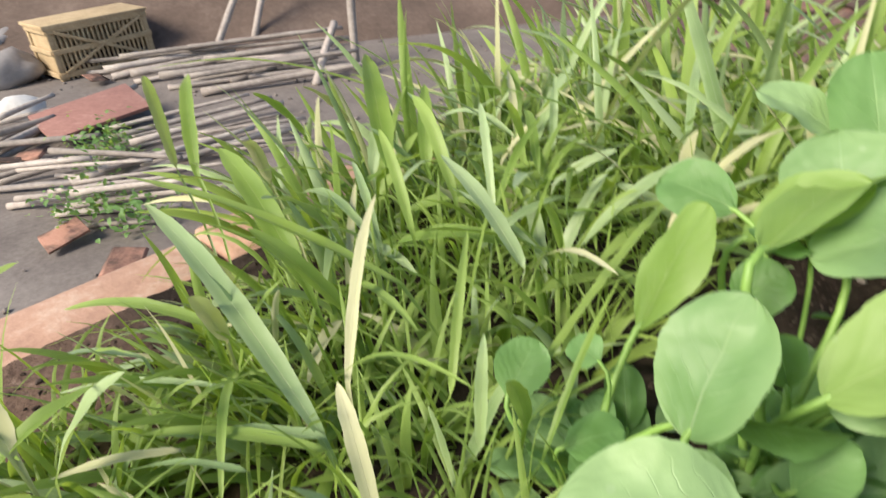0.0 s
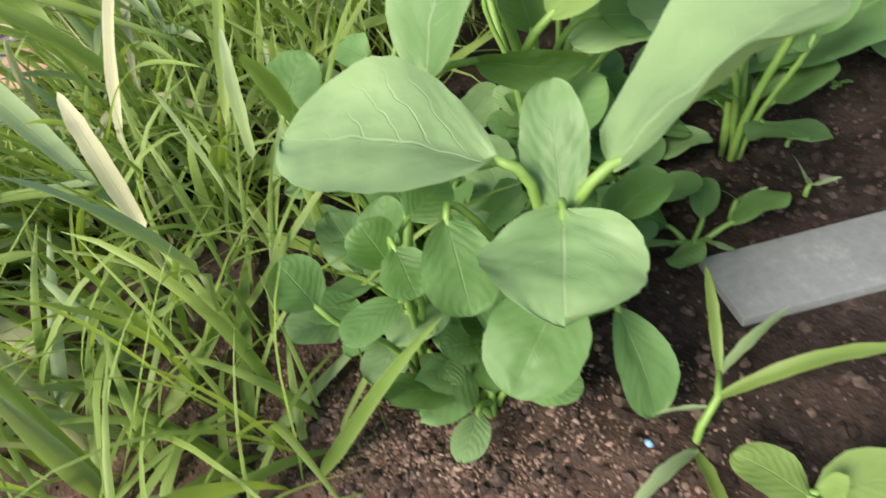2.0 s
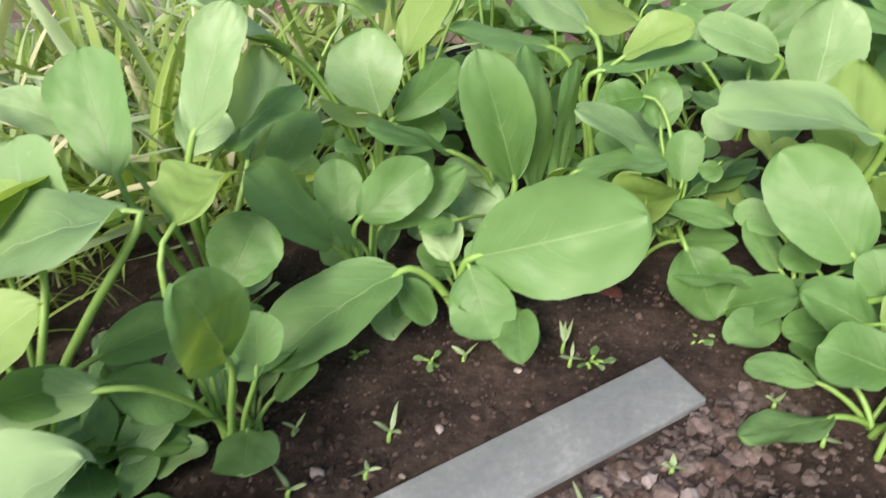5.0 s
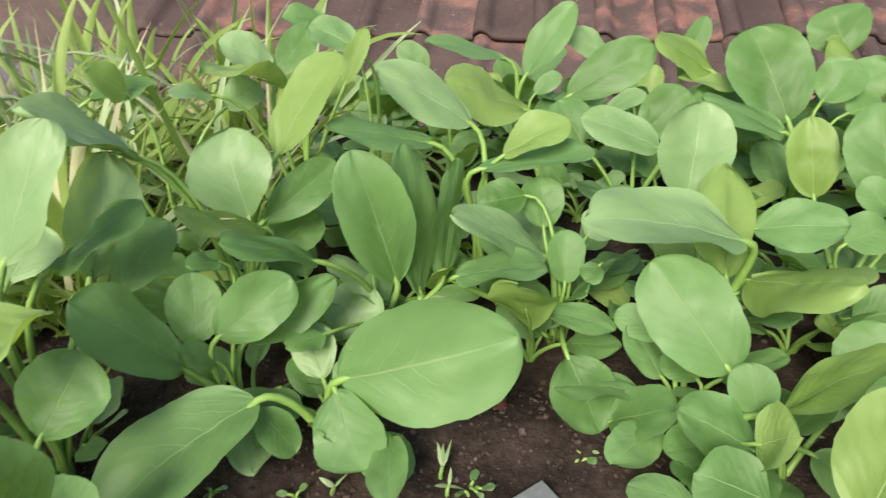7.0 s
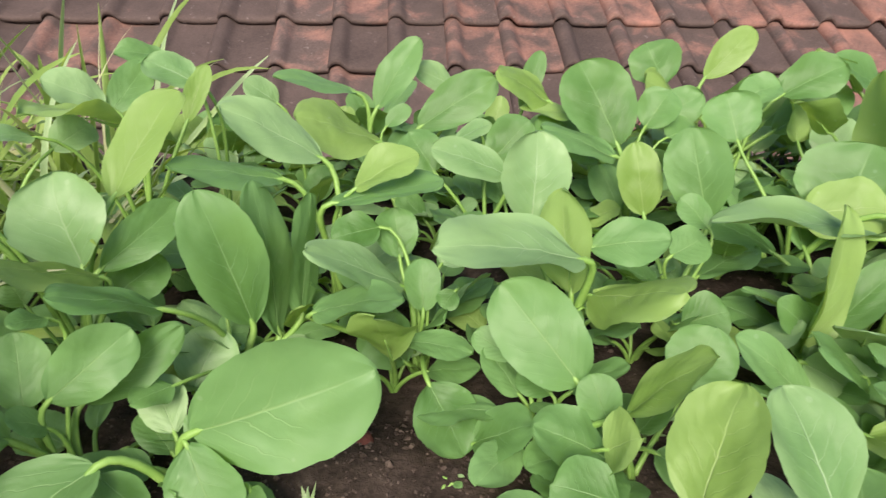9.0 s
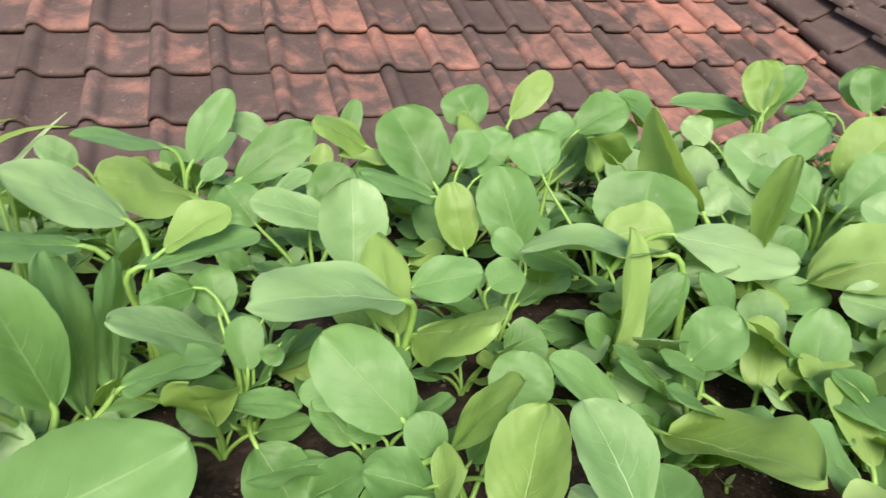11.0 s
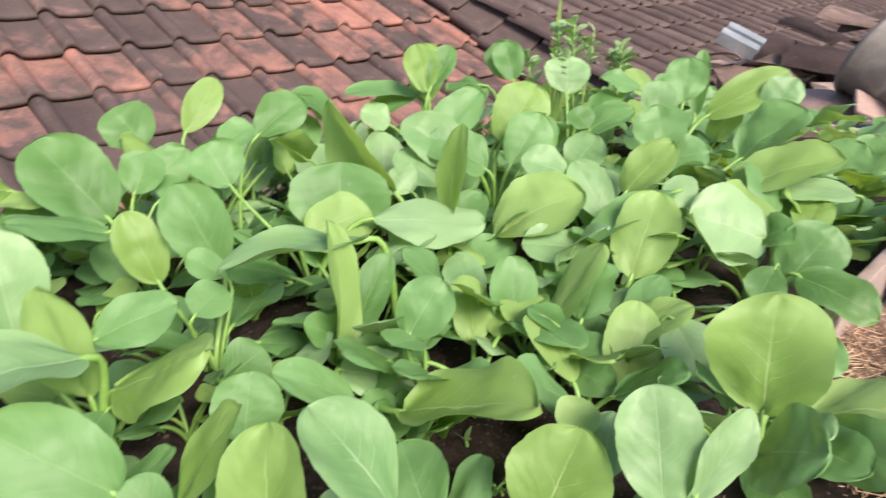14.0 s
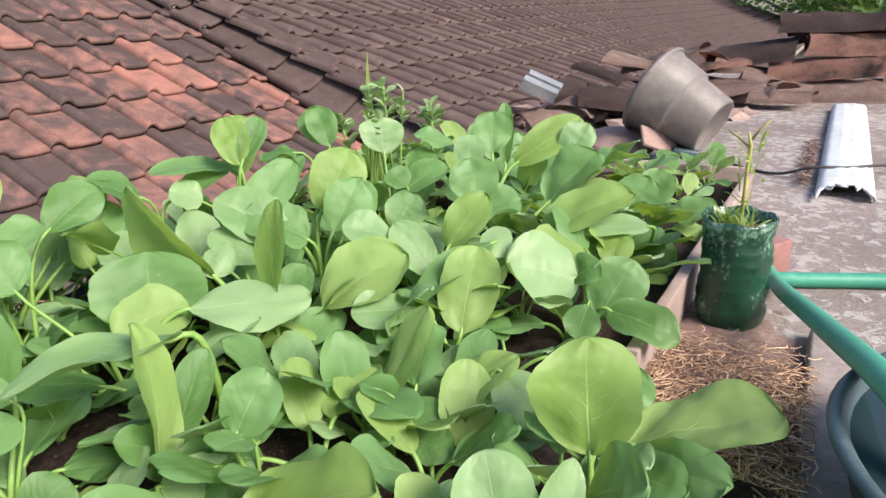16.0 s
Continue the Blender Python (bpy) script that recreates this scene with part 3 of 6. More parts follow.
# ---- the large structure ----
def sheet(name, u0, u1, v0, v1, nu, nv, height, mat, label):
    """An uneven sheet in the grid."""
    bm = bmesh.new()
    rows = [[bm.verts.new((u0 + (u1 - u0) * i / nu, v0 + (v1 - v0) * j / nv, height(u0 + (u1 - u0) * i / nu, v0 + (v1 - v0) * j / nv))) for i in range(nu + 1)] for j in range(nv + 1)]
    for a, b in zip(rows, rows[1:]):
        for i in range(nu):
            bm.faces.new((a[i], a[i + 1], b[i + 1], b[i]))
    ob = mesh_object(name, bm, mat)
    ob.matrix_world = GRID
    return tagged(ob, label, kind="structure")


YARD_Z = -0.9
sheet("ground", -60, 90, -60, 60, 60, 48, lambda u, v: YARD_Z + 0.02 * noise.noise((u, v, 0)) if abs(u) < 12 else YARD_Z, YARD, "grey trodden yard ground with grit")

# the raised bed's earth reaches over its front at the near end
BED_U0, BED_U1, BED_V0, BED_V1 = -0.50, 1.62, 0.27, 1.0
sheet("soil", -0.50, 0.74, -0.42, 1.0, 170, 190, soil_height, SOIL, "dark crumbly garden soil of the raised bed").name = "soil"
sheet("soil", 0.74, 1.62, 0.285, 1.0, 110, 90, soil_height, SOIL, "dark crumbly garden soil between the plants")


def deck_height(u, v):
    return -0.030 + 0.004 * noise.noise((u * 3, v * 3, 1.0)) + 0.0015 * noise.noise((u * 14, v * 14, 4.0))


slab = thing("floor", "old flat concrete roof slab, mottled and flaking", "concrete slab", GRID, kind="structure")
bm = bmesh.new()
nu, nv = 150, 110
rows = [[bm.verts.new((0.70 + 3.6 * i / nu, -2.6 + 3.12 * j / nv, deck_height(0.70 + 3.6 * i / nu, -2.6 + 3.12 * j / nv))) for i in range(nu + 1)] for j in range(nv + 1)]
for a, b in zip(rows, rows[1:]):
    for i in range(nu):
        bm.faces.new((a[i], a[i + 1], b[i + 1], b[i]))
part("top", bm, CONCRETE, slab)
bm = bmesh.new()
add_box(bm, 4.80, 3.62, 0.80, pose(1.90, -0.80, -0.86), 0.01)
part("body", bm, CONCRETE, slab)

bed_wall = thing("bed_wall", "low brick and plank edging round the raised bed", "bed edging", GRID, kind="structure")
rnd = random.Random(5)
bm = bmesh.new()
for k in range(7):                              # the near end, worn pinkish bricks
    add_box(bm, 0.10, 0.205, 0.055, pose(-0.555 + rnd.uniform(-0.006, 0.006), -0.30 + k * 0.213, -0.062 + rnd.uniform(-0.004, 0.004), rnd.uniform(-2, 2), rnd.uniform(-2, 2), rnd.uniform(-3, 3)), 0.008, 0.003, rnd)
    part("brick", bm, BRICK, bed_wall)
    bm = bmesh.new()
for k in range(10):                             # along the back
    add_box(bm, 0.205, 0.09, 0.055, pose(-0.44 + k * 0.213, 1.05 + rnd.uniform(-0.006, 0.006), -0.095 + rnd.uniform(-0.004, 0.004), rnd.uniform(-2, 2), rnd.uniform(-2, 2), rnd.uniform(-3, 3)), 0.008, 0.003, rnd)
    part("brick", bm, BRICK, bed_wall)
    bm = bmesh.new()
add_box(bm, 2.30, 0.10, 0.64, pose(0.53, 1.05, -0.745), 0.006)
part("back_base", bm, CONCRETE, bed_wall)
bm = bmesh.new()
add_box(bm, 0.12, 1.50, 0.70, pose(-0.56, 0.30, -0.765), 0.006)
part("end_base", bm, BRICK, bed_wall)
bm = bmesh.new()
add_box(bm, 0.72, 0.014, 0.075, pose(1.20, 0.283, -0.046, 2, 0, 0), 0.002, 0.0015, rnd)
part("plank", bm, PLANK, bed_wall, "greyish weathered plank set on edge")
bm = bmesh.new()
add_box(bm, 0.014, 0.74, 0.07, pose(1.625, 0.65, -0.046), 0.002, 0.0015, rnd)
part("plank", bm, PLANK, bed_wall)


# ---- roofs ----
def tile_mesh(name, mat, w=0.200, l=0.300, ext=0.0):
    """An interlocking clay tile: a round roll along one side, a shallow pan, a thick lower lip. y runs up the slope."""
    profile = []
    for k in range(7):                          # the roll, steep on its lapped side, soft towards the pan
        a = math.pi * k / 12
        profile.append((0.030 - 0.030 * math.cos(a), 0.033 * math.sin(a)))
    profile += [(0.040, 0.0315), (0.049, 0.026), (0.057, 0.018), (0.065, 0.009), (0.076, 0.003), (0.115, 0.0), (0.170, 0.0), (w + 0.004 + ext, 0.004)]
    me = bpy.data.meshes.new(name)
    verts, faces = [], []
    # lower lip, its rounded brow, the body and the head under the next course
    for y, dz in ((0.012, -0.016), (0.0, -0.012), (-0.003, 0.002), (0.004, 0.009), (0.035, 0.008), (l * 0.6, 0.004), (l, -0.002)):
        verts += [(x, y, z + dz) for x, z in profile]
    n = len(profile)
    for r in range(6):
        for k in range(n - 1):
            a = r * n + k
            faces.append((a, a + 1, a + 1 + n, a + n))
    me.from_pydata(verts, [], faces)
    me.materials.append(mat)
    for p in me.polygons:
        p.use_smooth = True
    return me


def tile_pose(u, v, z, slope, rnd):
    return pose(u, v, z, slope + rnd.uniform(-0.8, 0.8), rnd.uniform(-0.8, 0.8), rnd.uniform(-0.9, 0.9))


def joined_tiles(name, source, poses, parent, label):
    """Many tiles in one mesh."""
    co = np.array([v.co[:] for v in source.vertices])
    quads = np.array([p.vertices[:] for p in source.polygons])
    verts = np.concatenate([co @ np.array(m.to_3x3()).T + np.array(m.translation) for m in poses])
    faces = np.concatenate([quads + k * len(co) for k in range(len(poses))])
    me = bpy.data.meshes.new(name)
    me.from_pydata(verts.tolist(), [], faces.tolist())
    me.materials.append(source.materials[0])
    for p in me.polygons:
        p.use_smooth = True
    ob = new(name, me)
    ob.parent = parent
    return tagged(ob, label, kind="stuff")


# near roof: level courses along u, rising away from the bed
R1_U, R1_V, R1_Z, R1_SLOPE, COURSE = -0.40, 2.856, 0.030, 27.0, 0.2585
R1_COLS, R1_ROWS = 17, 6
# neighbouring roof, further along u
R2_U, R2_V, R2_Z, R2_SLOPE = 3.06, 2.50, 0.035, 23.0


def roof_deck(name, u0, u1, v0, v1, z_at, slope, label):
    """Battens and boarding under the tiles."""
    ob = thing(name, label, "tiled roof", GRID, kind="structure")
    bm = bmesh.new()
    length = (v1 - v0) / math.cos(radians(slope))
    add_box(bm, u1 - u0, length, 0.03, pose((u0 + u1) / 2, (v0 + v1) / 2, z_at((v0 + v1) / 2) - 0.075, slope, 0, 0), 0.002)
    part("boarding", bm, GREYWOOD, ob)
    return ob


# ---- plants of the bed ----
mustard_plant(0.098, 0.112, "bbbbgggggg", [
    (-0.012, 0.004, 0.096, -0.075, 0.032, 0.106, 0.056, -6, 0.5, 0.36),
    (0.02, -0.006, 0.091, 0.085, -0.003, 0.129, 0.063, -9, 0.58, 0.57),
    (0.002, -0.015, 0.086, -0.010, -0.048, 0.078, 0.047, 4, 0.25, 0.3),
    (0.005, -0.006, 0.075, 0.013, 0.025, 0.107, 0.022, -19, 0.42, 0.32),
    (0, -0.02, 0.06, -0.026, -0.043, 0.043, 0.033, -13, 0.38, 0.26),
    (-0.031, -0.001, 0.083, -0.031, -0.022, 0.059, 0.025, 3, 0.42, 0.31),
    (0.018, -0.021, 0.043, 0.023, -0.046, 0.012, 0.021, -7, 0.47, 0.37),
    (0.021, -0.006, 0.062, 0.006, -0.017, 0.053, 0.019, -17, 0.36, 0.18),
    (0.024, 0.006, 0.055, 0.053, 0.018, 0.062, 0.021, 5, 0.4, 0.3),
    (0.019, -0.013, 0.044, 0.034, 0, 0.052, 0.016, 5, 0.4, 0.3),
])
mustard_plant(1.229, -0.480, "bg", [
    (0.024, -0.004, 0.106, 0.038, -0.047, 0.152, 0.052, 40, 0.3, 0.22),
    (-0.024, -0.038, 0.101, -0.046, -0.104, 0.112, 0.059, -15, 0.4, 0.32),
])
mustard_plant(0.840, 0.394, "gb", [
    (0.01, -0.034, 0.108, 0.043, -0.03, 0.166, 0.024, 20, 0.3, 0.32),
    (-0.006, 0.05, 0.121, -0.044, 0.075, 0.143, 0.035, -53, 0.3, 0.22),
])
mustard_plant(0.655, -0.259, "pgg", [
    (0.002, -0.004, 0.045, 0.029, -0.012, 0.115, 0.072, -18, 0.55, 0.33),
    (-0.019, 0.008, 0.031, -0.054, -0.013, 0.064, 0.06, 35, 0.5, 0.27),
    (0.029, -0.03, 0.058, 0.038, -0.055, 0.082, 0.041, 28, 0.3, 0.22),
])
mustard_plant(1.167, -0.016, "pgggpgb", [
    (-0.016, -0.006, 0.157, 0.013, 0.009, 0.212, 0.045, -19, 0.3, 0.32),
    (-0.015, -0.01, 0.162, 0.017, -0.036, 0.208, 0.032, 37, 0.3, 0.32),
    (0.017, -0.037, 0.119, 0.049, -0.077, 0.154, 0.046, 31, 0.4, 0.32),
    (0.025, 0.013, 0.146, -0.008, 0.101, 0.154, 0.048, -13, 0.5, 0.32),
    (0.036, 0.002, 0.133, 0.076, 0, 0.206, 0.054, 7, 0.3, 0.32),
    (0.046, -0.004, 0.164, 0.068, -0.032, 0.201, 0.033, 46, 0.3, 0.22),
    (-0.019, 0.044, 0.116, -0.024, 0.078, 0.136, 0.049, -43, 0.4, 0.22),
])
mustard_plant(0.367, 0.491, "pgb", [
    (-0.008, -0.003, 0.159, -0.031, -0.01, 0.182, 0.032, -55, 0.4, 0.22),
    (-0.032, 0.011, 0.156, 0.018, 0.013, 0.159, 0.038, 13, 0.4, 0.32),
    (0.062, -0.007, 0.135, 0.097, 0.003, 0.145, 0.032, 30, 0.4, 0.32),
])
mustard_plant(0.551, 0.106, "ggppg", [
    (-0.029, 0.032, 0.009, -0.012, -0.001, 0.036, 0.037, 26, 0.4, 0.22),
    (0.017, 0.008, 0.035, 0.014, 0.032, 0.042, 0.022, -28, 0.3, 0.22),
    (-0.012, -0.046, 0.047, -0.011, -0.063, 0.066, 0.039, 45, 0.3, 0.52),
    (0.004, -0.047, 0.062, 0.012, -0.083, 0.116, 0.032, 20, 0.3, 0.24),
    (0.021, 0.04, 0.043, 0.012, 0.069, 0.054, 0.021, -31, 0.3, 0.22),
])
mustard_plant(0.969, -0.245, "gbbbp", [
    (-0.036, -0.033, 0.098, -0.068, 0.055, 0.06, 0.041, -11, 0.4, 0.32),
    (-0.012, 0.024, 0.058, 0.023, 0.058, 0.112, 0.044, -36, 0.3, 0.42),
    (0.014, 0.064, 0.099, 0.017, 0.114, 0.117, 0.045, -38, 0.4, 0.22),
    (-0.023, -0.024, 0.101, -0.041, -0.051, 0.092, 0.036, 34, 0.4, 0.22),
    (0.063, -0.007, 0.063, 0.084, -0.06, 0.118, 0.051, 34, 0.42, 0.29),
])
mustard_plant(0.883, 0.077, "bgpg", [
    (0.006, -0.064, 0.085, 0.014, -0.171, 0.078, 0.069, 19, 0.13, 0.01),
    (0.018, -0.029, 0.058, 0.049, -0.029, 0.128, 0.1, 11, 0.3, 0.22),
    (-0.009, -0.004, 0.072, 0.025, -0.06, 0.087, 0.057, 40, 0.4, 0.22),
    (0.028, 0.075, 0.11, 0.039, 0.099, 0.15, 0.056, -33, 0.3, 0.32),
])
mustard_plant(0.341, 0.278, "ggggggg", [
    (0.001, -0.051, 0.053, 0.013, -0.065, 0.024, 0.022, 26, 0.3, 0.22),
    (-0.022, -0.005, 0.06, -0.063, -0.013, 0.13, 0.04, -48, 0.2, 0.1),
    (-0, 0.001, 0.069, 0.044, -0.012, 0.1, 0.036, 59, 0.36, 0.28),
    (0.017, 0.01, 0.052, 0.073, -0.007, 0.086, 0.03, 73, 0.48, 0.34),
    (-0.01, 0.012, 0.063, 0, 0.03, 0.099, 0.032, 14, 0.3, 0.32),
    (-0.004, 0.001, 0.053, -0.021, -0.002, 0.072, 0.02, -32, 0.4, 0.22),
    (0.014, 0.017, 0.107, -0.005, 0.011, 0.115, 0.016, -17, 0.4, 0.22),
])
mustard_plant(1.036, -0.501, "bg", [
    (-0.03, 0.009, 0.069, -0.008, 0.099, 0.067, 0.038, -19, 0.4, 0.22),
    (0.025, 0.006, 0.035, -0.028, -0.026, 0.005, 0.056, 30, 0.5, 0.22),
])
mustard_plant(1.250, -0.215, "bg", [
    (0.031, 0.002, 0.13, 0.061, 0, 0.179, 0.067, -1, 0.3, 0.22),
    (-0.003, -0.025, 0.111, 0.01, -0.07, 0.129, 0.047, 27, 0.4, 0.22),
])
mustard_plant(0.568, 0.327, "gbpg", [
    (-0.024, 0.028, 0.116, -0.101, 0.051, 0.14, 0.051, -14, 0.19, 0.04),
    (0.014, 0.028, 0.123, -0.052, 0.056, 0.173, 0.047, -50, 0.24, 0.13),
    (0, -0.029, 0.118, 0.041, -0.053, 0.142, 0.034, 19, 0.51, 0.41),
    (-0.017, -0.023, 0.11, 0.055, -0.066, 0.121, 0.04, 4, 0.16, 0.13),
])
mustard_plant(1.013, 0.221, "gppggg", [
    (-0.025, 0.048, 0.13, -0.011, 0.085, 0.167, 0.058, -35, 0.3, 0.32),
    (0.013, 0.02, 0.135, 0.065, -0.003, 0.186, 0.038, 53, 0.4, 0.28),
    (-0.006, 0.008, 0.096, -0.054, 0.059, 0.143, 0.074, -28, 0.06, -0.25),
    (-0.006, 0.008, 0.101, 0.045, -0.036, 0.139, 0.037, 88, 0.56, 0.39),
    (0.047, -0.041, 0.088, 0.113, -0.084, 0.158, 0.058, 40, 0.3, 0.32),
    (0.041, -0.056, 0.084, 0.089, -0.11, 0.134, 0.056, 42, 0.4, 0.32),
])
mustard_plant(0.546, -0.085, "bp", [
    (0.009, 0.038, 0.064, 0.03, 0.081, 0.106, 0.052, -3, 0.46, 0.35),
    (0.017, -0.033, 0.041, 0.048, -0.057, 0.082, 0.055, 7, 0.64, 0.4),
])
mustard_plant(0.672, 0.510, "b", [
    (-0.019, 0.012, 0.12, -0.045, 0.028, 0.145, 0.03, -54, 0.3, 0.22),
])
mustard_plant(0.724, -0.044, "gg", [
    (0.001, 0.007, 0.057, 0.021, -0.017, 0.093, 0.042, 41, 0.4, 0.23),
    (0, 0, 0.055, -0.022, 0.017, 0.063, 0.038, -13, 0.4, 0.22),
])
mustard_plant(0.984, -0.033, "pbgb", [
    (-0.013, 0.034, 0.084, 0.004, 0.101, 0.178, 0.084, -116, 0.62, 0.59),
    (-0.011, 0.016, 0.084, 0.006, 0.041, 0.103, 0.041, -32, 0.3, 0.22),
    (0.051, 0.002, 0.109, 0.093, -0.056, 0.171, 0.049, 35, 0.4, 0.52),
    (0.012, -0.013, 0.083, 0.027, 0.037, 0.116, 0.045, -35, 0.4, 0.22),
])
mustard_plant(1.103, -0.341, "pggg", [
    (-0.062, -0.026, 0.059, -0.087, -0.134, 0.11, 0.071, 18, 0.55, 0.42),
    (0.018, -0.066, 0.077, 0.021, -0.137, 0.138, 0.08, 24, 0.55, 0.47),
    (0.037, 0.021, 0.079, 0.069, 0.027, 0.135, 0.068, -20, 0.3, 0.27),
    (0.027, 0.024, 0.074, 0.021, -0.031, 0.085, 0.057, 36, 0.4, 0.22),
])
mustard_plant(0.740, 0.317, "bgg", [
    (0.007, -0.02, 0.08, -0.045, 0.027, 0.108, 0.039, -38, 0.4, 0.22),
    (0.022, 0.01, 0.082, 0.058, -0.005, 0.119, 0.045, 45, 0.3, 0.22),
    (-0.028, 0.039, 0.076, -0.032, 0.071, 0.109, 0.045, -41, 0.3, 0.22),
])
mustard_plant(1.142, -0.548, "gg", [
    (0.004, 0.022, 0.037, 0.013, -0.025, 0.088, 0.067, 39, 0.3, 0.22),
    (-0.01, -0.045, 0.039, -0.052, -0.091, 0.052, 0.054, 38, 0.4, 0.22),
])
mustard_plant(0.134, 0.226, "pbpggggpb", [
    (-0.008, -0.045, 0.106, 0.046, -0.047, 0.143, 0.044, 14, 0.51, 0.42),
    (0.083, 0.001, 0.145, 0.012, 0.018, 0.132, 0.061, 1, 0.3, 0.14),
    (-0.012, 0.012, 0.137, 0.058, 0.06, 0.147, 0.035, -7, 0.38, 0.34),
    (-0.008, -0.022, 0.091, -0.011, -0.011, 0.111, 0.021, -24, 0.4, 0.32),
    (0.049, -0.019, 0.075, 0.08, -0.032, 0.051, 0.028, 23, 0.6, 0.22),
    (0.05, -0.009, 0.082, 0.097, 0.005, 0.074, 0.028, 22, 0.5, 0.22),
    (0.013, -0.04, 0.1, 0.042, -0.029, 0.086, 0.026, 24, 0.5, 0.22),
    (-0.001, 0.054, 0.118, 0.047, 0.038, 0.15, 0.031, 20, 0.5, 0.42),
    (0.039, 0.031, 0.113, 0.046, 0.074, 0.163, 0.056, -18, 0.3, 0.32),
])
mustard_plant(0.142, 0.234, "gggg", [
    (-0.009, 0.057, 0.128, -0.037, 0.089, 0.135, 0.033, -35, 0.4, 0.22),
    (-0.02, 0.018, 0.099, 0.001, 0.018, 0.117, 0.028, 33, 0.3, 0.22),
    (0.007, 0.027, 0.129, -0.014, 0.015, 0.131, 0.028, -18, 0.3, 0.22),
    (-0.012, -0.044, 0.045, 0.009, -0.047, 0.071, 0.028, 25, 0.4, 0.22),
])
mustard_plant(0.877, -0.354, "bgggg", [
    (0.019, 0, 0.064, 0.023, 0.071, 0.087, 0.087, -49, 0.3, 0.32),
    (0.022, 0.008, 0.059, 0.01, -0.02, 0.081, 0.04, 31, 0.4, 0.32),
    (-0.009, -0.012, 0.032, 0.004, -0.053, 0.082, 0.058, 34, 0.3, 0.22),
    (-0.03, -0.011, 0.05, -0.079, -0.056, 0.036, 0.047, 30, 0.5, 0.27),
    (-0.031, 0.01, 0.058, -0.046, 0.027, 0.033, 0.035, -14, 0.4, 0.22),
])
mustard_plant(1.017, 0.085, "pbp", [
    (0.017, 0.047, 0.086, 0.04, 0.071, 0.128, 0.07, 35, 0.4, 0.42),
    (0.02, -0.004, 0.069, 0.042, 0.031, 0.11, 0.051, -34, 0.3, 0.22),
    (-0.021, 0.01, 0.112, -0.043, 0.043, 0.141, 0.064, 16, 0.4, 0.42),
])
mustard_plant(0.382, 0.361, "bgbgpgpg", [
    (-0.045, 0.007, 0.152, -0.098, -0.01, 0.198, 0.039, -30, 0.48, 0.45),
    (-0.044, 0.006, 0.153, -0.083, -0.009, 0.175, 0.044, -13, 0.5, 0.32),
    (0.012, -0.004, 0.096, 0.016, 0.023, 0.153, 0.057, -31, 0.68, 0.56),
    (0.021, -0.006, 0.093, 0.083, 0.001, 0.119, 0.031, 63, 0.42, 0.31),
    (0.019, -0.014, 0.092, -0.037, -0.023, 0.127, 0.052, -7, 0.05, -0.1),
    (0.025, 0.003, 0.064, 0.068, 0.009, 0.079, 0.036, 33, 0.3, 0.22),
    (0.05, 0.029, 0.123, 0.115, 0.044, 0.183, 0.044, 14, 0.47, 0.36),
    (-0.022, 0.005, 0.081, -0.025, 0.016, 0.095, 0.022, -18, 0.3, 0.22),
])
mustard_plant(1.094, -0.199, "ggb", [
    (0.024, -0.021, 0.118, 0.036, -0.003, 0.139, 0.039, -36, 0.4, 0.22),
    (0.026, -0.006, 0.105, 0.035, -0.075, 0.14, 0.05, 29, 0.4, 0.32),
    (-0.026, 0.004, 0.08, -0.011, -0.028, 0.117, 0.053, 38, 0.3, 0.32),
])
mustard_plant(0.748, 0.118, "pgggg", [
    (0.044, 0.059, 0.064, 0.053, 0.082, 0.123, 0.039, -36, 0.38, 0.27),
    (0.054, 0.008, 0.074, 0.063, 0.04, 0.144, 0.055, -50, 0.37, 0.29),
    (0.027, -0.005, 0.079, 0.025, 0.022, 0.099, 0.027, -39, 0.3, 0.22),
    (-0.021, 0.002, 0.07, 0.007, -0.011, 0.081, 0.034, 34, 0.3, 0.22),
    (-0.051, -0.028, 0.037, -0.03, -0.051, 0.049, 0.037, 34, 0.3, 0.22),
])
mustard_plant(1.252, -0.362, "pggbg", [
    (0.026, -0.051, 0.097, 0.029, -0.16, 0.157, 0.059, 42, 0.33, 0.24),
    (0.031, -0.037, 0.095, 0.069, -0.049, 0.185, 0.028, 0, 0.3, 0.52),
    (0.007, -0.01, 0.12, 0.036, -0.02, 0.178, 0.06, 2, 0.3, 0.27),
    (-0.022, 0.034, 0.105, 0.006, 0.024, 0.151, 0.047, 6, 0.3, 0.22),
    (0.022, 0.046, 0.136, 0.022, 0.103, 0.154, 0.046, -32, 0.4, 0.22),
])
mustard_plant(0.747, -0.208, "pb", [
    (-0.021, 0.015, 0.013, 0.019, -0.001, 0.066, 0.045, 19, 0.48, 0.34),
    (0.006, -0.024, 0.058, -0.032, -0.041, 0.03, 0.043, 21, 0.4, 0.22),
])
mustard_plant(0.046, 0.220, "gpggg", [
    (0.051, -0.033, 0.093, 0.097, -0.036, 0.082, 0.022, 105, 0.59, 0.5),
    (0.033, 0.038, 0.084, 0.065, 0.053, 0.143, 0.033, -14, 0.08, 0.04),
    (-0.009, -0.008, 0.056, 0.017, -0.009, 0.065, 0.025, 22, 0.4, 0.22),
    (-0.032, 0.02, 0.063, -0.016, 0.038, 0.082, 0.027, 17, 0.3, 0.22),
    (0.012, 0.023, 0.078, 0.001, 0.036, 0.082, 0.019, -20, 0.4, 0.22),
])
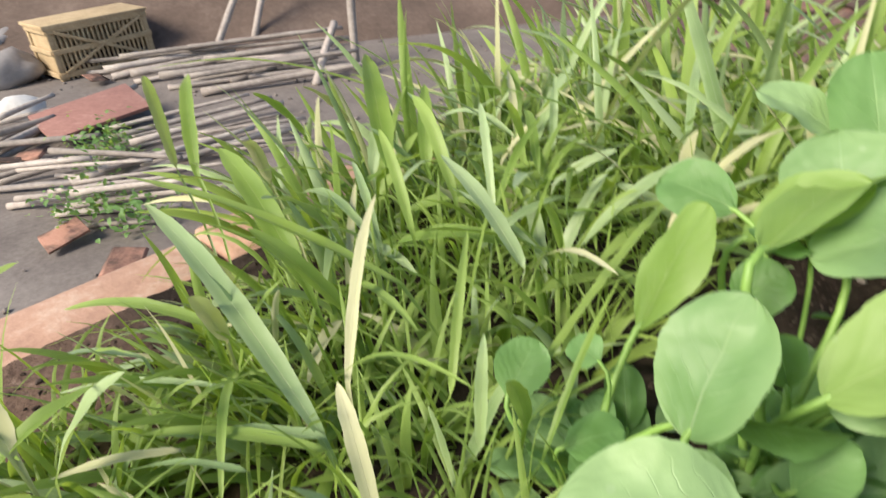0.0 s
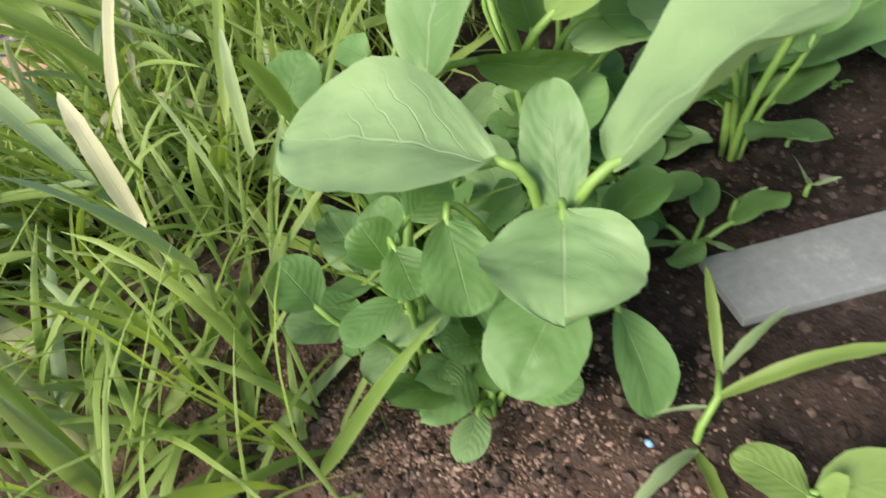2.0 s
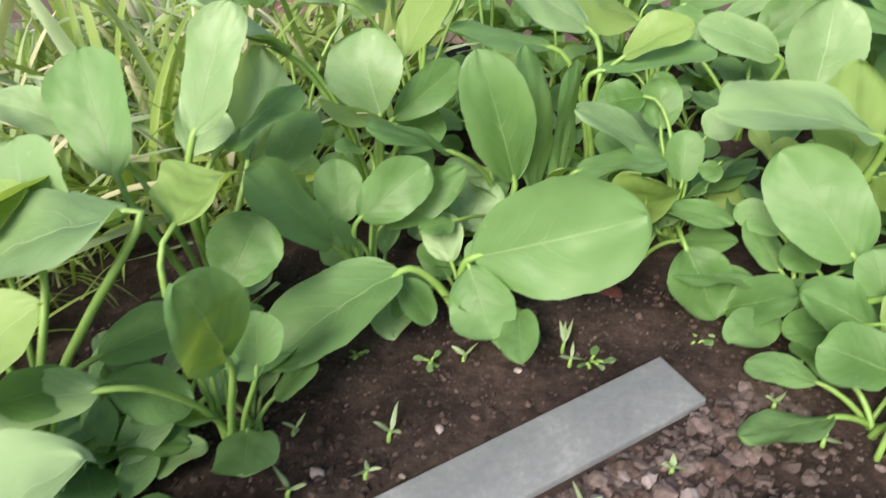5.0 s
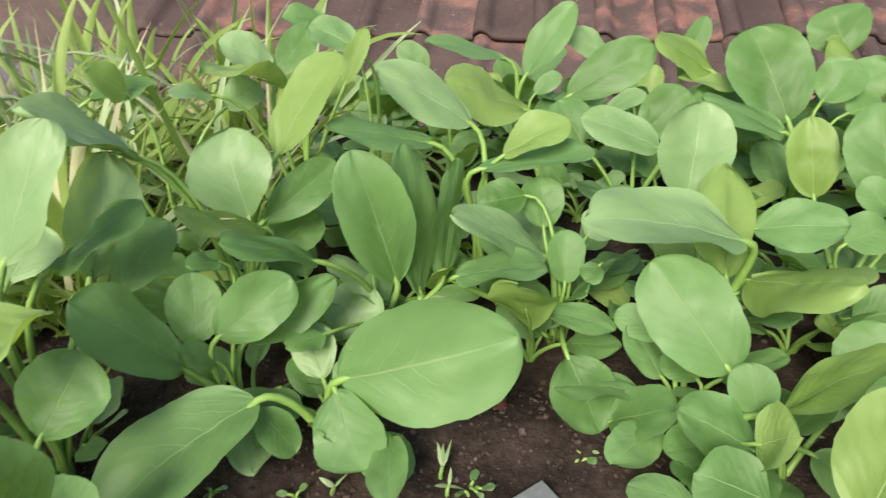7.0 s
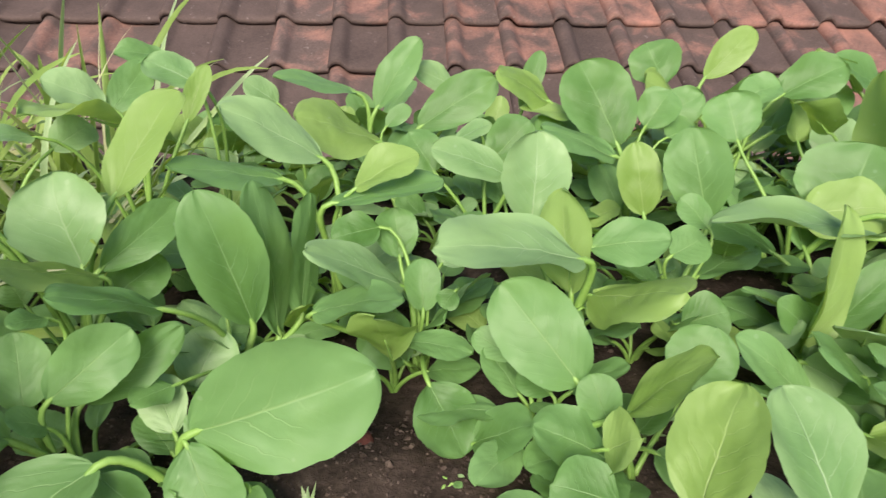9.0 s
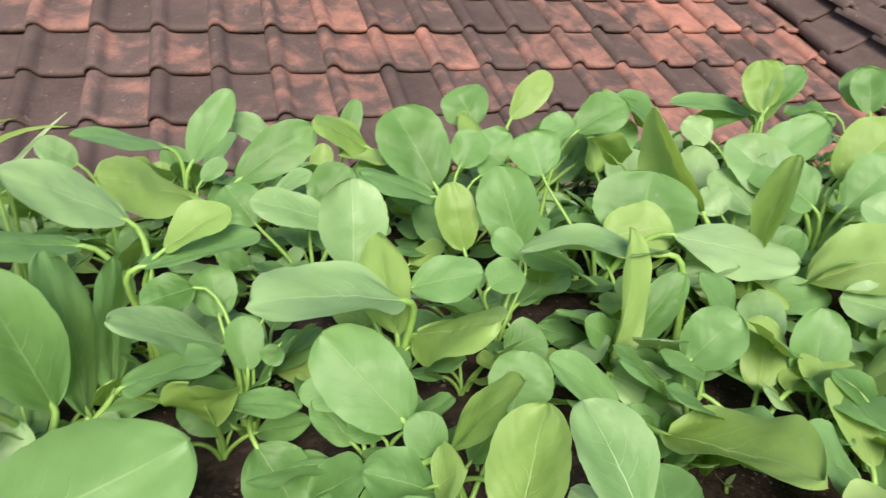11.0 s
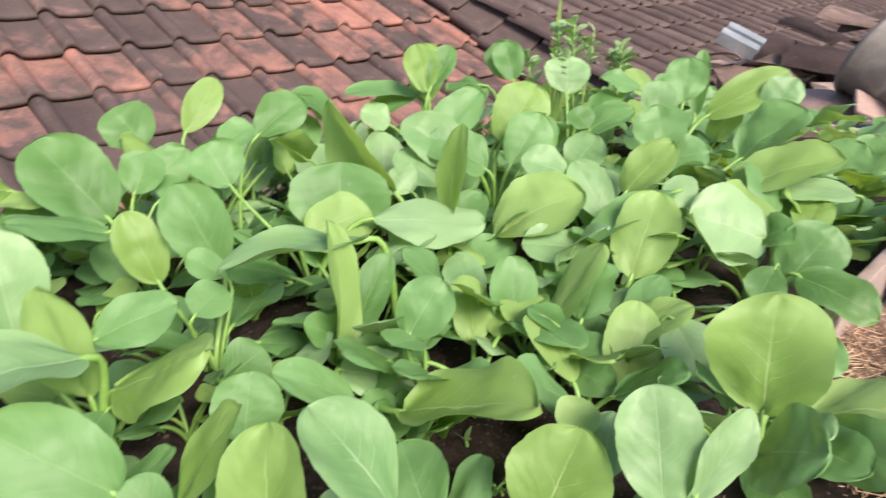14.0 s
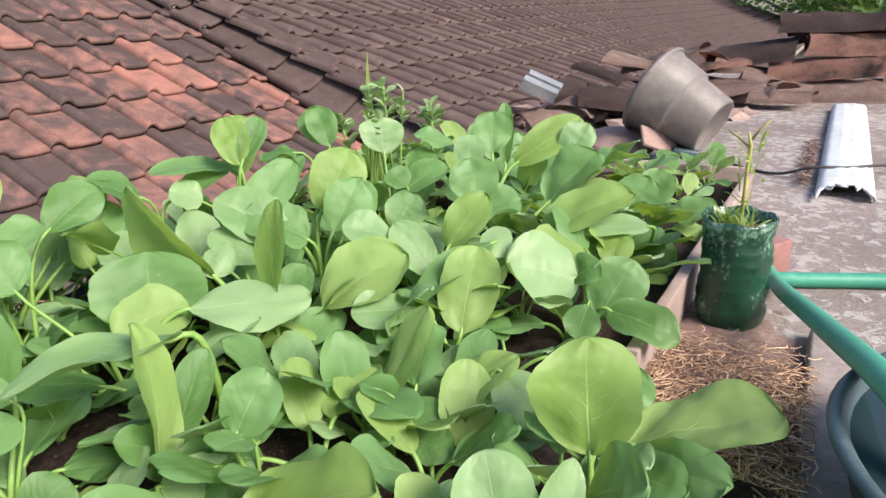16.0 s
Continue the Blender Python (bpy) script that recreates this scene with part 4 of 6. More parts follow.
mustard_plant(0.898, 0.280, "ppgg", [
    (-0.048, 0.047, 0.125, -0.088, 0.084, 0.157, 0.054, -22, 0.19, 0.01),
    (-0.03, 0.014, 0.113, -0.082, 0.058, 0.122, 0.034, -19, 0.2, 0.12),
    (0.052, -0.025, 0.097, 0.089, -0.056, 0.128, 0.044, 48, 0.3, 0.22),
    (-0.026, -0.007, 0.07, -0.069, 0.043, 0.113, 0.052, -25, 0.21, 0.1),
])
mustard_plant(0.478, 0.468, "pgbpb", [
    (-0.004, -0.01, 0.152, -0.071, -0.01, 0.173, 0.069, 19, 0.4, 0.42),
    (0.004, 0.029, 0.15, 0.047, 0.044, 0.182, 0.03, 39, 0.3, 0.32),
    (0.001, 0.03, 0.157, -0.037, 0.043, 0.181, 0.036, -52, 0.4, 0.32),
    (0.042, -0.02, 0.145, 0.071, -0.012, 0.185, 0.019, 29, 0.4, 0.42),
    (-0.065, -0.012, 0.155, -0.096, -0.015, 0.163, 0.028, -20, 0.4, 0.22),
])
mustard_plant(1.232, -0.132, "ggg", [
    (0.014, -0.002, 0.154, 0.045, 0.01, 0.203, 0.045, -21, 0.3, 0.42),
    (-0.026, 0.045, 0.156, -0.038, 0.089, 0.151, 0.05, -13, 0.5, 0.32),
    (0.044, -0.001, 0.151, 0.074, 0.021, 0.2, 0.054, -34, 0.3, 0.32),
])
mustard_plant(0.719, 0.411, "gpgb", [
    (0.035, 0.009, 0.096, 0.107, -0.033, 0.143, 0.05, 54, 0.36, 0.28),
    (-0.023, 0.004, 0.095, -0.098, 0.034, 0.132, 0.075, -17, 0.12, -0.02),
    (-0.006, 0.014, 0.105, 0.018, 0.005, 0.123, 0.019, 35, 0.3, 0.22),
    (0.035, -0.042, 0.094, 0.065, -0.063, 0.111, 0.025, 28, 0.3, 0.22),
])
mustard_plant(0.226, 0.201, "bgpggg", [
    (-0.043, -0.017, 0.09, -0.087, -0.003, 0.089, 0.028, -23, 0.5, 0.22),
    (0.022, 0.031, 0.085, 0.05, 0.043, 0.113, 0.039, 40, 0.3, 0.22),
    (0.008, 0.021, 0.134, 0.041, 0.043, 0.141, 0.052, -13, 0.4, 0.62),
    (0.01, -0.001, 0.081, 0.021, -0.015, 0.061, 0.018, 26, 0.4, 0.22),
    (0.01, -0.015, 0.078, 0.001, -0.026, 0.133, 0.044, -99, 0.4, 0.22),
    (0.021, -0.013, 0.065, 0.029, -0.008, 0.094, 0.026, 35, 0.4, 0.22),
])
mustard_plant(0.587, -0.164, "bbp", [
    (-0.003, -0.021, 0.041, 0.032, -0.019, 0.092, 0.047, -11, 0.39, 0.23),
    (-0.003, -0.036, 0.046, 0.016, -0.064, 0.09, 0.025, 59, 0.38, 0.28),
    (0.045, 0.022, 0.047, 0.063, 0.012, 0.06, 0.028, 11, 0.3, 0.22),
])
mustard_plant(0.899, -0.057, "ppp", [
    (0.015, -0.002, 0.071, 0.044, -0.014, 0.162, 0.044, -35, 0.34, 0.31),
    (0.019, -0.046, 0.057, 0.035, -0.134, 0.097, 0.085, 29, 0.65, 0.48),
    (-0.004, 0.017, 0.035, 0.017, -0.049, 0.044, 0.038, 11, 0.4, 0.32),
])
mustard_plant(0.560, 0.222, "ggbgggggb", [
    (0.009, 0.051, 0.095, -0.024, 0.065, 0.093, 0.032, -38, 0.4, 0.32),
    (0.019, 0.041, 0.07, 0.03, 0.058, 0.102, 0.033, -9, 0.3, 0.32),
    (0.001, 0.019, 0.062, -0.064, 0.038, 0.11, 0.039, -20, 0.17, 0.14),
    (-0.071, 0.027, 0.069, -0.028, -0.013, 0.079, 0.05, 2, 0.41, 0.25),
    (-0.019, -0.005, 0.018, -0.032, 0.02, 0.048, 0.041, -40, 0.3, 0.22),
    (-0.026, -0.013, 0.045, -0.004, -0.053, 0.044, 0.025, 18, 0.5, 0.22),
    (0.003, 0, 0.049, 0.017, 0.015, 0.08, 0.027, -2, 0.3, 0.42),
    (0.018, -0.016, 0.066, 0.005, -0.016, 0.058, 0.017, -18, 0.3, 0.22),
    (0.026, 0.005, 0.076, 0.043, 0.001, 0.09, 0.027, 30, 0.3, 0.22),
])
mustard_plant(0.568, 0.230, "g", [
    (-0.048, -0.056, 0.037, -0.054, -0.093, 0.006, 0.044, 16, 0.4, 0.27),
])
mustard_plant(0.244, 0.300, "bbggbbg", [
    (0.014, -0.027, 0.152, 0.049, -0.021, 0.211, 0.032, 24, 0.18, 0.14),
    (0.047, 0.031, 0.103, 0.077, 0.059, 0.163, 0.049, 64, 0.46, 0.37),
    (0.031, 0.002, 0.13, 0.079, -0.001, 0.156, 0.047, 1, 0.12, -0.14),
    (0.058, 0.022, 0.093, 0.096, 0.037, 0.122, 0.031, 39, 0.4, 0.42),
    (0.012, -0.007, 0.134, 0.034, 0.014, 0.149, 0.033, 33, 0.3, 0.62),
    (-0.04, 0.044, 0.145, -0.076, 0.063, 0.165, 0.033, -30, 0.5, 0.42),
    (-0.027, 0.011, 0.125, -0.023, 0.057, 0.184, 0.047, -20, 0.3, 0.32),
])
mustard_plant(0.507, 0.024, "gp", [
    (0.009, 0.013, 0.043, -0.009, 0.042, 0.049, 0.037, -22, 0.4, 0.22),
    (0.005, -0.024, 0.069, 0.042, -0.019, 0.118, 0.047, -17, 0.53, 0.43),
])
mustard_plant(1.034, -0.104, "pgbpgg", [
    (0.033, -0.009, 0.113, 0.071, -0.051, 0.171, 0.064, 36, 0.3, 0.27),
    (-0.007, -0.018, 0.097, 0.021, -0.054, 0.148, 0.051, 38, 0.3, 0.32),
    (-0.017, 0.027, 0.101, -0.002, 0.101, 0.146, 0.059, -42, 0.4, 0.32),
    (0.062, -0.005, 0.108, 0.099, -0.057, 0.166, 0.064, 43, 0.3, 0.32),
    (0.011, -0.027, 0.082, 0.049, -0.061, 0.142, 0.056, 31, 0.3, 0.32),
    (-0.017, 0.009, 0.095, -0.009, 0.071, 0.132, 0.062, -22, 0.5, 0.32),
])
mustard_plant(0.955, 0.174, "gg", [
    (0.043, -0.025, 0.139, 0.088, -0.064, 0.169, 0.047, 40, 0.3, 0.42),
    (-0.009, -0.003, 0.139, 0.023, -0.027, 0.154, 0.038, 32, 0.4, 0.42),
])
mustard_plant(0.707, -0.004, "pggpgbg", [
    (0.029, 0.022, 0.025, 0.065, 0.03, 0.128, 0.053, 53, 0.59, 0.51),
    (0.047, 0.017, 0.033, 0.086, -0.011, 0.092, 0.032, 29, 0.36, 0.29),
    (0.037, 0.019, 0.041, 0.03, 0.047, 0.059, 0.033, -34, 0.4, 0.22),
    (-0.044, -0.034, 0.037, -0.07, -0.12, 0.062, 0.08, 2, 0.5, 0.5),
    (-0.019, 0.002, 0.026, -0.044, 0.048, 0.066, 0.034, -33, 0.41, 0.32),
    (-0.003, 0.014, 0.042, 0.017, -0.038, 0.014, 0.045, 25, 0.4, 0.22),
    (-0.044, -0.036, 0.014, -0.052, -0.053, 0.039, 0.04, 36, 0.4, 0.22),
])
mustard_plant(0.376, 0.223, "ggggg", [
    (0.01, -0.007, 0.058, 0.081, -0.072, 0.095, 0.071, 66, 0.5, 0.36),
    (-0.033, 0.005, 0.058, -0.123, 0.002, 0.032, 0.058, -10, 0.47, 0.39),
    (0.006, -0.009, 0.054, 0.003, -0.039, 0.02, 0.041, 28, 0.6, 0.37),
    (0.023, -0.036, 0.03, 0.001, -0.072, 0.029, 0.025, 17, 0.48, 0.36),
    (0.012, 0, 0.045, 0.029, 0.004, 0.055, 0.022, 21, 0.3, 0.22),
])
mustard_plant(1.136, 0.080, "gpg", [
    (-0.034, 0.005, 0.139, -0.058, 0.052, 0.166, 0.06, -24, 0.4, 0.32),
    (-0.003, 0.029, 0.126, -0.027, 0.077, 0.167, 0.066, 8, 0.5, 0.42),
    (0.026, -0.014, 0.119, 0.056, -0.085, 0.15, 0.038, 30, 0.4, 0.32),
])
mustard_plant(0.764, -0.133, "gpgg", [
    (0.019, 0.015, 0.023, 0.04, 0.02, 0.087, 0.042, -4, 0.46, 0.33),
    (0.014, 0.003, 0.017, 0.044, -0.054, 0.096, 0.048, -8, 0.05, 0.01),
    (-0.005, 0, 0.027, -0.03, -0.054, 0.036, 0.034, 23, 0.5, 0.27),
    (-0.034, -0.022, 0.029, -0.06, -0.05, 0.028, 0.03, 24, 0.4, 0.22),
])
mustard_plant(0.640, 0.149, "bpgbpg", [
    (-0.018, -0.015, 0.102, -0.108, 0.032, 0.128, 0.062, -20, 0.5, 0.41),
    (-0.003, 0, 0.063, 0.01, 0.024, 0.132, 0.047, -55, 0.49, 0.36),
    (0.003, -0.006, 0.1, 0.028, -0.051, 0.113, 0.036, 43, 0.35, 0.26),
    (0.016, 0.052, 0.095, 0.034, 0.066, 0.158, 0.056, 11, 0.47, 0.35),
    (-0.002, -0.014, 0.067, -0.019, -0.083, 0.109, 0.059, 26, 0.05, -0.3),
    (-0.006, -0.01, 0.056, -0.032, -0.005, 0.046, 0.027, -18, 0.4, 0.22),
])
mustard_plant(0.048, 0.123, "bggggg", [
    (0.027, 0.052, 0.097, 0.052, 0.074, 0.144, 0.046, -2, 0.47, 0.39),
    (-0.027, -0.021, 0.069, -0.035, -0.012, 0.083, 0.019, -13, 0.4, 0.22),
    (-0.001, -0.019, 0.06, -0.022, -0.031, 0.061, 0.014, -18, 0.4, 0.26),
    (0.001, -0.008, 0.073, 0.004, -0.023, 0.063, 0.018, 4, 0.4, 0.22),
    (-0.002, -0.003, 0.061, -0.009, 0.007, 0.075, 0.019, -18, 0.4, 0.22),
    (0.008, 0.012, 0.067, 0.025, 0.021, 0.073, 0.018, 27, 0.4, 0.22),
])
mustard_plant(0.573, 0.059, "gggg", [
    (-0.011, 0.034, 0.059, -0.017, 0.091, 0.106, 0.051, -45, 0.45, 0.3),
    (-0.029, 0.002, 0.037, -0.052, 0.036, 0.054, 0.039, -26, 0.4, 0.22),
    (-0.016, 0.01, 0.048, -0.013, 0.027, 0.071, 0.026, -34, 0.3, 0.32),
    (0.062, -0.002, 0.033, 0.085, -0.004, 0.07, 0.045, 20, 0.25, 0.32),
])
mustard_plant(0.461, 0.300, "gbggggg", [
    (-0.06, -0.034, 0.052, -0.086, -0.036, 0.056, 0.022, -20, 0.4, 0.22),
    (-0.042, -0.014, 0.027, -0.013, -0.005, 0.055, 0.042, 31, 0.3, 0.22),
    (-0.053, -0.021, 0.096, -0.107, -0.019, 0.128, 0.031, -13, 0.26, 0.14),
    (0.016, 0.006, 0.039, 0.002, 0.032, 0.137, 0.052, -39, 0.47, 0.29),
    (0.036, 0.006, 0.019, 0.049, 0.04, 0.129, 0.053, 36, 0.2, 0.16),
    (0.054, 0.001, 0.032, 0.082, 0.019, 0.116, 0.044, 75, 0.05, -0.04),
    (0.021, 0.078, 0.088, 0.016, 0.091, 0.104, 0.019, -30, 0.3, 0.22),
])
mustard_plant(0.559, 0.480, "bg", [
    (-0.015, -0.01, 0.168, -0.04, 0.024, 0.186, 0.039, -34, 0.3, 0.32),
    (-0.018, 0.036, 0.184, -0.053, 0.051, 0.189, 0.03, -22, 0.5, 0.32),
])
mustard_plant(0.870, -0.221, "bp", [
    (0.018, 0.031, 0.056, 0.015, 0.093, 0.063, 0.043, -34, 0.4, 0.22),
    (-0.006, -0.005, 0.037, 0.045, -0.036, 0.104, 0.06, 13, 0.4, 0.28),
])
mustard_plant(0.737, 0.481, "gg", [
    (0.008, -0.005, 0.106, 0.057, -0.023, 0.177, 0.041, 37, 0.4, 0.29),
    (-0.003, 0.015, 0.122, -0.08, 0.05, 0.148, 0.044, -16, 0.17, 0.11),
])
mustard_plant(0.811, -0.017, "b", [
    (-0.011, 0.018, 0.102, -0.079, 0.115, 0.106, 0.058, -3, 0.48, 0.36),
])
mustard_plant(0.853, 0.222, "gggg", [
    (-0.008, 0.017, 0.099, 0.005, 0.078, 0.168, 0.072, -33, 0.41, 0.33),
    (0.025, 0.009, 0.113, 0.051, 0.001, 0.146, 0.043, 34, 0.3, 0.22),
    (-0.029, 0.007, 0.097, -0.082, 0.056, 0.126, 0.056, -20, 0.2, 0.01),
    (0.034, -0.011, 0.105, 0.062, -0.027, 0.114, 0.044, 29, 0.4, 0.32),
])
mustard_plant(0.687, -0.293, "pgg", [
    (0.009, -0.017, 0.016, -0.031, -0.111, 0.05, 0.088, 4, 0.35, 0.28),
    (-0.005, -0.011, 0.014, -0.073, -0.043, 0.038, 0.043, 50, 0.38, 0.24),
    (-0.014, 0.007, 0.017, -0.064, -0.019, 0.032, 0.046, 25, 0.4, 0.22),
])

# lower leaves round the feet of the larger plants
feet = [ob.location.copy() for ob in scene.objects if ob.name.startswith("mustard_plant")]
for k, p in enumerate(feet):
    if p.x > 0.18 or p.y > 0.18:
        far = max(0.0, min(1.0, (p.x - 0.18) / 0.6))
        rosette(p.x + 0.012, p.y + 0.012, 0.037 + 0.016 * far, 6, "gggb", 900 + k, "young mustard green plant crowded among others", 0.75)

# ---- grass at the near end of the bed ----
def grid_xy(u, v):
    p = GRID @ Vector((u, v, 0))
    return p.x, p.y


BLADES = {"g": GRASS, "b": GRASS_BLUE, "d": DRY}


def add_long_leaf(bm, root, base, tip, width, seed, ns=16):
    """A narrow lance-shaped leaf on a thin stalk: from the root up to its base, then out to a pointed tip."""
    layer = bm.loops.layers.uv.verify()
    rnd = random.Random(seed)
    out = tip - base
    arch = Vector((0, 0, 1)) * out.length * rnd.uniform(0.04, 0.16)
    roll = rnd.uniform(-0.5, 0.5)
    pts = [root.lerp(base, k / 4) + (base - root).cross(Vector((0, 0, 1))) * 0.06 * math.sin(math.pi * k / 4) for k in range(4)]
    pts += [base + out * (k / ns) + arch * math.sin(math.pi * k / ns) for k in range(ns + 1)]
    grid = []
    for i, p in enumerate(pts):
        d = (pts[min(i + 1, len(pts) - 1)] - pts[max(i - 1, 0)]).normalized()
        s = max(0.0, (i - 4) / ns)
        w = 0.0011 if i < 4 else max(0.0011 * (1 - s), width / 2 * 1.62 * (0.02 + s) ** 0.45 * max(0.0, 1 - s) ** 0.62 * (1 + 0.05 * math.sin(s * 31 + seed) + 0.03 * math.sin(s * 77 + seed)))
        face = Matrix.Rotation(roll * (0.4 + s), 3, d) @ Vector((0, 0, 1))
        side = d.cross(face)
        side = side.normalized() if side.length > 1e-3 else Vector((1, 0, 0))
        up = side.cross(d)
        row = []
        for j in range(5):
            u = j / 2 - 1
            row.append((bm.verts.new(p + side * w * u + up * (w * 0.32 * abs(u) + 0.10 * w * math.sin(s * 14 + seed + 2 * u) * abs(u))), (j / 4, s)))
        grid.append(row)
    for a, b in zip(grid, grid[1:]):
        for j in range(4):
            quad = (a[j], a[j + 1], b[j + 1], b[j])
            f = bm.faces.new([q[0] for q in quad])
            for loop, q in zip(f.loops, quad):
                loop[layer].uv = q[1]


def long_leaved_tuft(x, y, tints, rows):
    """Long narrow leaves rising from one clump. Rows: a blade's foot and tip from the clump's root, and its width."""
    z0 = ground_at(x, y)
    tuft = thing("grass_tuft", "clump of long lance-shaped pale green leaves", "grass", Matrix.Translation((x, y, z0)), "grass tufts at the end of the bed")
    for n, (bx, by, bz, tx, ty, tz, w) in enumerate(rows):
        base, tip = Vector((bx, by, bz - z0)), Vector((tx, ty, tz - z0))
        root = Vector((bx * 0.6 + 0.15 * (bx - tx), by * 0.6 + 0.15 * (by - ty), -0.004))
        bm = bmesh.new()
        add_long_leaf(bm, root, base, tip, w, n * 7 + int(abs(x) * 900))
        part("blade", bm, BLADES[tints[n]], tuft)
    return tuft


long_leaved_tuft(-0.151, 0.241, "dbdb", [
    (-0.019, 0.009, 0.06, -0.013, -0.041, 0.115, 0.0041),
    (-0.037, 0.05, 0.06, -0.108, 0.06, 0.05, 0.0067),
    (0.01, -0.022, 0.06, -0.054, -0.026, 0.05, 0.0067),
    (0.046, -0.037, 0.06, -0.022, -0.026, 0.05, 0.0072),
])
long_leaved_tuft(-0.123, 0.254, "gbgd", [
    (0.035, -0.074, 0.06, -0.014, -0.084, 0.05, 0.0081),
    (-0.01, 0.008, 0.06, -0.111, 0.022, 0.05, 0.0049),
    (-0.007, 0.021, 0.06, 0.007, -0.061, 0.05, 0.0064),
    (-0.019, 0.045, 0.06, -0.014, 0.012, 0.115, 0.0136),
])
long_leaved_tuft(-0.098, 0.251, "gggb", [
    (-0.051, 0.064, 0.06, -0.176, 0.11, 0.05, 0.0097),
    (0.004, -0.003, 0.06, -0.011, -0.058, 0.115, 0.0058),
    (0.026, -0.037, 0.06, -0.076, -0.01, 0.05, 0.0107),
    (0.021, -0.024, 0.06, -0.108, 0.13, 0.115, 0.0172),
])
long_leaved_tuft(-0.062, 0.206, "bddb", [
    (-0.012, 0.016, 0.06, -0.088, 0.032, 0.05, 0.0126),
    (0.018, -0.033, 0.06, 0.007, -0.009, 0.115, 0.0099),
    (-0.049, 0.084, 0.06, -0.031, 0.061, 0.115, 0.0047),
    (0.043, -0.066, 0.06, -0.002, -0.059, 0.115, 0.0141),
])
long_leaved_tuft(-0.152, 0.386, "bggg", [
    (-0.099, 0.148, 0.075, -0.051, 0.039, 0.185, 0.0115),
    (0.1, -0.165, 0.06, 0.089, -0.209, 0.115, 0.0049),
    (0.078, -0.123, 0.06, 0.151, -0.198, 0.115, 0.0035),
    (-0.079, 0.14, 0.075, -0.114, 0.265, 0.13, 0.0176),
])
long_leaved_tuft(-0.065, 0.278, "dgbg", [
    (-0.002, -0.019, 0.06, 0.01, 0.092, 0.115, 0.0096),
    (-0.036, 0.058, 0.075, -0.104, 0.154, 0.13, 0.0208),
    (0.052, -0.088, 0.06, 0.046, -0.097, 0.115, 0.0047),
    (-0.014, 0.049, 0.06, -0.062, 0.057, 0.115, 0.0172),
])
long_leaved_tuft(-0.067, 0.336, "bgdb", [
    (0.066, -0.128, 0.06, 0.071, -0.114, 0.115, 0.0074),
    (0.053, -0.092, 0.06, 0.067, -0.021, 0.115, 0.0068),
    (-0.091, 0.154, 0.075, -0.087, 0.105, 0.13, 0.0136),
    (-0.029, 0.066, 0.075, -0.05, 0.005, 0.13, 0.0163),
])
long_leaved_tuft(0.008, 0.251, "gggg", [
    (0.018, -0.049, 0.06, 0.061, 0.006, 0.115, 0.0048),
    (-0.05, 0.076, 0.075, -0.233, 0.143, 0.13, 0.0135),
    (0.013, -0.028, 0.06, 0.004, -0.059, 0.115, 0.0112),
    (0.019, 0.001, 0.06, 0.151, 0.139, 0.115, 0.0082),
])
long_leaved_tuft(-0.029, 0.400, "gggb", [
    (-0.008, -0.012, 0.075, -0.029, 0.046, 0.13, 0.0098),
    (0.065, -0.118, 0.075, 0.03, -0.161, 0.13, 0.0095),
    (-0.12, 0.198, 0.075, -0.15, 0.164, 0.13, 0.015),
    (0.062, -0.068, 0.075, 0.015, -0.011, 0.13, 0.0143),
])
long_leaved_tuft(-0.002, 0.429, "gdgb", [
    (-0.061, 0.086, 0.075, -0.089, 0.248, 0.13, 0.0266),
    (0.046, -0.083, 0.075, 0.065, -0.192, 0.13, 0.0048),
    (-0.006, 0.015, 0.075, -0.035, 0.091, 0.13, 0.0129),
    (0.021, -0.017, 0.075, 0.018, 0.059, 0.13, 0.0085),
])
long_leaved_tuft(-0.004, 0.457, "dggg", [
    (-0.105, 0.169, 0.075, -0.133, 0.116, 0.13, 0.0143),
    (0.061, -0.104, 0.075, 0.044, -0.148, 0.13, 0.0075),
    (-0.026, 0.042, 0.075, -0.024, 0.093, 0.13, 0.016),
    (0.07, -0.107, 0.075, 0.096, -0.139, 0.13, 0.0098),
])
long_leaved_tuft(0.067, 0.561, "gbgb", [
    (-0.149, 0.168, 0.075, -0.426, 0.21, 0.111, 0.0101),
    (0.008, -0.045, 0.075, 0.015, -0.009, 0.13, 0.0087),
    (0.053, -0.038, 0.075, 0.077, -0.054, 0.13, 0.0084),
    (0.088, -0.085, 0.075, 0.107, -0.149, 0.13, 0.0065),
])


def grass_spot(r):
    """A place in the grassy end of the bed, clear of the bricks' corner and of the first mustard plants."""
    while True:
        u, v = r.uniform(-0.47, -0.05), r.uniform(-0.04, 0.98) * r.uniform(0.6, 1.0)
        if (u > -0.16 and 0.17 < v < 0.50) or (v < 0.30 and u < -0.40) or (v > 0.09 and u > -0.10):
            continue
        return grid_xy(u, v)


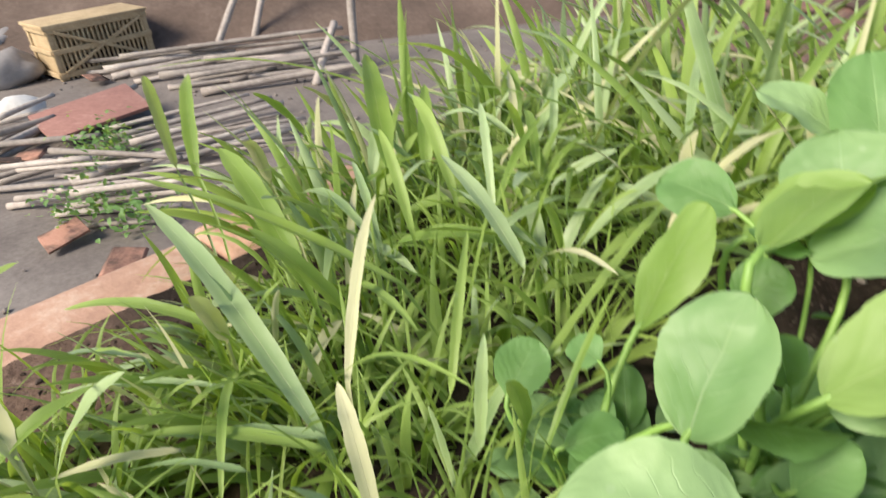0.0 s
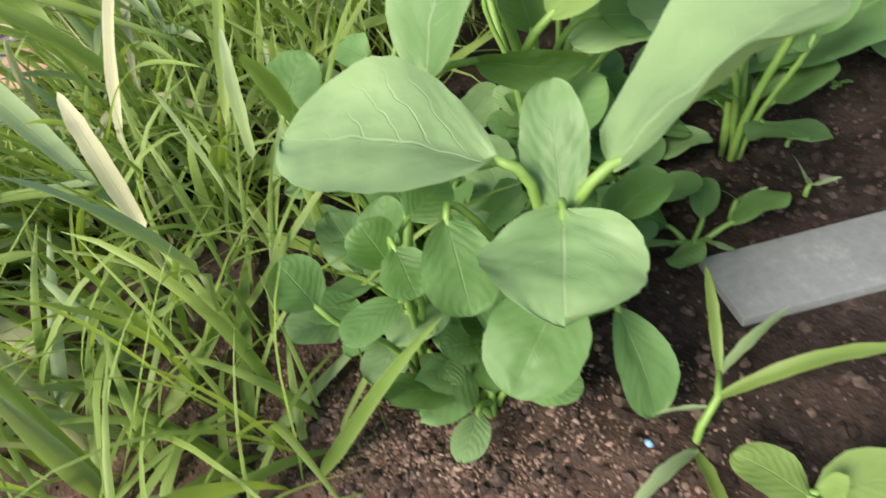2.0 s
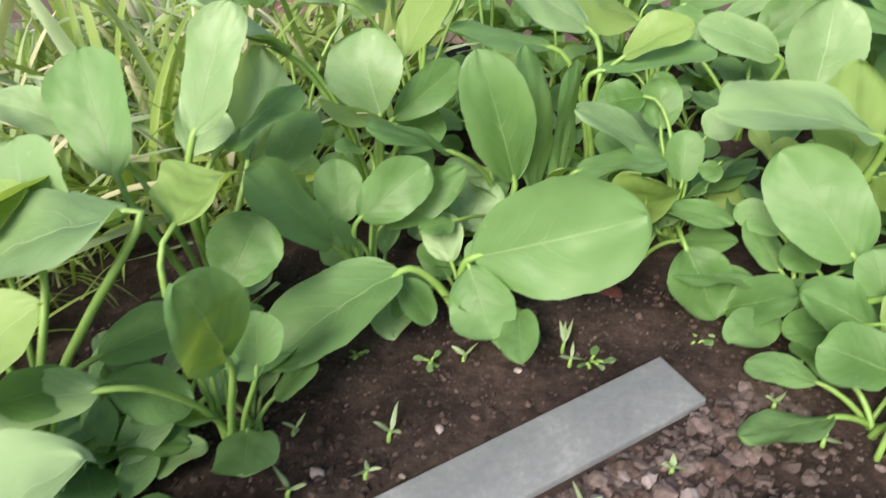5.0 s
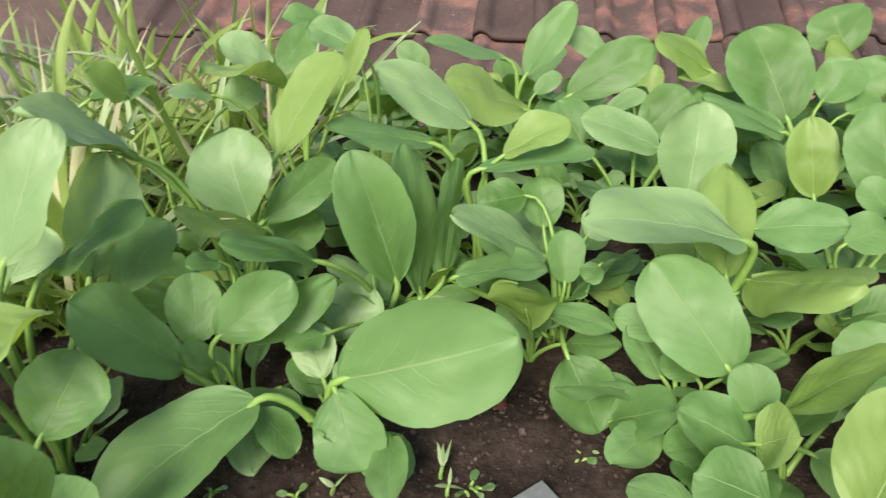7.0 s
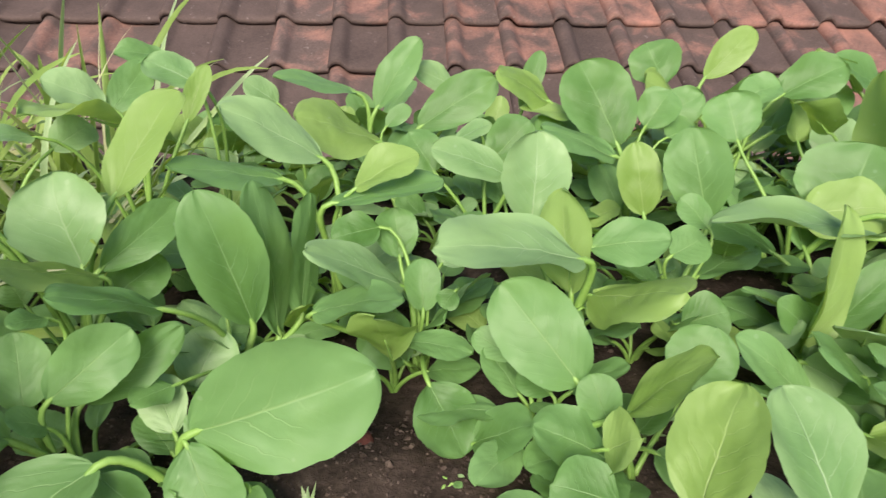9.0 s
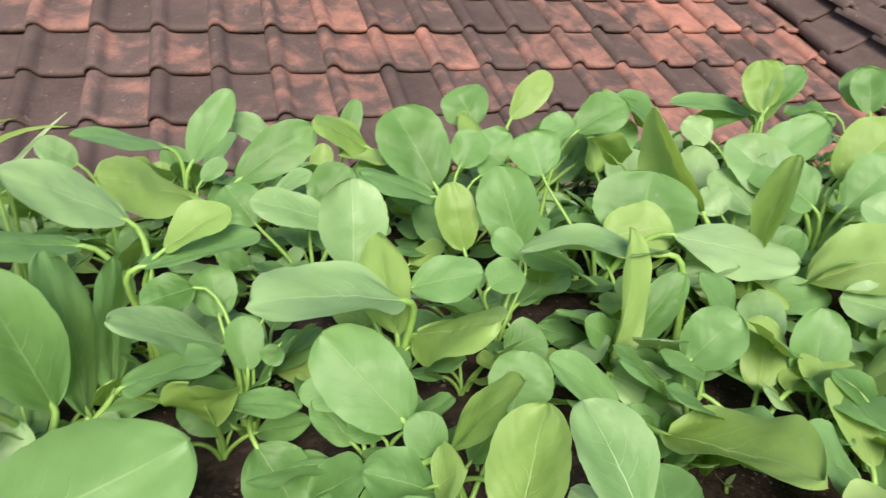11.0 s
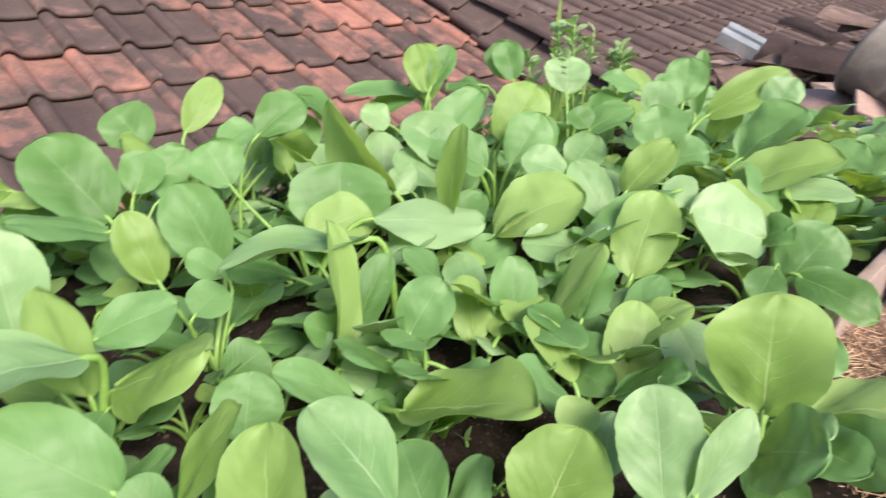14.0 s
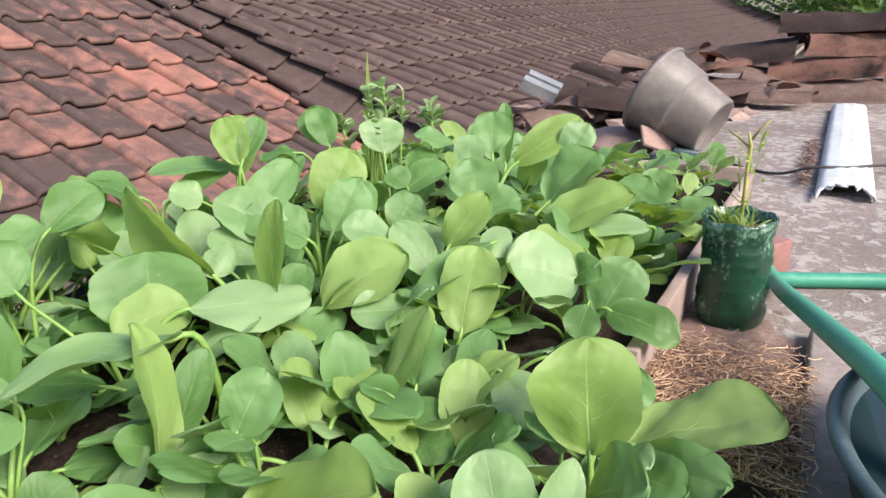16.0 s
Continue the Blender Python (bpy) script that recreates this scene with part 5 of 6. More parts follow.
rnd = random.Random(21)
for k in range(56):                             # more of the long-leaved clumps between
    x, y = grass_spot(rnd)
    g = TO_GRID @ Vector((x, y, 0))
    if g.x > (-0.24 if g.y < 0.3 else -0.14):
        continue
    a0 = rnd.uniform(0, 6.28)
    rows = []
    for n in range(4):
        a = a0 + n * 1.7 + rnd.uniform(-0.5, 0.5)
        foot = Vector((math.cos(a) * 0.012, math.sin(a) * 0.012, rnd.uniform(0.03, 0.075)))
        reach, rise = rnd.uniform(0.045, 0.11), rnd.uniform(-0.015, 0.06)
        rows.append((foot.x, foot.y, foot.z, foot.x + math.cos(a) * reach, foot.y + math.sin(a) * reach, foot.z + rise, rnd.uniform(0.007, 0.0155)))
    long_leaved_tuft(x, y, "".join(rnd.choice("gggbbd") for n in range(4)), rows)
for k in range(30):
    x, y = grass_spot(rnd)
    grass_tuft(x, y, 9, rnd.uniform(0.08, 0.13), 100 + k, wide=0.0085)
for k in range(18):                             # pale blades hanging over the near corner
    x, y = grid_xy(rnd.uniform(-0.42, -0.16), rnd.uniform(0.0, 0.24))
    grass_tuft(x, y, 10, rnd.uniform(0.08, 0.12), 140 + k, az=3.5, spread=1.6, wide=0.008, label="tuft of pale drooping grass blades")
for k in range(30):                             # blades hanging out over the bricks
    x, y = grid_xy(rnd.uniform(-0.49, -0.42), rnd.uniform(0.24, 1.0))
    grass_tuft(x, y, 9, rnd.uniform(0.12, 0.19), 240 + k, az=2.4, spread=2.4, wide=0.011, label="tuft of grass hanging over the bricks")
for k in range(30):
    x, y = grid_xy(rnd.uniform(-0.46, -0.02), rnd.uniform(0.48, 1.0))
    grass_tuft(x, y, 9, rnd.uniform(0.17, 0.26), 180 + k, wide=0.012, label="tuft of tall narrow-bladed grass")
bm = bmesh.new()
for k in range(1700):
    x, y = grass_spot(rnd)
    add_grass(bm, (x, y, ground_at(x, y) - 0.004), rnd.uniform(0, 6.28), rnd.uniform(0.05, 1.1), rnd.uniform(0.05, 0.13), rnd.uniform(0.0015, 0.0055), rnd.uniform(0.3, 2.2), rnd.uniform(0, 50), 0.3, 7)
tagged(mesh_object("fine_grass", bm, GRASS), "dense fine green grass among the tufts", "grass", kind="stuff")

# ---- seedlings and smaller plants that fill the bed ----
def on_board(x, y):
    return 0.155 < x < 0.48 and 0.080 < y < 0.150


rnd = random.Random(77)
taken = []
for k in range(330):
    u, v = rnd.uniform(-0.02, 1.56), rnd.uniform(0.33, 0.97)
    x, y = grid_xy(u, v)
    if (v < 0.47 and u < 0.46) or (v < 0.40 and u < 0.60) or any((x - a) ** 2 + (y - b) ** 2 < 0.0031 for a, b in taken):
        continue                                 # open earth round the board, or a neighbour's place
    taken.append((x, y))
    rosette(x, y, rnd.uniform(0.034, 0.050) if u < 0.55 else rnd.uniform(0.048, 0.072), rnd.choice((5, 6, 6)), "ggbgp", 200 + k, "young mustard green plant under taller leaves", 0.85)
for k in range(34):                             # the back row
    x, y = grid_xy(-0.02 + 0.046 * k + rnd.uniform(-0.02, 0.02), rnd.uniform(0.88, 0.98))
    rosette(x, y, rnd.uniform(0.042, 0.062), 7, "ggbgp", 260 + k, "young mustard green plant in the back row", 1.15)
for k in range(30):                             # seedlings just up
    u, v = rnd.uniform(0.0, 0.75), rnd.uniform(0.12, 0.60)
    x, y = grid_xy(u, v)
    if not on_board(x, y):
        rosette(x, y, rnd.uniform(0.004, 0.008), 4, "gb", 300 + k, "tiny green seedling in bare soil", 0.4)

def sprout(x, y, h, blades, label):
    """A thin weed: a bare stem and a few narrow blades from its head."""
    ob = thing("weed", label, "weed", Matrix.Translation((x, y, ground_at(x, y))), "weeds in the bare earth")
    bm = bmesh.new()
    add_tube(bm, [(0, 0, -0.003), (0.001, 0.001, h * 0.5), (0.003, 0.002, h)], [0.0014, 0.0013, 0.0011], 6)
    part("stem", bm, STALK, ob)
    for a, lean, ln, wd in blades:
        bm = bmesh.new()
        add_grass(bm, (0.003, 0.002, h * 0.95), radians(a), lean, ln, wd, 0.3, a, 0.3)
        part("blade", bm, GRASS_BLUE, ob)
    return ob


mustard_plant(0.153, 0.029, "ppppp", [
    (-0.0065, -0.0048, 0.02, -0.0208, 0.0126, 0.024, 0.0171, 0, 0.5, 0.2),
    (-0.0044, -0.0035, 0.02, 0.023, -0.01, 0.026, 0.0185, 0, 0.5, 0.2),
    (-0.0036, -0.0087, 0.02, -0.0055, -0.026, 0.018, 0.0132, 0, 0.5, 0.2),
    (-0.0062, -0.0083, 0.02, -0.0189, -0.0138, 0.014, 0.0094, 0, 0.5, 0.2),
    (-0.0052, -0.0076, 0.024, -0.0011, -0.0064, 0.034, 0.0063, 0, 0.5, 0.2),
], "young pale weed with oval veined leaves")
mustard_plant(0.194, 0.023, "ggpg", [
    (-0.0045, -0.003, 0.016, -0.0078, 0.0138, 0.026, 0.0094, 0, 0.5, 0.2),
    (-0.0035, -0.0041, 0.016, 0.0125, -0.006, 0.02, 0.0065, 0, 0.5, 0.2),
    (-0.0041, -0.0055, 0.014, 0.0077, -0.0176, 0.012, 0.01, 0, 0.5, 0.2),
    (-0.0069, -0.005, 0.012, -0.0253, -0.0068, 0.012, 0.007, 0, 0.5, 0.2),
], "young weed with narrow pointed leaves")
mustard_plant(0.170, 0.017, "gpg", [
    (-0.0048, -0.0036, 0.012, -0.0151, -0.0014, 0.014, 0.0076, 0, 0.5, 0.2),
    (-0.0024, -0.0055, 0.012, 0.0096, -0.0135, 0.014, 0.0086, 0, 0.5, 0.2),
    (-0.0035, -0.0037, 0.014, -0.0006, 0.0044, 0.02, 0.0057, 0, 0.5, 0.2),
], "young weed with narrow pointed leaves")
weed_rows = (
    ((0.0156, 0.0155, 0.02), (0.0243, 0.0452, 0.04), 0.0052),
    ((0.016, 0.0154, 0.02), (0.0519, 0.0314, 0.022), 0.0055),
    ((0.0112, 0.0076, 0.018), (0.0687, -0.0029, 0.034), 0.0068),
    ((0.0007, -0.0009, 0.004), (-0.0345, -0.0189, 0.008), 0.0065),
    ((0.0003, -0.0018, 0.004), (-0.0056, -0.0364, 0.01), 0.0065),
    ((0.0077, 0.0073, 0.014), (-0.0106, 0.0112, 0.012), 0.0035),
)
slim = thing("weed", "slim pale weed sprout with narrow blades in soil", "weed", Matrix.Translation((0.129, 0.056, 0)), "weeds in the bare earth")
bm = bmesh.new()
add_tube(bm, [(0, 0, -0.004), Vector(weed_rows[5][0]) * 0.6, weed_rows[2][0], weed_rows[0][0]], [0.0016, 0.0015, 0.0014, 0.0010], 7)
part("stem", bm, STALK, slim)
for n, (b, t, w) in enumerate(weed_rows):
    bm = bmesh.new()
    add_long_leaf(bm, Vector(b) * 0.98, Vector(b), Vector(t), w, n + 3)
    part("blade", bm, GRASS_BLUE if n % 2 else GRASS, slim)
rq = random.Random(71)
for k in range(22):
    x, y = 0.035 + 0.17 * rq.random(), 0.095 + 0.17 * rq.random()
    rosette(x, y, rq.uniform(0.024, 0.040), 6, "ggb", 640 + k, "small mustard green plant crowded under larger leaves", 0.7)
for k, (x, y, h) in enumerate(((0.30, 0.168, 0.006), (0.24, 0.160, 0.005), (0.20, 0.156, 0.010), (0.34, 0.072, 0.010), (0.27, 0.072, 0.006), (0.42, 0.17, 0.007))):
    sprout(x, y, h, ((40 + 70 * k, 0.8, 0.016, 0.003), (160 + 50 * k, 0.7, 0.013, 0.003), (280 + 30 * k, 0.9, 0.014, 0.003)), "tiny green weed sprout in bare soil")

for k in range(36):
    u, v = rq.uniform(0.0, 0.70), rq.uniform(0.30, 0.50)
    x, y = grid_xy(u, v)
    if k % 3 == 0:
        x, y = rq.uniform(0.30, 0.52), rq.uniform(0.02, 0.085)
    a = rq.uniform(0, 360)
    if on_board(x, y):
        continue
    sprout(x, y, rq.uniform(0.002, 0.006), tuple((a + 115 * n, rq.uniform(0.8, 1.3), rq.uniform(0.006, 0.013), rq.uniform(0.002, 0.004)) for n in range(3)), "tiny green weed sprout in bare soil")

# ---- earth, pebbles and small things on it ----
rnd = random.Random(9)
spots = []
for k in range(26000):
    u, v = rnd.uniform(-0.48, 0.73), rnd.uniform(-0.10, 0.80)
    if k % 2:
        u, v = rnd.uniform(-0.12, 0.62), rnd.uniform(0.0, 0.50)
    if rnd.random() < 0.06:
        u, v = rnd.uniform(0.74, 1.58), rnd.uniform(0.32, 0.97)
    if abs((u - 0.153) * 0.737 + (v - 0.303) * 0.676) < 0.147 and abs((v - 0.303) * 0.737 - (u - 0.153) * 0.676) < 0.021:
        continue                                 # not on the board strip
    p = GRID @ Vector((u, v, soil_height(u, v)))
    big = 1.25 if v < 0.30 - 0.4 * (u - 0.15) and v < 0.36 else 0.9
    spots.append((p.x, p.y, p.z, (abs(rnd.gauss(0.0005, 0.0008)) + 0.0003) * big))
dry = []
for k in range(9000):
    u, v = rnd.gauss(-0.03, 0.07), rnd.gauss(0.085, 0.035)
    p = GRID @ Vector((u, v, soil_height(u, v)))
    dry.append((p.x, p.y, p.z, abs(rnd.gauss(0.0, 0.0005)) + 0.00025))
tagged(scatter_lumps("dry_crumbs", dry, REDCLOD, 26, 0.75, 0.4), "dry reddish crumbs along the bed's front", "soil", kind="stuff")
tagged(scatter_lumps("soil_crumbs", spots, CLOD, 6, 0.8, 0.35), "loose crumbs of brown soil", "soil", kind="stuff")
for k in range(46):
    u, v = rnd.uniform(-0.35, 0.70), rnd.uniform(-0.05, 0.32)
    if k % 3 == 0:
        v = rnd.uniform(0.3, 0.5)
    p = GRID @ Vector((u, v, soil_height(u, v)))
    bm = bmesh.new()
    r = rnd.uniform(0.003, 0.0085) * (1.0 if v < 0.3 else 0.6)
    add_lump(bm, (0, 0, r * 0.2), r, rnd, 0.6, 1, 0.3)
    ob = mesh_object("pebble", bm, rnd.choice((STONE, STONE, CLOD)))
    ob.location = p
    tagged(ob, "greyish brown pebble lying on soil", "stone", "pebbles on the soil")

bm = bmesh.new()
add_box(bm, 0.288, 0.037, 0.0055, None, 0.0007, 0.0008, rnd)
clods = []
for k in range(1500):
    x = 0.25 + 0.25 * rnd.random()
    y = 0.092 - abs(rnd.gauss(0, 0.030))
    clods.append((x, y, ground_at(x, y), abs(rnd.gauss(0.0010, 0.0016)) + 0.0005))
tagged(scatter_lumps("gravel", clods, GRAVEL, 17, 0.7, 0.35), "grey brown gravel and clods beside the board", "gravel", kind="stuff")
board = mesh_object("board_strip", bm, BOARD)
board.matrix_world = pose(0.3185, 0.1165, -0.0025, 0.4, -0.3, -1.2)
tagged(board, "narrow grey cement board strip lying on soil", "board")
rc = random.Random(33)
for k in range(64):                             # larger clods heaped against the board's edge
    x = rc.uniform(0.275, 0.47)
    y = 0.088 - abs(rc.gauss(0, 0.026))
    r = rc.uniform(0.0028, 0.0068)
    z = ground_at(x, y)
    bm = bmesh.new()
    add_lump(bm, (0, 0, r * 0.35), r, rc, 0.75, 2, 0.16)
    for v in bm.verts:
        v.co += v.co.normalized() * r * 0.35 * noise.noise(v.co * 260 + Vector((k, 0, 0)))
    ob = mesh_object("clod", bm, rc.choice((GRAVEL, GRAVEL, CLOD, CLOD, STONE)), smooth=False)
    ob.location = (x, y, z)
    tagged(ob, "grey brown clod of earth beside the board", "clod", "clods beside the board")
bm = bmesh.new()
add_lump(bm, (0, 0, 0.001), 0.010, rnd, 0.55, 2, 0.16)
ob = mesh_object("brick_fragment", bm, REDBRICK)
ob.location = (0.482, 0.200, -0.003)
tagged(ob, "small dark red brick fragment half in soil", "brick fragment")
bm = bmesh.new()
add_lump(bm, (0, 0, 0.001), 0.0018, rnd, 0.7, 2, 0.1)
ob = mesh_object("plastic_scrap", bm, BLUEBIT)
ob.location = (0.116, 0.062, 0.003)
tagged(ob, "tiny blue and white plastic scrap", "litter")
bm = bmesh.new()
add_lathe(bm, [(0.0, 0.0022), (0.012, 0.002), (0.0155, 0.0008), (0.0160, -0.0005), (0.0150, -0.002), (0.0, -0.003)], 26, Matrix.Diagonal((1.65, 0.62, 1, 1)))
for v in bm.verts:
    v.co.y *= 1.0 + 7.0 * v.co.x
    v.co += Vector((0.002, 0.0015, 0.0006)) * noise.noise(v.co * 160)
ob = mesh_object("shard", bm, SHARD)
ob.matrix_world = pose(0.243, -0.008, 0.003, 14, -6, -50)
tagged(ob, "flat oval pale grey shard in rubble", "shard")

# ---- the deck beside the bed ----
bm = bmesh.new()
add_box(bm, 0.46, 0.036, 0.020, GRID @ pose(0.82, 0.124, -0.031, 1, 0, 1.5), 0.003, 0.003, rnd)
tagged(mesh_object("timber", bm, GREYWOOD), "grey weathered timber batten on the concrete", "timber")
sheet("dirt", 0.62, 1.30, 0.140, 0.284, 60, 20, lambda u, v: -0.026 + 0.006 * noise.noise((u * 16, v * 16, 3.0)) - 0.012 * max(0.0, (u - 1.0) / 0.3) + 0.002 * noise.noise((u * 70, v * 70, 1.0)), DIRT, "fine reddish brown dirt washed onto the slab")
bm = bmesh.new()
rs = random.Random(4)
for k in range(6000):
    u, v = rs.gauss(0.76, 0.10), rs.uniform(0.135, 0.285)
    if u > 0.98 or u < 0.56:
        continue
    a, ln = rs.uniform(0, 6.28), rs.uniform(0.006, 0.024)
    p = GRID @ Vector((u, v, -0.024 + rs.uniform(0, 0.022)))
    d, q = Vector((math.cos(a), math.sin(a), rs.uniform(-0.2, 0.2))) * ln, Vector((-math.sin(a), math.cos(a), rs.uniform(0, 0.6))) * ln * rs.uniform(-0.7, 0.7)
    add_tube(bm, [p - d / 2, p + q * 0.5, p + q * 0.4 + d * 0.3, p + d / 2], 0.0006, 3, False)
tagged(mesh_object("straw_litter", bm, STRAW), "dry curled straw and rootlets strewn on the deck", "straw", kind="stuff")


def bottle_planter(x, y, z):
    """The lower part of a green drink bottle, cut open, ribbed and filled with earth."""
    ob = thing("bottle_planter", "cut green plastic bottle with soil and a yellowing sprig", "planter", Matrix.Translation((x, y, z)) @ Matrix.Diagonal((0.87, 0.87, 1.0, 1.0)))
    outer = [(0.0, 0.006), (0.022, 0.002), (0.034, 0.0), (0.040, 0.008), (0.0425, 0.020)]
    for k in range(6):
        h = 0.026 + k * 0.014
        outer += [(0.0418, h), (0.0402, h + 0.005), (0.0418, h + 0.010)]
    outer += [(0.0435, 0.118), (0.0445, 0.128)]
    inner = [(r - 0.0012, h) for r, h in reversed(outer[3:])]
    bm = bmesh.new()
    add_lathe(bm, outer + inner, 36)
    for v in bm.verts:                          # dents
        k = 1 + 0.09 * noise.noise((v.co.x * 45, v.co.y * 45, v.co.z * 30))
        v.co.x, v.co.y = v.co.x * k, v.co.y * k
        if v.co.z > 0.12:
            v.co.z += 0.0015 * math.sin(6 * math.atan2(v.co.y, v.co.x))
    part("shell", bm, GREENPET, ob, "crumpled translucent green plastic")
    bm = bmesh.new()
    add_lathe(bm, [(0.036, 0.004), (0.0355, 0.020), (0.0360, 0.075), (0.0370, 0.109), (0.03, 0.113), (0.0, 0.116)], 26)
    for v in bm.verts:
        v.co.z += 0.004 * noise.noise(v.co * 60) if v.co.z > 0.1 else 0
    part("earth", bm, SOIL, ob)
    bm = bmesh.new()
    add_tube(bm, [(-0.012, 0.006, 0.11), (-0.014, 0.006, 0.16), (-0.012, 0.005, 0.185), (-0.016, 0.006, 0.208), (-0.012, 0.008, 0.222)], [0.0021, 0.0024, 0.0019, 0.0024, 0.0010], 7)
    for zz, a, ln, up in ((0.190, 2.4, 0.030, 0.006), (0.205, 0.6, 0.026, 0.016), (0.212, 3.9, 0.02, 0.022), (0.155, 5.5, 0.022, 0.012)):
        p = Vector((-0.014, 0.006, zz))
        add_tube(bm, [p, p + Vector((math.cos(a) * ln / 2, math.sin(a) * ln / 2, up * 0.6)), p + Vector((math.cos(a) * ln, math.sin(a) * ln, up))], [0.0017, 0.0014, 0.0008], 6)
    part("sprig", bm, YELLOWSTEM, ob, "yellowing pruned stem")
    r2 = random.Random(3)
    for k in range(90):
        bm = bmesh.new()
        s = r2.choice((-0.014, 0.02))
        p = (s + r2.uniform(-0.008, 0.008), r2.uniform(-0.012, 0.012), 0.112 if k % 2 else r2.uniform(0.13, 0.215) if s < 0 else 0.112)
        add_grass(bm, p, r2.uniform(0, 6.28), r2.uniform(0.2, 1.0), r2.uniform(0.012, 0.036), r2.uniform(0.002, 0.004), r2.uniform(0.2, 1.2), r2.uniform(0, 30), 0.3, 6)
        part("leaflet", bm, GRASS, ob)
    return ob


bottle_planter(0.932, -0.556, -0.031)
bm = bmesh.new()
add_box(bm, 0.05, 0.06, 0.045, pose(1.060, -0.690, -0.031, 0, 0, 20), 0.004, 0.003, rnd)
tagged(mesh_object("brick_piece", bm, REDSHEET), "broken brown brick piece behind the bottle", "brick")


def hose(name, pts, label, r=0.0098, mat=HOSE, category="garden hose"):
    """A garden hose laid in a soft curve."""
    p = [Vector(q) for q in pts]
    smooth = []
    for i in range(len(p) - 1):
        a, b, c, d = p[max(i - 1, 0)], p[i], p[i + 1], p[min(i + 2, len(p) - 1)]
        for k in range(8):
            t = k / 8
            smooth.append(0.5 * ((2 * b) + (c - a) * t + (2 * a - 5 * b + 4 * c - d) * t * t + (3 * b - a - 3 * c + d) * t ** 3))
    bm = bmesh.new()
    add_tube(bm, smooth + [p[-1]], r, 14)
    return tagged(mesh_object(name, bm, mat), label, category)


hose("garden_hose", [(1.09, -0.700, -0.0195), (1.04, -0.682, -0.019), (0.985, -0.655, -0.014), (0.90, -0.603, 0.010), (0.80, -0.545, 0.040), (0.71, -0.493, 0.066), (0.64, -0.453, 0.086), (0.595, -0.430, 0.093), (0.555, -0.425, 0.080), (0.53, -0.43, 0.046)], "green rubber garden hose running into the basin")
hose("garden_hose", [(1.02, -0.640, -0.019), (0.995, -0.680, -0.0195), (0.965, -0.76, -0.0195), (0.93, -0.86, -0.0195), (0.93, -1.0, -0.0195), (1.0, -1.3, -0.0195)], "green rubber garden hose lying on concrete")


def basin(x, y, z):
    """A round plastic basin with a rolled rim, nearly full of water."""
    ob = thing("basin", "dark round plastic basin filled with water", "basin", Matrix.Translation((x, y, z)))
    bm = bmesh.new()
    add_lathe(bm, [(0.0, 0.0), (0.13, 0.0), (0.15, 0.012), (0.178, 0.096), (0.184, 0.097), (0.187, 0.101), (0.184, 0.105), (0.178, 0.105), (0.173, 0.100), (0.142, 0.018), (0.0, 0.016)], 56)
    part("bowl", bm, BASIN, ob).scale = (0.86, 0.86, 1.0)
    bm = bmesh.new()
    add_lathe(bm, [(0.1705, 0.0935), (0.08, 0.0937), (0.0, 0.0938)], 48)
    part("water", bm, WATER, ob, "still clear water").scale = (0.86, 0.86, 1.0)
    return ob


basin(0.522, -0.530, -0.033)

# white gutter piece, its end broken
gut = thing("gutter_piece", "broken white plastic gutter piece lying upside down", "gutter", GRID @ pose(2.20, 0.137, -0.031, 0, 0, 0.8))
bm = bmesh.new()
rows, nl = [], 40
for i in range(nl + 1):
    s = i / nl
    row = []
    for k in range(15):
        a = math.pi * k / 14
        r = 0.040 * (1 + 0.10 * math.cos(2 * a))
        x = -0.56 + 1.12 * s
        if i == 0:
            x += 0.09 * noise.noise((k * 0.9, 0.0, 3.0)) + (0.045 if 4 < k < 10 else 0.0)
        row.append(bm.verts.new((x, -r * math.cos(a), 0.004 + r * math.sin(a) ** 0.6 * 0.50 + 0.0010 * math.sin(i * 1.6) + 0.0012 * math.cos(k * 2.2))))
    rows.append(row)
for a, b in zip(rows, rows[1:]):
    for k in range(14):
        bm.faces.new((a[k], a[k + 1], b[k + 1], b[k]))
g = part("shell", bm, WHITEGUTTER, gut)
g.modifiers.new("thickness", "SOLIDIFY").thickness = 0.004
hose("cable", [GRID @ Vector(p) for p in ((2.06, 0.52, -0.026), (1.96, 0.43, -0.027), (1.86, 0.335, -0.027), (1.81, 0.255, -0.026), (1.80, 0.190, -0.006), (1.82, 0.130, -0.0065), (1.87, 0.072, -0.008), (1.95, 0.01, -0.026), (2.10, -0.10, -0.027), (2.4, -0.4, -0.027))], "thin black cable across concrete and gutter", 0.003, CABLE, "cable")

bm = bmesh.new()
rg = random.Random(52)
for k in range(160):
    u, v = rg.uniform(1.72, 2.15), 0.195 + abs(rg.gauss(0, 0.012))
    a, ln = rg.uniform(0, 6.28), rg.uniform(0.008, 0.025)
    p = GRID @ Vector((u, v, -0.026 + rg.uniform(0, 0.012)))
    d = Vector((math.cos(a), math.sin(a), rg.uniform(-0.2, 0.4))) * ln
    add_tube(bm, [p - d / 2, p + Vector((0, 0, 0.003)), p + d / 2], 0.0012, 4, False)
tagged(mesh_object("leaf_litter", bm, DIRT), "brown dry litter caught along the gutter", "litter", kind="stuff")

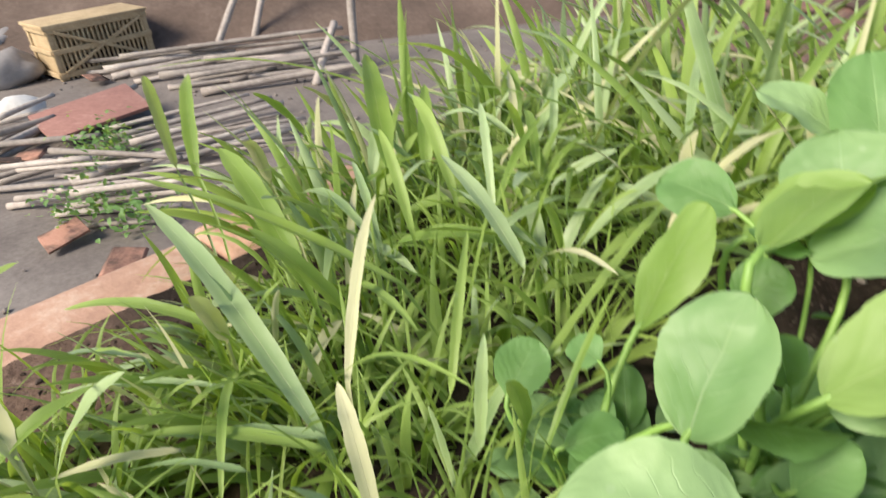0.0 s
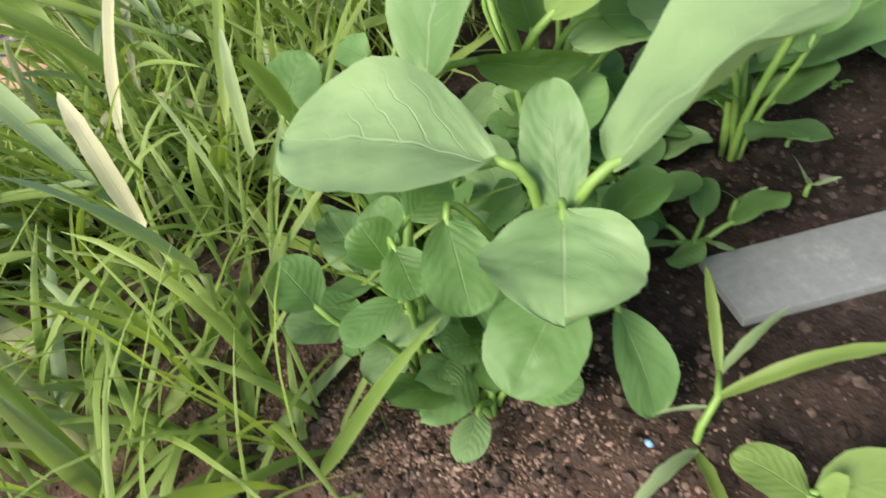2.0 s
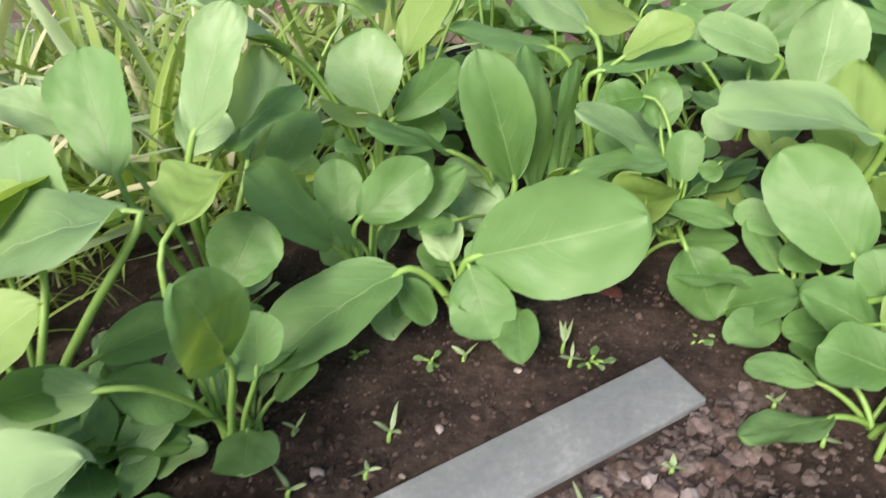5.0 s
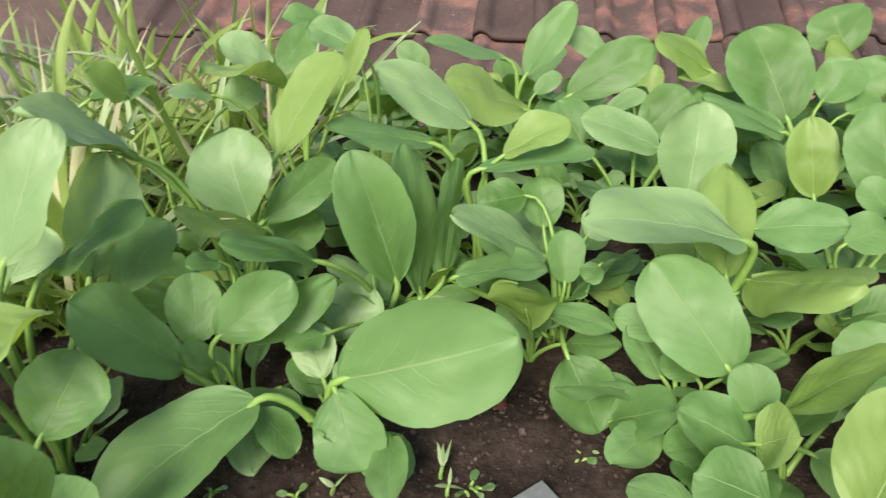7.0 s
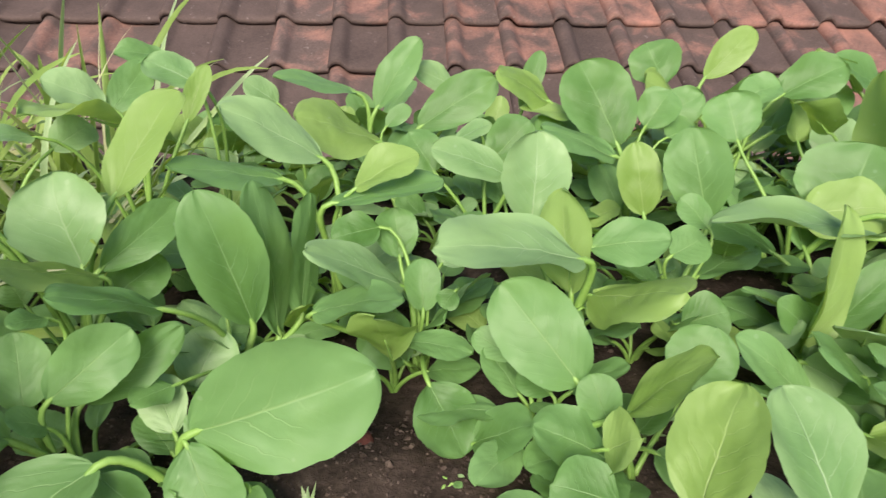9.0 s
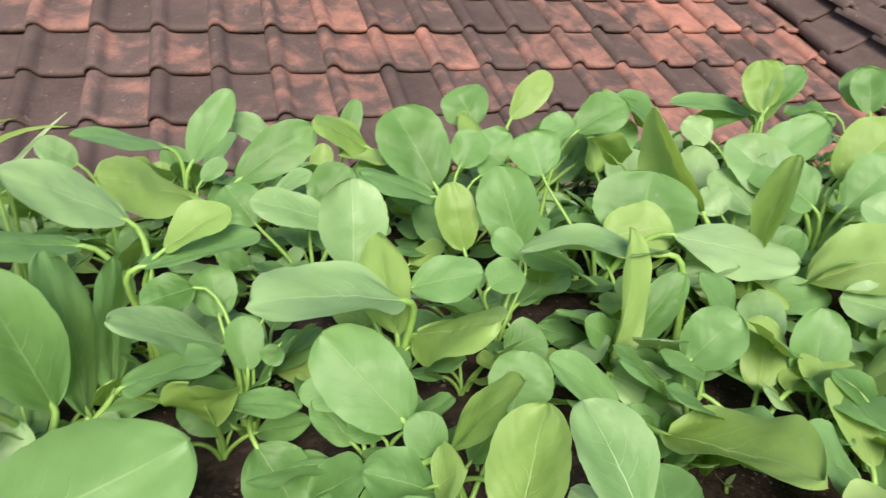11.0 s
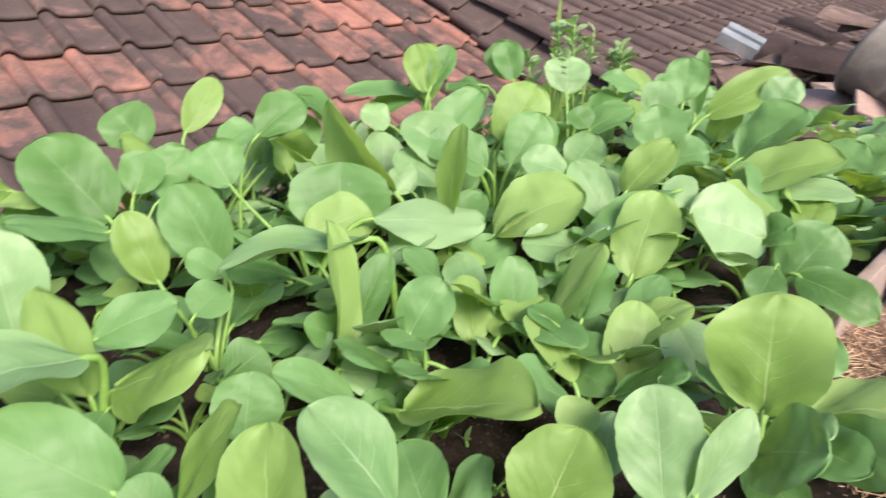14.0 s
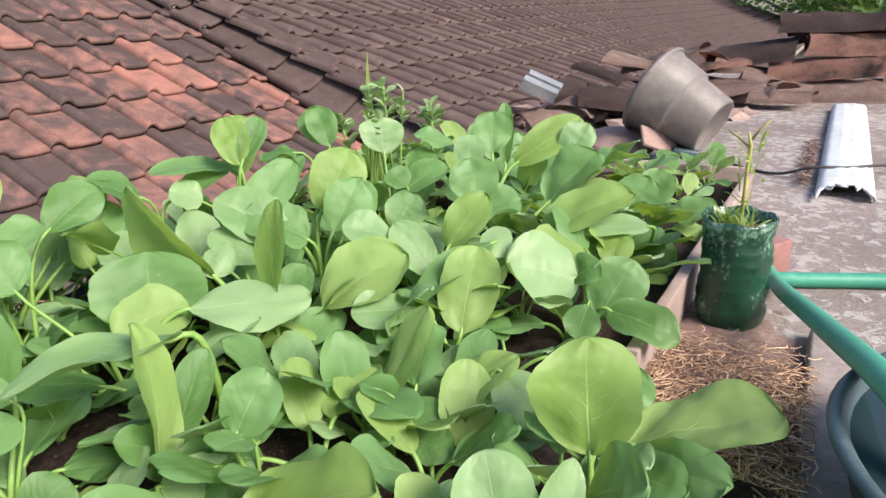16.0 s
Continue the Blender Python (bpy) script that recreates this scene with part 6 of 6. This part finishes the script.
# black nursery pot lying on its side
pot_m = Vector((0.129, 0.092, 0.084)).to_track_quat("Z", "Y").to_matrix().to_4x4()
pot_m.translation = (1.734, -1.054, 0.034)
pot = thing("plant_pot", "large dusty black plastic pot lying on its side", "plant pot", pot_m)
bm = bmesh.new()
add_lathe(bm, [(0.0, 0.004), (0.060, 0.004), (0.064, 0.0), (0.069, 0.0), (0.073, 0.004), (0.083, 0.085), (0.091, 0.088), (0.094, 0.094), (0.104, 0.168), (0.110, 0.170), (0.111, 0.175), (0.110, 0.180), (0.103, 0.180), (0.092, 0.10), (0.080, 0.09), (0.070, 0.008), (0.0, 0.007)], 56)
part("pot_body", bm, BLACKPOT, pot)
bm = bmesh.new()
add_lathe(bm, [(0.1105, 0.1685), (0.1135, 0.171), (0.1140, 0.176), (0.1120, 0.1815), (0.1040, 0.1815), (0.1032, 0.178)], 56)
part("rim", bm, BLACKPOT, pot, "thick rolled rim")
bm = bmesh.new()
add_lathe(bm, [(0.0, 0.030), (0.04, 0.028), (0.072, 0.014), (0.088, 0.0), (0.084, -0.004), (0.0, -0.004)], 36)
for v in bm.verts:
    v.co.z += 0.004 * noise.noise(v.co * 14)
ob = mesh_object("clay_lid", bm, CLAY)
ob.matrix_world = GRID @ pose(1.975, 0.635, -0.014, 8, -14, 0)
tagged(ob, "rounded brown clay dish lying face down", "clay dish")
bm = bmesh.new()
add_box(bm, 0.12, 0.06, 0.009, GRID @ pose(1.935, 0.525, 0.000, 45, 22, -40), 0.003, 0.004, rnd)
tagged(mesh_object("slate_piece", bm, CLAY), "flat brown tile shard leaning on the dish", "tile shard")
bm = bmesh.new()
add_box(bm, 0.10, 0.06, 0.016, GRID @ pose(1.965, 0.475, -0.030, 8, 0, 15), 0.004, 0.004, rnd)
tagged(mesh_object("slate_piece", bm, BASIN), "dark bluish shard lying on concrete", "tile shard")


def half_round(name, m, length, radius, mat, label, squash=0.7, seed=0):
    """A half-round ridge tile, a little uneven."""
    bm = bmesh.new()
    rows = []
    for i in range(9):
        s = i / 8
        r = radius * (1.0 + 0.10 * s + (0.07 if i == 0 or i == 8 else 0.0))
        rows.append([bm.verts.new((length * (s - 0.5), -r * math.cos(math.pi * k / 12), r * squash * math.sin(math.pi * k / 12))) for k in range(13)])
    for a, b in zip(rows, rows[1:]):
        for k in range(12):
            bm.faces.new((a[k], a[k + 1], b[k + 1], b[k]))
    for v in bm.verts:
        v.co += Vector((0.022, 0.008, 0.012)) * noise.noise(v.co * 11 + Vector((seed, 0, 0)))
    bmesh.ops.solidify(bm, geom=bm.faces[:], thickness=0.014)
    ob = mesh_object(name, bm, mat)
    ob.matrix_world = m
    return tagged(ob, label, "roof tile", "loose ridge tiles along the slab")


# ridge tiles and broken ones heaped along the slab's far edge
rh = random.Random(14)
HEAP_A = ((2.34, 1.07, 0.015, 20, 0.20, 0.060, HEAPTILE), (2.33, 0.97, -0.010, -30, 0.20, 0.060, HEAPTILE), (2.45, 0.93, -0.014, 10, 0.24, 0.070, HEAPTILE), (2.25, 0.89, -0.037, 40, 0.20, 0.060, HEAPTILE), (2.57, 0.91, 0.015, 75, 0.26, 0.085, TILE_DARK), (2.50, 0.79, 0.012, 95, 0.26, 0.100, TILE_DARK), (2.73, 0.92, 0.073, 60, 0.26, 0.060, TILE_DARK), (2.87, 0.82, 0.091, 80, 0.28, 0.060, HEAPTILE), (3.00, 0.91, 0.104, 70, 0.24, 0.050, HEAPTILE), (2.98, 0.77, 0.112, 85, 0.30, 0.060, HEAPTILE))
HEAP_B = ((3.06, 0.67, 0.098, 40, 0.20, 0.090, TILE_BARE), (2.92, 0.59, 0.077, 130, 0.22, 0.070, TILE_BARE), (2.82, 0.51, 0.008, 110, 0.22, 0.060, HEAPTILE), (2.83, 0.43, -0.001, 60, 0.24, 0.060, HEAPTILE), (2.79, 0.34, -0.000, 95, 0.20, 0.060, HEAPTILE), (2.92, 0.49, 0.023, 85, 0.24, 0.070, HEAPTILE), (2.94, 0.38, 0.026, 100, 0.24, 0.060, HEAPTILE), (3.14, 0.47, 0.110, 90, 0.30, 0.110, TILE_DARK), (3.08, 0.45, 0.043, 88, 0.30, 0.090, HEAPTILE))
for k, (u, v, z, a, ln, r, mat) in enumerate(HEAP_A + HEAP_B):
    half_round("ridge_tile", GRID @ pose(u, v, z, rh.uniform(-14, 14), rh.uniform(-16, 16), a + rh.uniform(-10, 10)), ln, r, mat, "loose curved clay ridge tile in a heap", 0.42, k)
rubble_bed = [(*(GRID @ Vector((rh.uniform(2.35, 3.1), rh.uniform(0.42, 1.15), 0.0))).xy, rh.uniform(-0.06, -0.02), rh.uniform(0.015, 0.05)) for k in range(190)]
tagged(scatter_lumps("tile_rubble", rubble_bed, HEAPTILE, 12, 0.6, 0.4), "broken tile rubble under the heap", "rubble", kind="stuff")
for k in range(12):
    layer = k // 3
    half_round("ridge_tile", GRID @ pose(3.02 + 0.045 * layer, 0.14 - 0.36 * (k % 3) + 0.09 * (layer % 2), -0.03 + 0.072 * layer, rh.uniform(-10, 10), rh.uniform(-6, 6), 90 + rh.uniform(-12, 12)), rh.uniform(0.33, 0.42), 0.078, rh.choice((HEAPTILE, TILE_BARE, HEAPTILE, TILE_DARK)), "long curved clay tile stacked with others", 0.9, 40 + k)

# a folded zinc channel on the roof's foot
zinc = thing("zinc_flashing", "bent shiny zinc channel piece on tiles", "flashing", Matrix.Translation((2.451, -0.882, 0.083)) @ Matrix(((0.58, -0.22, -0.343, 0), (-0.327, -0.592, -0.147, 0), (0.259, -0.339, 0.614, 0), (0, 0, 0, 1))))
for k in range(2):                              # two ridges side by side, each a flat top and two flanks
    bm = bmesh.new()
    prof = ((-0.030, -0.050), (-0.022, 0.0), (0.020, 0.002), (0.030, -0.050))
    ends = [[bm.verts.new((x + 0.072 * k, y + 0.012 * k, z)) for x, z in prof] for y in (-0.085, -0.03, 0.03, 0.085)]
    for p, q in zip(ends, ends[1:]):
        for i in range(3):
            bm.faces.new((p[i], p[i + 1], q[i + 1], q[i]))
    bmesh.ops.solidify(bm, geom=bm.faces[:], thickness=0.0025)
    part("ridge", bm, METAL, zinc, smooth=False)

# weeds standing behind the bed
for k, (u, v, h) in enumerate(((1.155, 0.755, 0.215), (1.205, 0.715, 0.185), (1.10, 0.765, 0.185))):
    x, y = grid_xy(u, v)
    weed = thing("weed", "slender wild weed with small pale green leaflets", "weed", Matrix.Translation((x, y, ground_at(x, y))), "weeds at the back of the bed")
    rw = random.Random(60 + k)
    for s in range(4):
        a = rw.uniform(0, 6.28)
        top = Vector((math.cos(a) * 0.04 * rw.random(), math.sin(a) * 0.04 * rw.random(), h * rw.uniform(0.85, 1.1)))
        bm = bmesh.new()
        add_tube(bm, [(0, 0, 0), top * 0.5 + Vector((0.004, 0, 0)), top], [0.0022, 0.0017, 0.001], 6)
        stem = part("stem", bm, STALK, weed)
        for q in range(17):
            b = top * rw.uniform(0.72, 1.0)
            d = Vector((rw.uniform(-1, 1), rw.uniform(-1, 1), rw.uniform(0.1, 0.9))).normalized()
            bm = bmesh.new()
            add_blade(bm, rw.uniform(0.016, 0.028), rw.uniform(0.009, 0.014), 0.6, 0.2, 0.03, rw.uniform(0, 9), 1.0, 4, 6)
            lf = part("leaflet", bm, rw.choice((GRASS_BLUE, LEAF_BLUE)), stem)
            lf.matrix_local = leaf_frame(b, b + d * 0.018, rw.uniform(-40, 40))
x, y = grid_xy(1.150, 0.776)
tall = thing("grass_tuft", "tall single grass blade standing behind the bed", "grass", Matrix.Translation((x, y, 0)))
for a, ln, wd, lean, dr in ((0.4, 0.27, 0.030, 0.04, 0.08), (2.3, 0.20, 0.014, 0.5, 1.1), (5.0, 0.15, 0.012, 0.6, 0.9)):
    bm = bmesh.new()
    add_grass(bm, (0, 0, 0), a, lean, ln, wd, dr, a * 3, 0.4)
    part("blade", bm, GRASS, tall)


# ---- the yard below the near end ----
def pole(p, q, r0, r1, mat, label, group="bamboo poles on the ground", name="bamboo_pole"):
    """A bamboo pole with its joints."""
    p, q = Vector(p), Vector(q)
    n = max(6, int((q - p).length / 0.13))
    pts, radii = [], []
    bow = Vector((0, 0, 1)).cross(q - p).normalized() * (q - p).length * 0.012
    for k in range(n + 1):
        t = k / n
        pts.append(p.lerp(q, t) + bow * math.sin(math.pi * t))
        radii.append((r0 + (r1 - r0) * t) * (1.10 if k % 3 == 0 else 1.0))
    bm = bmesh.new()
    add_tube(bm, pts, radii, 8)
    return tagged(mesh_object(name, bm, mat), label, "bamboo pole", group)


def yard_bits():
    G = 0.6636                                   # the yard is seen from above at a slant
    ry = random.Random(40)
    z = YARD_Z

    def g(x, y):
        return Vector((x * G, y * G, z))

    # crate of bamboo slats
    w, d, h = 0.78, 0.46, 0.39
    crate = thing("poultry_crate", "old bamboo slat crate standing in the yard", "crate", Matrix.Translation((-2.94, 5.48, z)) @ pose(0, 0, 0, 0, 0, 47))
    for sx in (-1, 1):
        for sy in (-1, 1):
            bm = bmesh.new()
            add_box(bm, 0.04, 0.04, h, pose(sx * (w / 2 - 0.02), sy * (d / 2 - 0.02), 0), 0.004)
            part("post", bm, CRATEWOOD, crate)
    for zz in (0.02, h / 2, h - 0.04):
        for sy in (-1, 1):
            bm = bmesh.new()
            add_box(bm, w, 0.02, 0.04, pose(0, sy * d / 2, zz), 0.003)
            part("rail", bm, CRATEWOOD, crate)
        for sx in (-1, 1):
            bm = bmesh.new()
            add_box(bm, 0.02, d, 0.04, pose(sx * w / 2, 0, zz), 0.003)
            part("rail", bm, CRATEWOOD, crate)
    for k in range(20):
        bm = bmesh.new()
        add_box(bm, 0.018, 0.012, h, pose(-w / 2 + 0.05 + k * (w - 0.1) / 19, -d / 2 + 0.008, 0), 0.002)
        part("slat", bm, CRATEWOOD, crate)
    for a in (-24, 24):
        bm = bmesh.new()
        add_box(bm, w * 0.95, 0.012, 0.025, pose(0, -d / 2 - 0.016, h / 2, 0, a, 0), 0.002)
        part("brace", bm, CRATEWOOD, crate)
    bm = bmesh.new()
    add_box(bm, w + 0.04, d + 0.04, 0.025, pose(0, 0, h), 0.004, 0.006, ry)
    part("top", bm, CRATEWOOD, crate, "woven bamboo lid")
    for sx in (-1, 1):
        bm = bmesh.new()
        add_box(bm, 0.01, d - 0.05, h - 0.02, pose(sx * (w / 2 - 0.02), 0, 0.01), 0.002)
        part("side_panel", bm, CRATEWOOD, crate)
    bm = bmesh.new()
    add_box(bm, w - 0.06, 0.01, h - 0.02, pose(0, d / 2 - 0.02, 0.01), 0.002)
    part("back_panel", bm, CRATEWOOD, crate)

    bm = bmesh.new()
    add_box(bm, 0.58, 0.46, 0.02, pose(-2.18, 3.78, -0.80, 6, -5, 40), 0.004, 0.012, ry)
    tagged(mesh_object("metal_sheet", bm, REDSHEET), "dull red sheet lying on poles", "sheet")
    # two loose piles of poles
    pile_a = [(-2.08, 2.69, -1.25, 2.67), (-1.80, 2.57, -1.23, 2.56), (-1.72, 2.43, -1.21, 2.43), (-1.77, 2.83, -1.01, 3.30), (-1.69, 2.85, -1.33, 3.02), (-2.01, 2.77, -1.35, 2.73), (-2.30, 2.98, -1.99, 3.10), (-2.44, 3.22, -1.78, 3.17), (-2.04, 3.04, -1.30, 2.81), (-1.84, 3.34, -1.01, 3.76), (-1.87, 3.52, -1.13, 3.84), (-1.62, 3.07, -0.91, 3.41), (-1.48, 3.34, -0.90, 3.45), (-1.78, 2.64, -1.01, 2.64), (-2.36, 2.89, -1.68, 2.88), (-1.78, 3.10, -0.75, 3.19)]
    pile_b = [(-2.58, 3.45, -2.36, 3.72), (-2.73, 3.70, -2.55, 4.01), (-2.56, 3.11, -2.15, 4.32), (-2.93, 5.18, -0.91, 5.25), (-2.56, 5.15, -0.98, 5.36), (-2.36, 4.78, -1.77, 4.92), (-1.94, 4.67, -0.88, 4.97), (-1.76, 4.76, -1.03, 4.86), (-2.57, 5.41, -2.44, 6.54), (-1.58, 4.57, -0.95, 5.17), (-2.05, 5.25, -0.86, 5.52), (-2.61, 4.97, -1.75, 5.34), (-2.02, 4.55, -0.69, 4.79), (-1.71, 4.33, -0.58, 4.57), (-2.97, 3.64, -2.51, 3.87)]
    for k, (x0, y0, x1, y1) in enumerate(pile_a + pile_b):
        for n in range(2):
            r = ry.uniform(0.011, 0.021) if k < len(pile_a) else ry.uniform(0.016, 0.028)
            off = Vector((ry.uniform(-0.09, 0.09), ry.uniform(-0.09, 0.09), 0.02 + 0.035 * (k % 3) + 0.03 * n)) * n + Vector((0, 0, r))
            tilt = Vector((0, 0, ry.uniform(0, 0.05)))
            pole(Vector((x0, y0, z)) + off, Vector((x1, y1, z)) + off + tilt, r, r * 0.7, BAMBOO, "grey weathered bamboo pole in a loose pile")
    for x0, y0, lean_x, lean_y, top in ((-1.96, 5.35, 0.55, 0.60, 1.05), (-1.90, 6.10, 0.30, 0.50, 0.95), (-1.72, 5.71, 0.30, 0.40, 0.90), (-0.71, 4.69, 0.05, 0.30, 1.10), (-0.95, 4.39, 0.10, 0.50, 0.30)):
        pole(Vector((x0, y0, z)), Vector((x0 + lean_x, y0 + lean_y, z + top)), 0.030, 0.024, BAMBOO, "grey bamboo pole leaning on the bank")
    # sacks, broken tiles and rubble
    for x, y, r, m, lab in ((-2.84, 4.16, 0.15, SACK, "crumpled white plastic sack"), (-4.05, 5.90, 0.30, GREYSACK, "slumped grey sack"), (-3.56, 5.11, 0.26, GREYSACK, "slumped grey sack"), (-2.88, 6.64, 0.34, GREYSACK, "grey tarpaulin heap")):
        bm = bmesh.new()
        add_lump(bm, (0, 0, r * 0.35), r, ry, 0.6, 3, 0.05)
        for v in bm.verts:
            v.co += v.co.normalized() * 0.25 * r * noise.noise(v.co * 7)
        ob = mesh_object("sack", bm, m)
        ob.location = (x, y, z)
        tagged(ob, lab + " in the yard", "sack")
    for x, y, a in ((-2.29, 3.27, 0), (-1.61, 2.31, 47), (-1.24, 2.02, 94), (-2.70, 4.88, 141), (-2.38, 3.21, 188)):
        bm = bmesh.new()
        add_box(bm, 0.17, 0.12, 0.018, pose(x, y, z + 0.04, 10, -8, a), 0.004, 0.012, ry)
        tagged(mesh_object("broken_tile", bm, TILE_BARE), "broken reddish roof tile on the ground", "roof tile", "broken tiles in the yard")
    spots = [(*g(ry.uniform(-6.5, 1.0), ry.uniform(2.2, 11.0)), ry.uniform(0.004, 0.018)) for k in range(700)]
    tagged(scatter_lumps("rubble", spots, STONE, 8, 0.6), "scattered grit and small rubble", "rubble", kind="stuff")
    # weeds growing through the poles
    for x, y in ((-1.91, 3.20), (-1.87, 3.35), (-1.77, 3.03), (-1.35, 2.40), (-1.63, 2.49)):
        bm = bmesh.new()
        for k in range(120):
            d = Vector((ry.gauss(0, 0.075), ry.gauss(0, 0.075), 0.02 + abs(ry.gauss(0.06, 0.05))))
            add_blade(bm, ry.uniform(0.02, 0.05), ry.uniform(0.015, 0.028), 0.5, 0.2, 0.02, ry.uniform(0, 9), 1.0, 2, 3, Matrix.Translation(d) @ Euler((ry.uniform(-0.6, 0.9), ry.uniform(-0.6, 0.6), ry.uniform(0, 6.28))).to_matrix().to_4x4())
        ob = mesh_object("ground_weed", bm, LEAF)
        ob.location = (x, y, z)
        tagged(ob, "low dark green weed between bamboo poles", "weed", kind="stuff")
    # the bank behind
    bm = bmesh.new()
    rows = []
    for i in range(61):
        s = i / 60
        rows.append([])
        for j in range(13):
            t = j / 12
            x, y = -6.0 + 8.0 * s, 5.06 + (0.78) * s + 2.4 * t
            hgt = 1.3 * t ** 0.7 + 0.25 * noise.noise((x * 0.7, y * 0.7, 0)) + 0.06 * noise.noise((x * 4, y * 4, 1))
            rows[-1].append(bm.verts.new((x, y, z - 0.05 + hgt * t ** 0.3)))
    for a, b in zip(rows, rows[1:]):
        for j in range(12):
            bm.faces.new((a[j], b[j], b[j + 1], a[j + 1]))
    tagged(mesh_object("bank", bm, EARTH), "bare brown earth bank at the yard's end", kind="structure")


yard_bits()


# ---- trees beyond the roofs ----
def tree(x, y, z, height, seed):
    ob = thing("tree", "leafy green tree beyond the roofs", "tree", Matrix.Translation((x, y, z)), "trees behind the roofs")
    rt = random.Random(seed)
    bm = bmesh.new()
    top = Vector((rt.uniform(-0.3, 0.3), rt.uniform(-0.3, 0.3), height * 0.75))
    add_tube(bm, [(0, 0, 0), top * 0.4 + Vector((0.1, 0, 0)), top], [0.16, 0.12, 0.05], 9)
    limbs = []
    for k in range(11):
        b = top * rt.uniform(0.35, 1.0)
        a = rt.uniform(0, 6.28)
        e = b + Vector((math.cos(a), math.sin(a), rt.uniform(0.1, 0.7))) * height * rt.uniform(0.18, 0.34)
        add_tube(bm, [b, b.lerp(e, 0.5) + Vector((0, 0, 0.1)), e], [0.06, 0.04, 0.015], 6)
        limbs.append(e)
    part("trunk", bm, GREYWOOD, ob)
    bm = bmesh.new()
    for e in limbs + [top]:
        for k in range(420):
            p = e + Vector((rt.gauss(0, 1), rt.gauss(0, 1), rt.gauss(0, 0.75))) * height * 0.085
            add_blade(bm, rt.uniform(0.12, 0.24), rt.uniform(0.07, 0.12), 0.4, 0.2, 0.0, 1.0, 1.0, 2, 2, Matrix.Translation(p) @ Euler((rt.uniform(-1, 1), rt.uniform(-1, 1), rt.uniform(0, 6.28))).to_matrix().to_4x4())
    part("crown", bm, LEAF, ob)
    return ob


for k, (u, v, h) in enumerate(((18.5, -0.5, 5.4), (20.5, 1.2, 6.0), (17.5, -2.6, 5.0), (22.0, -1.5, 6.4), (19.0, -4.5, 5.6))):
    p = GRID @ Vector((u, v, 0))
    tree(p.x, p.y, YARD_Z - 1.5, h, 500 + k)


# ---- the roofs' tiles ----
def tiled_roof(name, u0, v0, z0, slope, cols, rows_up, rows_down, mat, near, label, seed):
    """Courses of tiles; the nearest are objects of their own, the rest one mesh."""
    rt = random.Random(seed)
    dv, dz = COURSE * math.cos(radians(slope)), COURSE * math.sin(radians(slope))
    top, low = v0 + rows_up * dv + 0.3, v0 - rows_down * dv
    roof = roof_deck(name, u0 + 0.14, u0 + cols * 0.2, low, top, lambda v: z0 + (v - v0) * math.tan(radians(slope)), slope, label)
    me = tile_mesh("tile", mat)
    far = []
    for j in range(-rows_down, rows_up + 1):
        for i in range(cols):
            m = tile_pose(u0 + i * 0.2, v0 + j * dv, z0 + j * dz + 0.004, slope - 4.0, rt)
            if near(i, j):
                ob = new("tile", me)
                ob.parent = roof
                ob.matrix_local = m
            else:
                far.append(m)
    if far:
        joined_tiles("tiles", me, far, roof, "far courses of clay tiles")
    return roof


roof_near = tiled_roof("roof_1", R1_U - 4 * 0.2, R1_V, R1_Z, R1_SLOPE, 21, 5, 7, TILE, lambda i, j: -6 <= j <= 5, "low pitched roof of grimy red clay tiles", 1)
roof_far = tiled_roof("roof_2", R2_U, R2_V, R2_Z, R2_SLOPE, 88, 9, 6, TILE_DARK, lambda i, j: i < 24 and -6 <= j <= 5, "neighbouring roof of dark weathered clay tiles", 2)

# grimy broad tiles bridge the step between the two roofs
dv, dz = COURSE * math.cos(radians(R1_SLOPE)), COURSE * math.sin(radians(R1_SLOPE))
rv = random.Random(8)
verge = thing("verge", "broad grimy tiles lapped between two roofs", "roof tiles", GRID, kind="structure")
verge_mesh = tile_mesh("tile", TILE_DARK, 0.2, 0.31, 0.12)
for j in range(-6, 6):
    v = R1_V + j * dv
    z1, z2 = R1_Z + j * dz, R2_Z + (v - R2_V) * math.tan(radians(R2_SLOPE))
    ob = new("tile", verge_mesh)
    ob.parent = verge
    ob.matrix_local = pose(2.93, v, z1 + 0.022, R1_SLOPE - 4 + rv.uniform(-2, 2), 0, rv.uniform(-3, 3)) @ pose(0, 0, 0, 0, -math.degrees(math.atan2(z2 - z1, 0.28)) + rv.uniform(-3, 3), 0)
